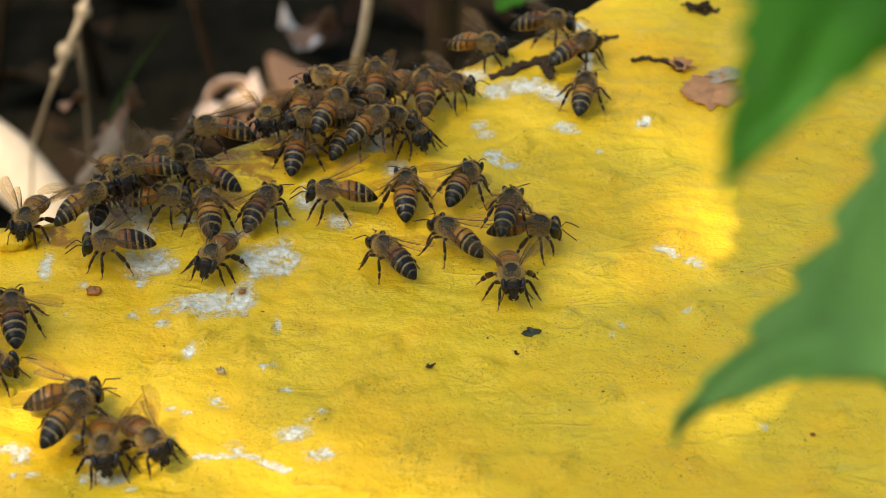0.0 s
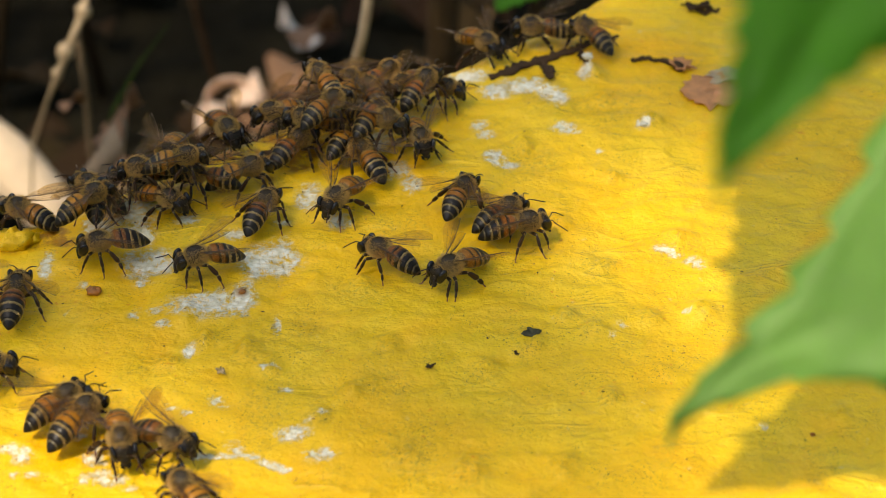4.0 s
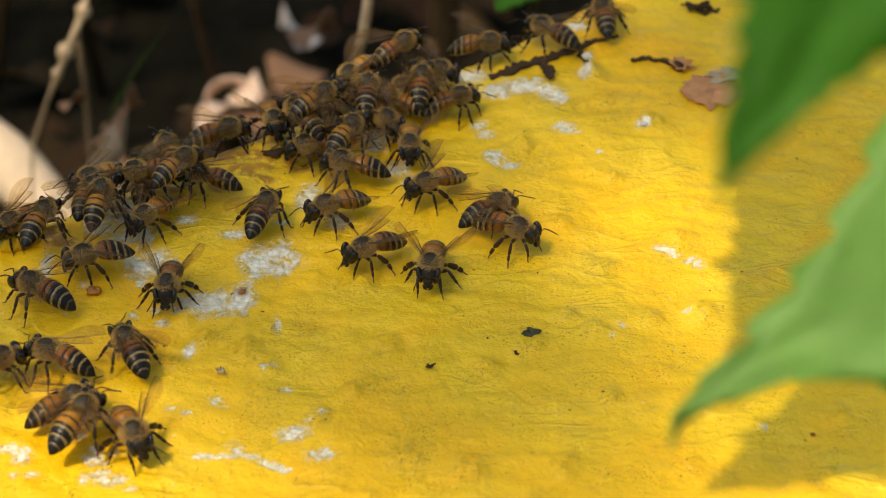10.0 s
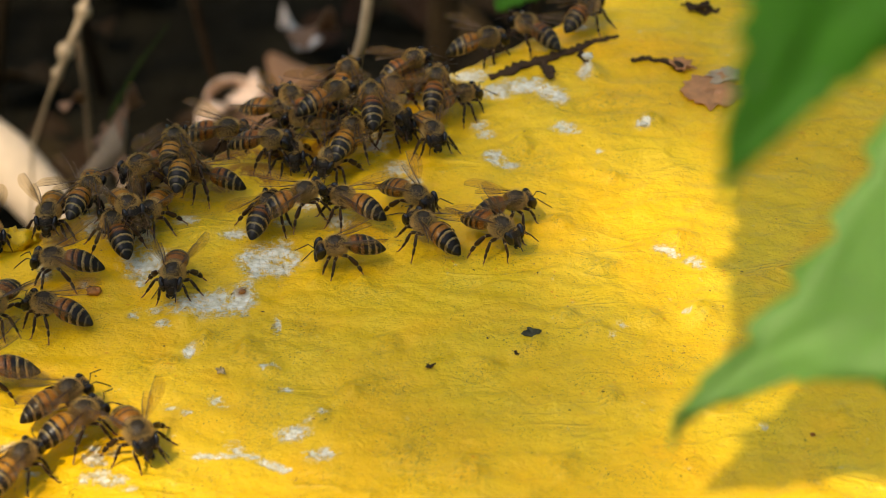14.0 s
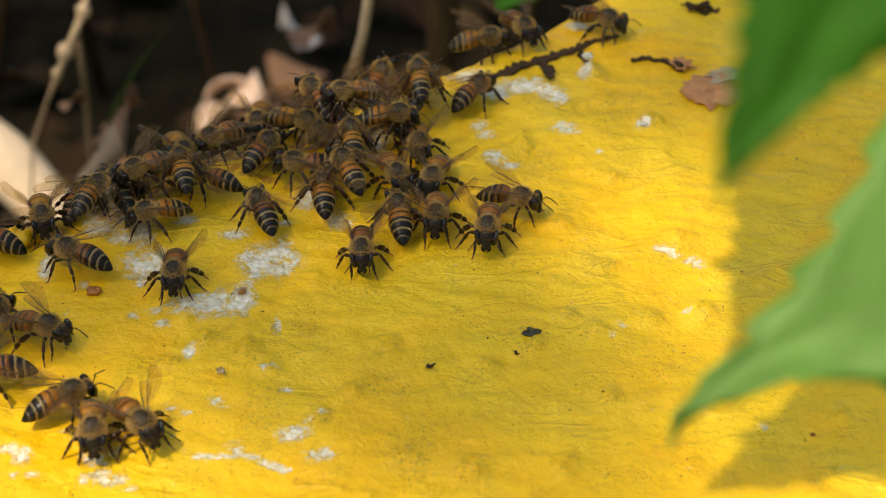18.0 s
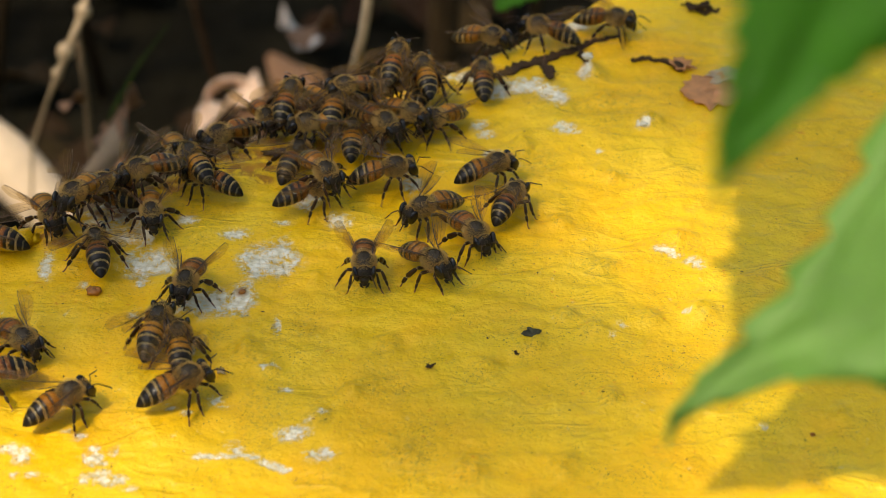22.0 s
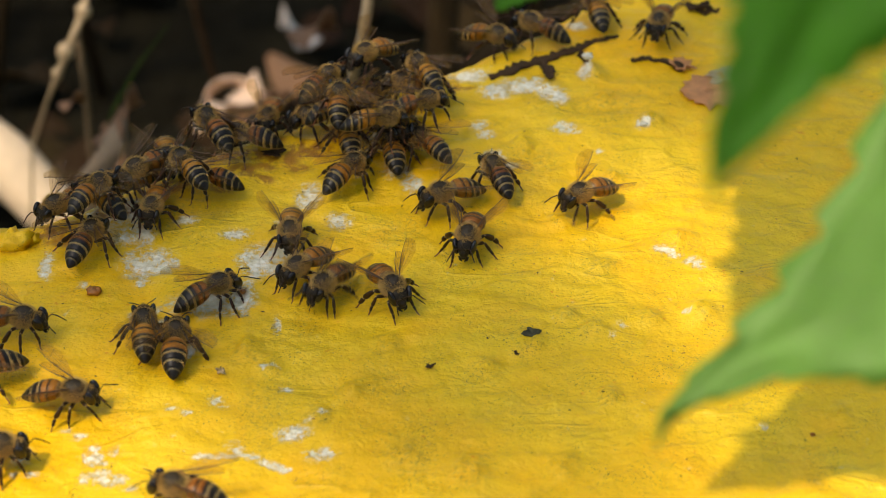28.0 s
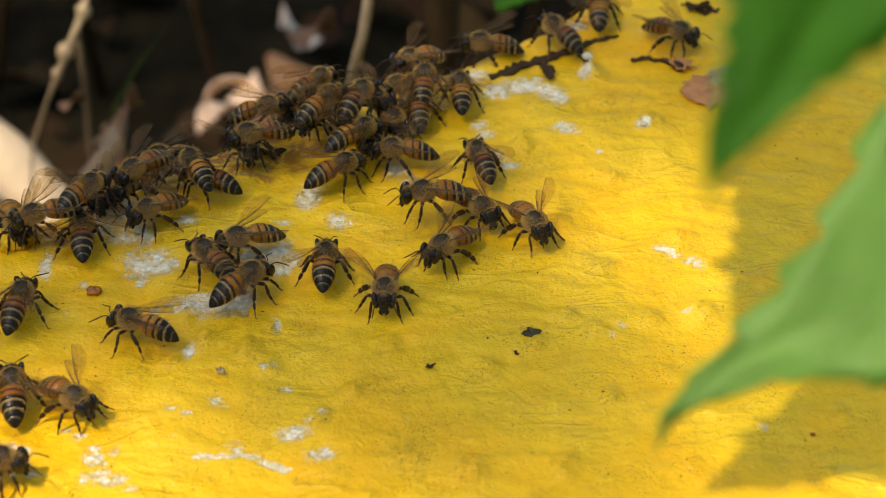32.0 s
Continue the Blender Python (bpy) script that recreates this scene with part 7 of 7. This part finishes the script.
    crawl(38, [(0, -70.4, -36.4, -10, 0.0), (1, -70.3, -37.8, -11, 0.0), (2, -70.4, -36.7, 0, 0.0), (6, -70.4, -36.7, 0, 0.0), (8, -70.4, -36.7, 0, 0.0), (8.33, -70.8, -36.3, 55, 0.0), (8.67, -71.3, -36.0, 110, 0.0), (9, -71.7, -35.7, 164, 0.0), (9.5, -70.5, -35.6, 95, 0.0), (10, -69.3, -35.6, 26, 0.0), (12, -71.0, -37.6, -23, 0.0), (12.5, -71.3, -38.3, -94, 0.0), (13, -71.6, -39.0, -165, 0.0), (14, -72.0, -37.8, -170, 0.0), (18, -72.3, -37.8, -169, 0.0), (21, -72.1, -38.5, -169, 0.0), (22, -72.0, -39.0, -158, 0.0), (24, -72.4, -38.5, -168, 0.0), (25, -72.2, -41.0, -192, 0.0), (25.5, -72.0, -40.6, -169, 0.0), (27.5, -72.0, -39.0, -158, 0.0), (28, -73.2, -37.9, -150, 0.0), (29, -73.1, -38.0, -166, 0.0), (30, -72.5, -33.9, -180, 0.0), (31.2, -96.0, -33.9, -180, 0.0), (32, -96.0, -33.9, -180, 0.0)])
    crawl(39, [(0, -38.4, -76.0, 149, 0.0), (1, -38.4, -54.0, 149, 0.0), (2, -45.2, -48.5, 139, 0.0), (2.3, -47.7, -47.5, 140, 2.8), (2.6, -52.8, -42.2, 135, 1.4), (2.8, -59.9, -32.1, 145, 0.0), (3, -60.4, -26.1, 100, 0.0), (3.3, -61.0, -21.7, 105, 0.0), (3.5, -61.9, -20.8, 130, 0.0), (4.5, -96.0, -12.0, 165, 0.0), (7.9, -96.0, -34.5, 123, 0.0), (9, -55.4, -34.5, 123, 0.0), (10, -62.4, -33.5, 155, 0.0), (11, -67.4, -28.1, 105, 0.0), (12, -62.7, -21.4, 65, 0.0), (13, -63.9, -20.4, 120, 0.0), (14, -64.9, -20.6, 160, 0.0), (15.5, -64.3, -24.2, 222, 0.0), (17, -63.8, -27.9, 285, 0.0), (18, -63.1, -27.0, 334, 0.0), (19, -62.3, -28.2, 331, 0.0), (20, -60.0, -32.5, 333, 0.0), (21, -65.9, -29.9, 323, 0.0), (22, -66.6, -30.3, 312, 0.0), (23, -68.5, -30.4, 287, 0.0), (24, -68.0, -30.7, 291, 0.0), (25, -66.1, -27.2, 339, 0.0), (28, -67.4, -24.8, 351, 0.0), (29, -67.9, -22.5, 371, 0.0), (30, -68.0, -21.9, 376, 0.0), (31, -68.2, -18.1, 397, 0.0), (32, -68.9, -18.1, 442, 0.0)])
    crawl(40, [(0, -37.2, -76.0, 124, 0.0), (1.9, -37.2, -76.0, 124, 0.0), (3, -37.2, -65.5, 124, 0.0), (6, -40.6, -62.2, 134, 0.0), (7, -38.2, -57.8, 94, 0.0), (8, -37.4, -53.7, 86, 0.0), (9.2, -37.4, -76.0, 86, 0.0), (19.9, -96.0, -33.8, 26, 0.0), (21, -39.7, -33.8, 26, 0.0), (22, -42.2, -28.5, 98, 0.0), (23, -47.5, -30.5, 176, 0.0), (24, -51.2, -30.7, 173, 0.0), (25.5, -49.3, -30.3, 163, 0.0), (27.5, -48.2, -27.0, 93, 0.0), (28, -48.1, -25.2, 97, 0.0), (29, -49.3, -24.5, 134, 0.0), (30, -49.0, -24.1, 153, 0.0), (31, -49.2, -26.1, 166, 0.0), (32, -50.4, -25.1, 160, 0.0)])
    crawl(41, [(0, -41.0, 36.9, -17, -12.0), (9.9, -41.0, 36.9, -17, -12.0), (10.23, -39.9, 33.3, -17, 2.0), (11, -32.2, 24.2, -17, 0.0), (12, -34.0, 25.5, -7, 0.0), (13, -34.1, 24.5, -37, 1.4), (14, -30.4, 23.9, -9, 2.8), (17, -31.3, 29.5, 70, 0.0), (18, -31.6, 27.5, 62, 0.0), (19, -31.6, 26.7, 69, 0.0), (20, -33.1, 33.1, 94, 0.0), (21, -34.1, 34.5, 60, 0.0), (21.5, -33.3, 34.8, -4, 0.0), (22, -32.4, 35.0, -67, 0.0), (23, -34.8, 34.8, -86, 0.0), (24, -34.2, 36.6, -100, 0.1), (24.5, -31.4, 37.9, -33, 1.6), (25, -28.6, 39.2, 33, 3.0), (25.5, -28.4, 39.2, 54, 3.4), (26.5, -30.7, 37.5, -13, 1.7), (27.5, -33.0, 35.8, -79, 0.0), (28, -32.3, 35.8, -100, 0.0), (29, -31.0, 37.4, -104, 0.0), (30, -31.6, 35.5, -92, 2.6), (31, -24.0, 35.6, -122, 0.0), (32, -25.3, 37.8, -159, 0.0)])
    crawl(42, [(0, -33.0, 42.9, 138, -12.0), (9.9, -33.0, 42.9, 138, -12.0), (10.23, -33.1, 38.3, 138, 2.0), (11, -34.1, 34.9, 138, 5.2), (12, -33.7, 35.4, 138, 4.6), (12.84, -33.1, 38.3, 138, 2.0), (13.2, -33.0, 42.9, 138, -12.0), (14.1, -30.0, 44.8, 193, -12.0), (15, -27.0, 46.6, 248, -12.0), (15.9, -24.0, 48.5, 302, -12.0), (16.23, -22.1, 45.2, 302, 2.0), (16.61, -15.3, 33.3, 302, 14.0), (17, -8.5, 21.4, 302, 0.0), (18, -8.1, 16.2, 291, 0.0), (19, -2.2, 9.9, 279, 0.0), (20, -1.3, 3.1, 227, 0.0), (21, -2.2, 3.6, 243, 0.0), (22, -3.6, 6.1, 215, 0.0), (23, -1.6, 6.5, 216, 0.0), (24, -3.1, 5.6, 206, 0.0), (25, -2.0, 5.5, 220, 0.0), (25.5, -2.2, 5.7, 213, 0.0), (27.5, -1.2, 10.5, 213, 0.0), (28, -0.4, 10.3, 206, 0.0), (28.33, -0.4, 10.4, 149, 0.0), (28.67, -0.4, 10.5, 93, 0.0), (29, -0.4, 10.7, 37, 0.0), (30, -0.5, 12.6, 31, 0.0), (31, -1.2, 9.0, 14, 1.4), (31.33, -2.0, 8.3, 72, 1.9), (31.67, -2.7, 7.6, 131, 2.3), (32, -3.5, 6.9, 189, 2.8)])
    crawl(43, [(0, -13.0, 55.3, 119, -12.0), (9.9, -13.0, 55.3, 119, -12.0), (10.23, -13.4, 50.5, 119, 2.0), (11, -16.3, 46.4, 119, 7.0), (12, -15.4, 46.7, 85, 7.0), (13, -16.1, 46.1, 100, 7.0), (14, -17.7, 45.2, 75, 5.1), (17, -18.2, 41.6, 129, 3.6), (18, -19.1, 34.6, 206, 5.6), (19, -18.8, 36.5, 153, 6.6), (19.5, -17.0, 37.7, 99, 6.2), (20, -15.3, 38.9, 45, 5.8), (21, -11.3, 38.3, 66, 5.6), (22, -10.9, 42.7, 50, 4.2), (23, -15.5, 48.0, 69, 0.9), (24, -15.3, 38.3, 45, 5.6), (25, -15.2, 47.9, 45, 0.0), (25.17, -14.6, 42.8, -11, 1.9), (25.33, -14.1, 37.7, -67, 3.7), (25.5, -13.5, 32.6, -122, 5.6), (27.5, -15.5, 38.0, -61, 2.8), (28.25, -21.4, 34.4, -120, 4.2), (29, -27.3, 30.7, -180, 5.6), (30, -26.0, 35.9, -222, 2.8), (31, -32.5, 36.9, -247, 2.5), (31.5, -32.0, 36.3, -299, 2.5), (32, -31.5, 35.6, -350, 2.5)])
    crawl(44, [(0, 13.0, 74.5, -168, -12.0), (9.9, 13.0, 74.5, -168, -12.0), (10.23, 13.2, 70.2, -168, 2.0), (11, 14.8, 69.0, -168, 0.0), (12, 14.3, 70.0, -164, 0.0), (12.84, 13.2, 70.1, -164, 2.0), (13.2, 13.0, 74.5, -164, -12.0), (19.9, -20.0, 51.0, -162, -12.0), (20.23, -19.9, 46.6, -162, 2.0), (21, -18.8, 45.9, -162, 0.0), (22, -18.2, 36.8, -162, 5.6), (23, -23.2, 37.8, -216, 5.4), (24, -28.1, 38.7, -270, 5.2), (25, -24.8, 37.0, -306, 5.4), (25.5, -24.5, 39.5, -305, 4.1), (27.5, -22.7, 42.0, -306, 5.3), (28, -21.1, 43.0, -309, 5.3), (30, -21.7, 42.6, -327, 5.5), (31, -22.9, 41.6, -308, 6.1), (32, -22.6, 42.1, -319, 5.3)])
    crawl(45, [(0, -10.0, 57.4, 26, -12.0), (23.9, -10.0, 57.4, 26, -12.0), (24.23, -10.0, 52.9, 26, 2.0), (25, -10.0, 49.0, 26, 2.9), (25.5, -10.0, 51.4, 26, 1.5), (27.5, -9.7, 49.7, 98, 6.7), (27.75, -12.3, 48.2, 161, 6.9), (28, -14.8, 46.7, 225, 7.0), (29, -14.7, 44.1, 201, 7.8), (29.5, -13.2, 46.2, 125, 7.4), (30, -11.8, 48.2, 49, 7.0), (31, -7.7, 51.1, 61, 6.7), (31.5, -7.2, 52.2, 139, 4.7), (32, -6.7, 53.3, 216, 2.6)])
    crawl(46, [(0, -96.0, -8.3, -151, 0.0), (27.9, -96.0, -8.3, -151, 0.0), (29, -78.0, -8.3, -151, 0.0), (30, -77.8, -8.2, -162, 0.0), (31, -75.5, -3.2, -114, 0.0), (32, -73.1, 1.8, -66, 0.0)])
    crawl(47, [(0, -19.2, 32.6, 64, 5.6), (2, -19.4, 34.4, 43, 4.2), (3, -20.0, 32.1, 50, 5.6), (6, -18.9, 35.0, 48, 5.6), (8, -21.3, 42.5, 51, 0.0), (10, -21.4, 34.6, 42, 5.6), (12, -19.0, 37.2, 27, 2.8), (14, -19.2, 34.9, 32, 5.6), (17, -21.7, 44.4, 48, 0.0), (19, -21.1, 39.2, 69, 2.8), (21, -19.2, 38.9, 90, 2.8), (23, -19.8, 33.0, 77, 5.6), (25, -18.9, 37.5, 97, 2.8), (28, -18.9, 34.4, 91, 5.6), (30, -21.0, 34.9, 72, 5.6), (32, -20.5, 33.3, 50, 5.6)])
    crawl(48, [(0, -14.5, 40.8, 78, 2.8), (2, -14.0, 38.5, 77, 4.2), (3, -13.7, 46.3, 98, 0.0), (6, -15.2, 34.7, 113, 5.6), (8, -15.6, 43.6, 107, 0.0), (10, -13.9, 41.9, 87, 2.8), (12, -14.7, 34.0, 74, 5.6), (14, -13.1, 34.1, 94, 5.6), (17, -14.7, 45.2, 95, 0.0), (19, -13.5, 46.1, 106, 0.0), (21, -13.1, 38.8, 85, 2.8), (23, -13.0, 46.1, 78, 0.0), (25, -13.7, 38.6, 71, 2.8), (28, -13.0, 44.5, 63, 0.0), (30, -14.8, 45.8, 44, 0.0), (32, -14.8, 34.9, 66, 5.6)])
    crawl(49, [(0, -9.8, 45.9, -120, 0.0), (2, -8.7, 48.7, -116, 0.0), (3, -7.4, 43.3, -120, 2.8), (6, -9.6, 41.6, -140, 2.8), (8, -8.4, 46.5, -156, 0.0), (10, -7.7, 46.1, -151, 0.0), (12, -7.6, 49.2, -154, 0.0), (14, -9.5, 46.4, -163, 0.0), (17, -8.6, 45.9, -147, 0.0), (19, -7.0, 47.9, -148, 0.0), (21, -7.8, 47.8, -157, 0.0), (23, -8.6, 44.4, -162, 2.8), (25, -7.0, 46.0, -157, 0.0), (28, -8.3, 43.7, -175, 2.8), (30, -9.0, 44.4, -159, 1.4), (32, -8.8, 46.7, -147, 0.0)])
    crawl(50, [(0, -16.5, 32.0, 64, 0.0), (2, -16.4, 33.6, 63, 0.0), (3, -16.2, 32.2, 54, 0.0), (6, -15.5, 28.0, 58, 2.8), (8, -18.2, 28.3, 47, 2.8), (10, -16.3, 28.6, 61, 2.8), (12, -16.3, 27.5, 54, 2.8), (14, -16.3, 27.7, 69, 2.8), (17, -17.2, 27.3, 85, 2.8), (19, -16.2, 26.9, 105, 2.8), (21, -16.7, 28.4, 90, 2.8), (23, -16.0, 31.4, 89, 0.0), (25, -16.4, 32.1, 99, 0.0), (28, -17.9, 31.9, 103, 0.0), (30, -16.5, 33.1, 108, 0.0), (32, -16.2, 32.4, 118, 0.0)])
    crawl(51, [(0, -25.5, 30.6, -163, 2.8), (2, -25.5, 31.9, -158, 1.4), (3, -25.9, 30.5, -170, 2.8), (6, -26.1, 33.9, -178, 1.4), (8, -25.7, 33.7, -198, 1.4), (10, -25.0, 35.2, -193, 0.0), (12, -24.3, 31.3, -176, 2.8), (14, -26.3, 35.1, -185, 0.0), (17, -25.2, 36.1, -171, 0.0), (19, -25.3, 36.4, -166, 0.0), (21, -26.0, 34.6, -173, 0.0), (23, -23.9, 24.5, -159, 5.6), (25, -25.1, 33.7, -153, 0.0), (28, -25.3, 36.0, -148, 0.0), (30, -24.6, 33.2, -128, 0.0), (32, -24.3, 30.9, -110, 2.8)])
    crawl(52, [(0, -53.3, 10.3, -175, 5.6), (2, -53.9, 14.3, -157, 2.8), (3, -53.4, 14.9, -169, 2.8), (6, -52.7, 9.1, -175, 5.6), (8, -51.6, 13.4, -170, 2.8), (10, -53.5, 13.2, -171, 2.8), (12, -53.3, 15.3, -149, 2.8), (14, -53.1, 15.4, -150, 2.8), (17, -53.6, 12.2, -153, 4.2), (19, -53.5, 13.8, -138, 2.8), (21, -53.6, 10.4, -148, 5.6), (23, -51.7, 13.8, -160, 2.8), (25, -53.0, 11.5, -138, 5.7), (28, -53.5, 14.4, -139, 2.8), (30, -52.6, 14.4, -129, 2.8), (32, -54.0, 13.9, -137, 2.8)])
    crawl(53, [(0, -46.5, 22.3, 13, 0.0), (2, -44.8, 13.6, 24, 5.6), (3, -44.6, 14.7, 13, 5.6), (6, -44.7, 11.9, 30, 5.6), (8, -44.7, 14.8, 43, 5.6), (10, -44.9, 13.0, 52, 5.6), (12, -45.0, 17.5, 70, 2.8), (14, -45.4, 15.7, 85, 4.2), (17, -46.2, 18.1, 100, 2.8), (19, -45.8, 12.1, 108, 5.6), (21, -45.6, 18.1, 121, 2.8), (23, -44.3, 18.6, 120, 2.8), (25, -45.2, 17.4, 112, 2.8), (28, -45.6, 12.9, 126, 5.6), (30, -46.0, 14.1, 140, 5.6), (32, -44.5, 16.9, 119, 2.8)])
    crawl(54, [(0, -59.4, 11.1, 89, 0.0), (2, -62.0, 11.6, 77, 0.0), (3, -59.1, 5.1, 86, 4.2), (6, -62.0, 13.3, 104, 0.0), (8, -61.0, 8.2, 101, 2.8), (10, -61.0, 8.2, 81, 2.8), (12, -60.4, 4.8, 62, 5.6), (14, -61.3, 8.3, 72, 2.8), (17, -59.2, 9.7, 69, 2.8), (19, -59.7, 4.2, 69, 5.6), (21, -59.0, 9.0, 49, 2.8), (23, -59.3, 7.6, 55, 4.2), (25, -59.9, 7.3, 58, 2.8), (28, -59.0, 5.2, 60, 5.6), (30, -59.8, 3.7, 61, 5.6), (32, -60.4, 5.3, 55, 5.6)])
    crawl(55, [(0, -3.5, 44.4, 92, 2.8), (2, -3.8, 44.5, 74, 2.8), (3, -3.6, 42.5, 63, 4.2), (6, -1.4, 45.2, 55, 2.8), (8, -1.7, 46.9, 65, 2.8), (10, -3.9, 46.4, 85, 2.8), (12, -2.0, 46.2, 68, 2.8), (14, -1.1, 44.6, 82, 2.8), (17, -3.6, 44.7, 75, 2.8), (19, -3.3, 45.8, 80, 2.8), (21, -3.0, 45.6, 64, 2.8), (23, -1.6, 49.2, 78, 0.0), (25, -2.7, 43.9, 79, 2.8), (28, -2.3, 49.5, 89, 0.0), (30, -2.8, 44.3, 69, 4.2), (32, -3.4, 46.8, 86, 2.8)])
    crawl(56, [(0, -8.9, 30.2, -8, 2.8), (2, -8.5, 28.1, -11, 2.8), (3, -9.7, 29.9, -26, 2.8), (6, -10.5, 24.5, -32, 5.6), (8, -8.5, 29.7, -42, 2.8), (10, -10.4, 34.0, -52, 0.0), (12, -10.5, 32.9, -72, 0.0), (14, -8.5, 33.3, -53, 0.0), (17, -9.2, 32.3, -54, 0.0), (19, -8.4, 29.8, -47, 2.8), (21, -10.1, 23.5, -37, 5.6), (23, -10.7, 33.9, -58, 0.0), (25, -10.6, 34.3, -62, 0.0), (28, -8.3, 29.0, -70, 2.8), (30, -9.9, 33.6, -60, 0.0), (32, -9.1, 34.0, -71, 0.0)])
    crawl(59, [(0, -19.0, 51.6, 313, -12.0), (29.9, -19.0, 51.6, 313, -12.0), (30.23, -16.0, 48.9, 313, 2.0), (30.61, -5.2, 29.0, 313, 14.0), (31, 5.7, 9.1, 313, 0.0), (32, 6.8, 5.8, 303, 0.0)])
    stir(leafy_bough, Matrix(), [(0, 0, 0, 0), (0.2, 0, 0, 0), (0.35, 60, -50, 20), (0.55, 400, -260, 60), (0.9, 450, -300, 70), (32, 450, -300, 70)])
    stir(leaf_high, HIGH_POSE, [(0, 0.00, 0.00, 0.00), (1, -0.35, 0.00, 0.00), (3, -0.44, 0.00, 0.09), (6, -0.62, 0.00, 0.00), (13, 0.00, 0.00, 0.00), (19, -0.35, 0.00, 0.00), (23, -0.62, 0.00, 0.00), (25.5, -0.88, 0.00, 0.00), (28, -0.97, 0.00, 0.00), (29.85, -1.14, 0, 0), (30, 0.96, -1.0, -1.5), (30.15, -1.14, 0, 0), (32, -1.23, 0.00, 0.00)])
    stir(leaf_low, LOW_POSE, [(0, 0.00, 0.00, 0.00), (1, -0.29, 0.00, 0.07), (6, -0.43, 0.00, 0.00), (13, -0.14, 0.00, 0.00), (19, -0.29, 0.00, 0.00), (23, -0.72, 0.00, 0.07), (25.5, -1.01, 0.00, 0.14), (28, -1.44, 0.00, 0.29), (32, -1.37, 0.00, 0.14)])
    fly(57, [(0, -125, -20, 0.5, 0), (5.5, -125, -20, 0.5, 24), (5.8, -83, -1, 10, 1), (5.9, -63, -18, 12, -42), (6.0, -51, -30, 12, -110), (6.1, -73, -47, 16, -185), (6.2, -80, -21, 18, -260), (6.3, -65, 9, 12, -282), (6.4, -66, 42, 14, -288), (6.5, -59, 26, 14, -363), (6.6, -47, 8, 12, -391), (6.7, 1, -9, 12, -409), (6.8, -7, -36, 14, -484), (6.9, -28, -28, 12, -559), (7.0, -42, 9, 12, -589), (7.1, -74, 25, 12, -542), (7.2, -85, 11, 12, -467), (7.3, -71, 5, 10, -447), (7.4, -84, -5, 10, -494), (7.8, -125, -50, 0.5, -492), (10.6, -125, -50, 0.5, -436), (10.85, -110, -110, 40, -399), (11.1, 0, -150, 60, -354), (11.3, 95, -90, 60, -283), (11.5, 34, -6, 14, -270), (11.75, 95, 30, 20, -343), (12.2, 120, 20, 0.5, -382), (32, 120, 20, 0.5, -382)])
    fly(58, [(0, -130, -5, 0.5, 0), (22.4, -130, -5, 0.5, 7), (22.8, -85, 1, 12, 1), (23.0, -62, -4, 10, -74), (23.2, -83, -6, 14, -149), (23.8, -130, -15, 0.5, -169), (26.6, -130, -15, 0.5, -94), (26.8, -115, -110, 40, -40), (27.05, 30, -150, 60, 13), (27.3, 95, -60, 50, 88), (27.5, 37, 19, 12, 92), (27.8, 90, 70, 20, 42), (28.3, 115, 90, 0.5, 39), (28.5, 115, 60, 14.0, 39), (28.8, 39, -12, 14.0, 99), (29.1, 114, -22, 30.0, 139), (29.7, 119, -52, 70.0, 189), (29.85, 54, -17, 65.0, 229), (30, 9, -7, 65.0, 239), (30.15, -51, -37, 89.0, 249), (30.6, -135, -60, 60.0, 249), (31, -140, -60, 0.5, 269), (32, -140, -60, 0.5, 269)])


motions()
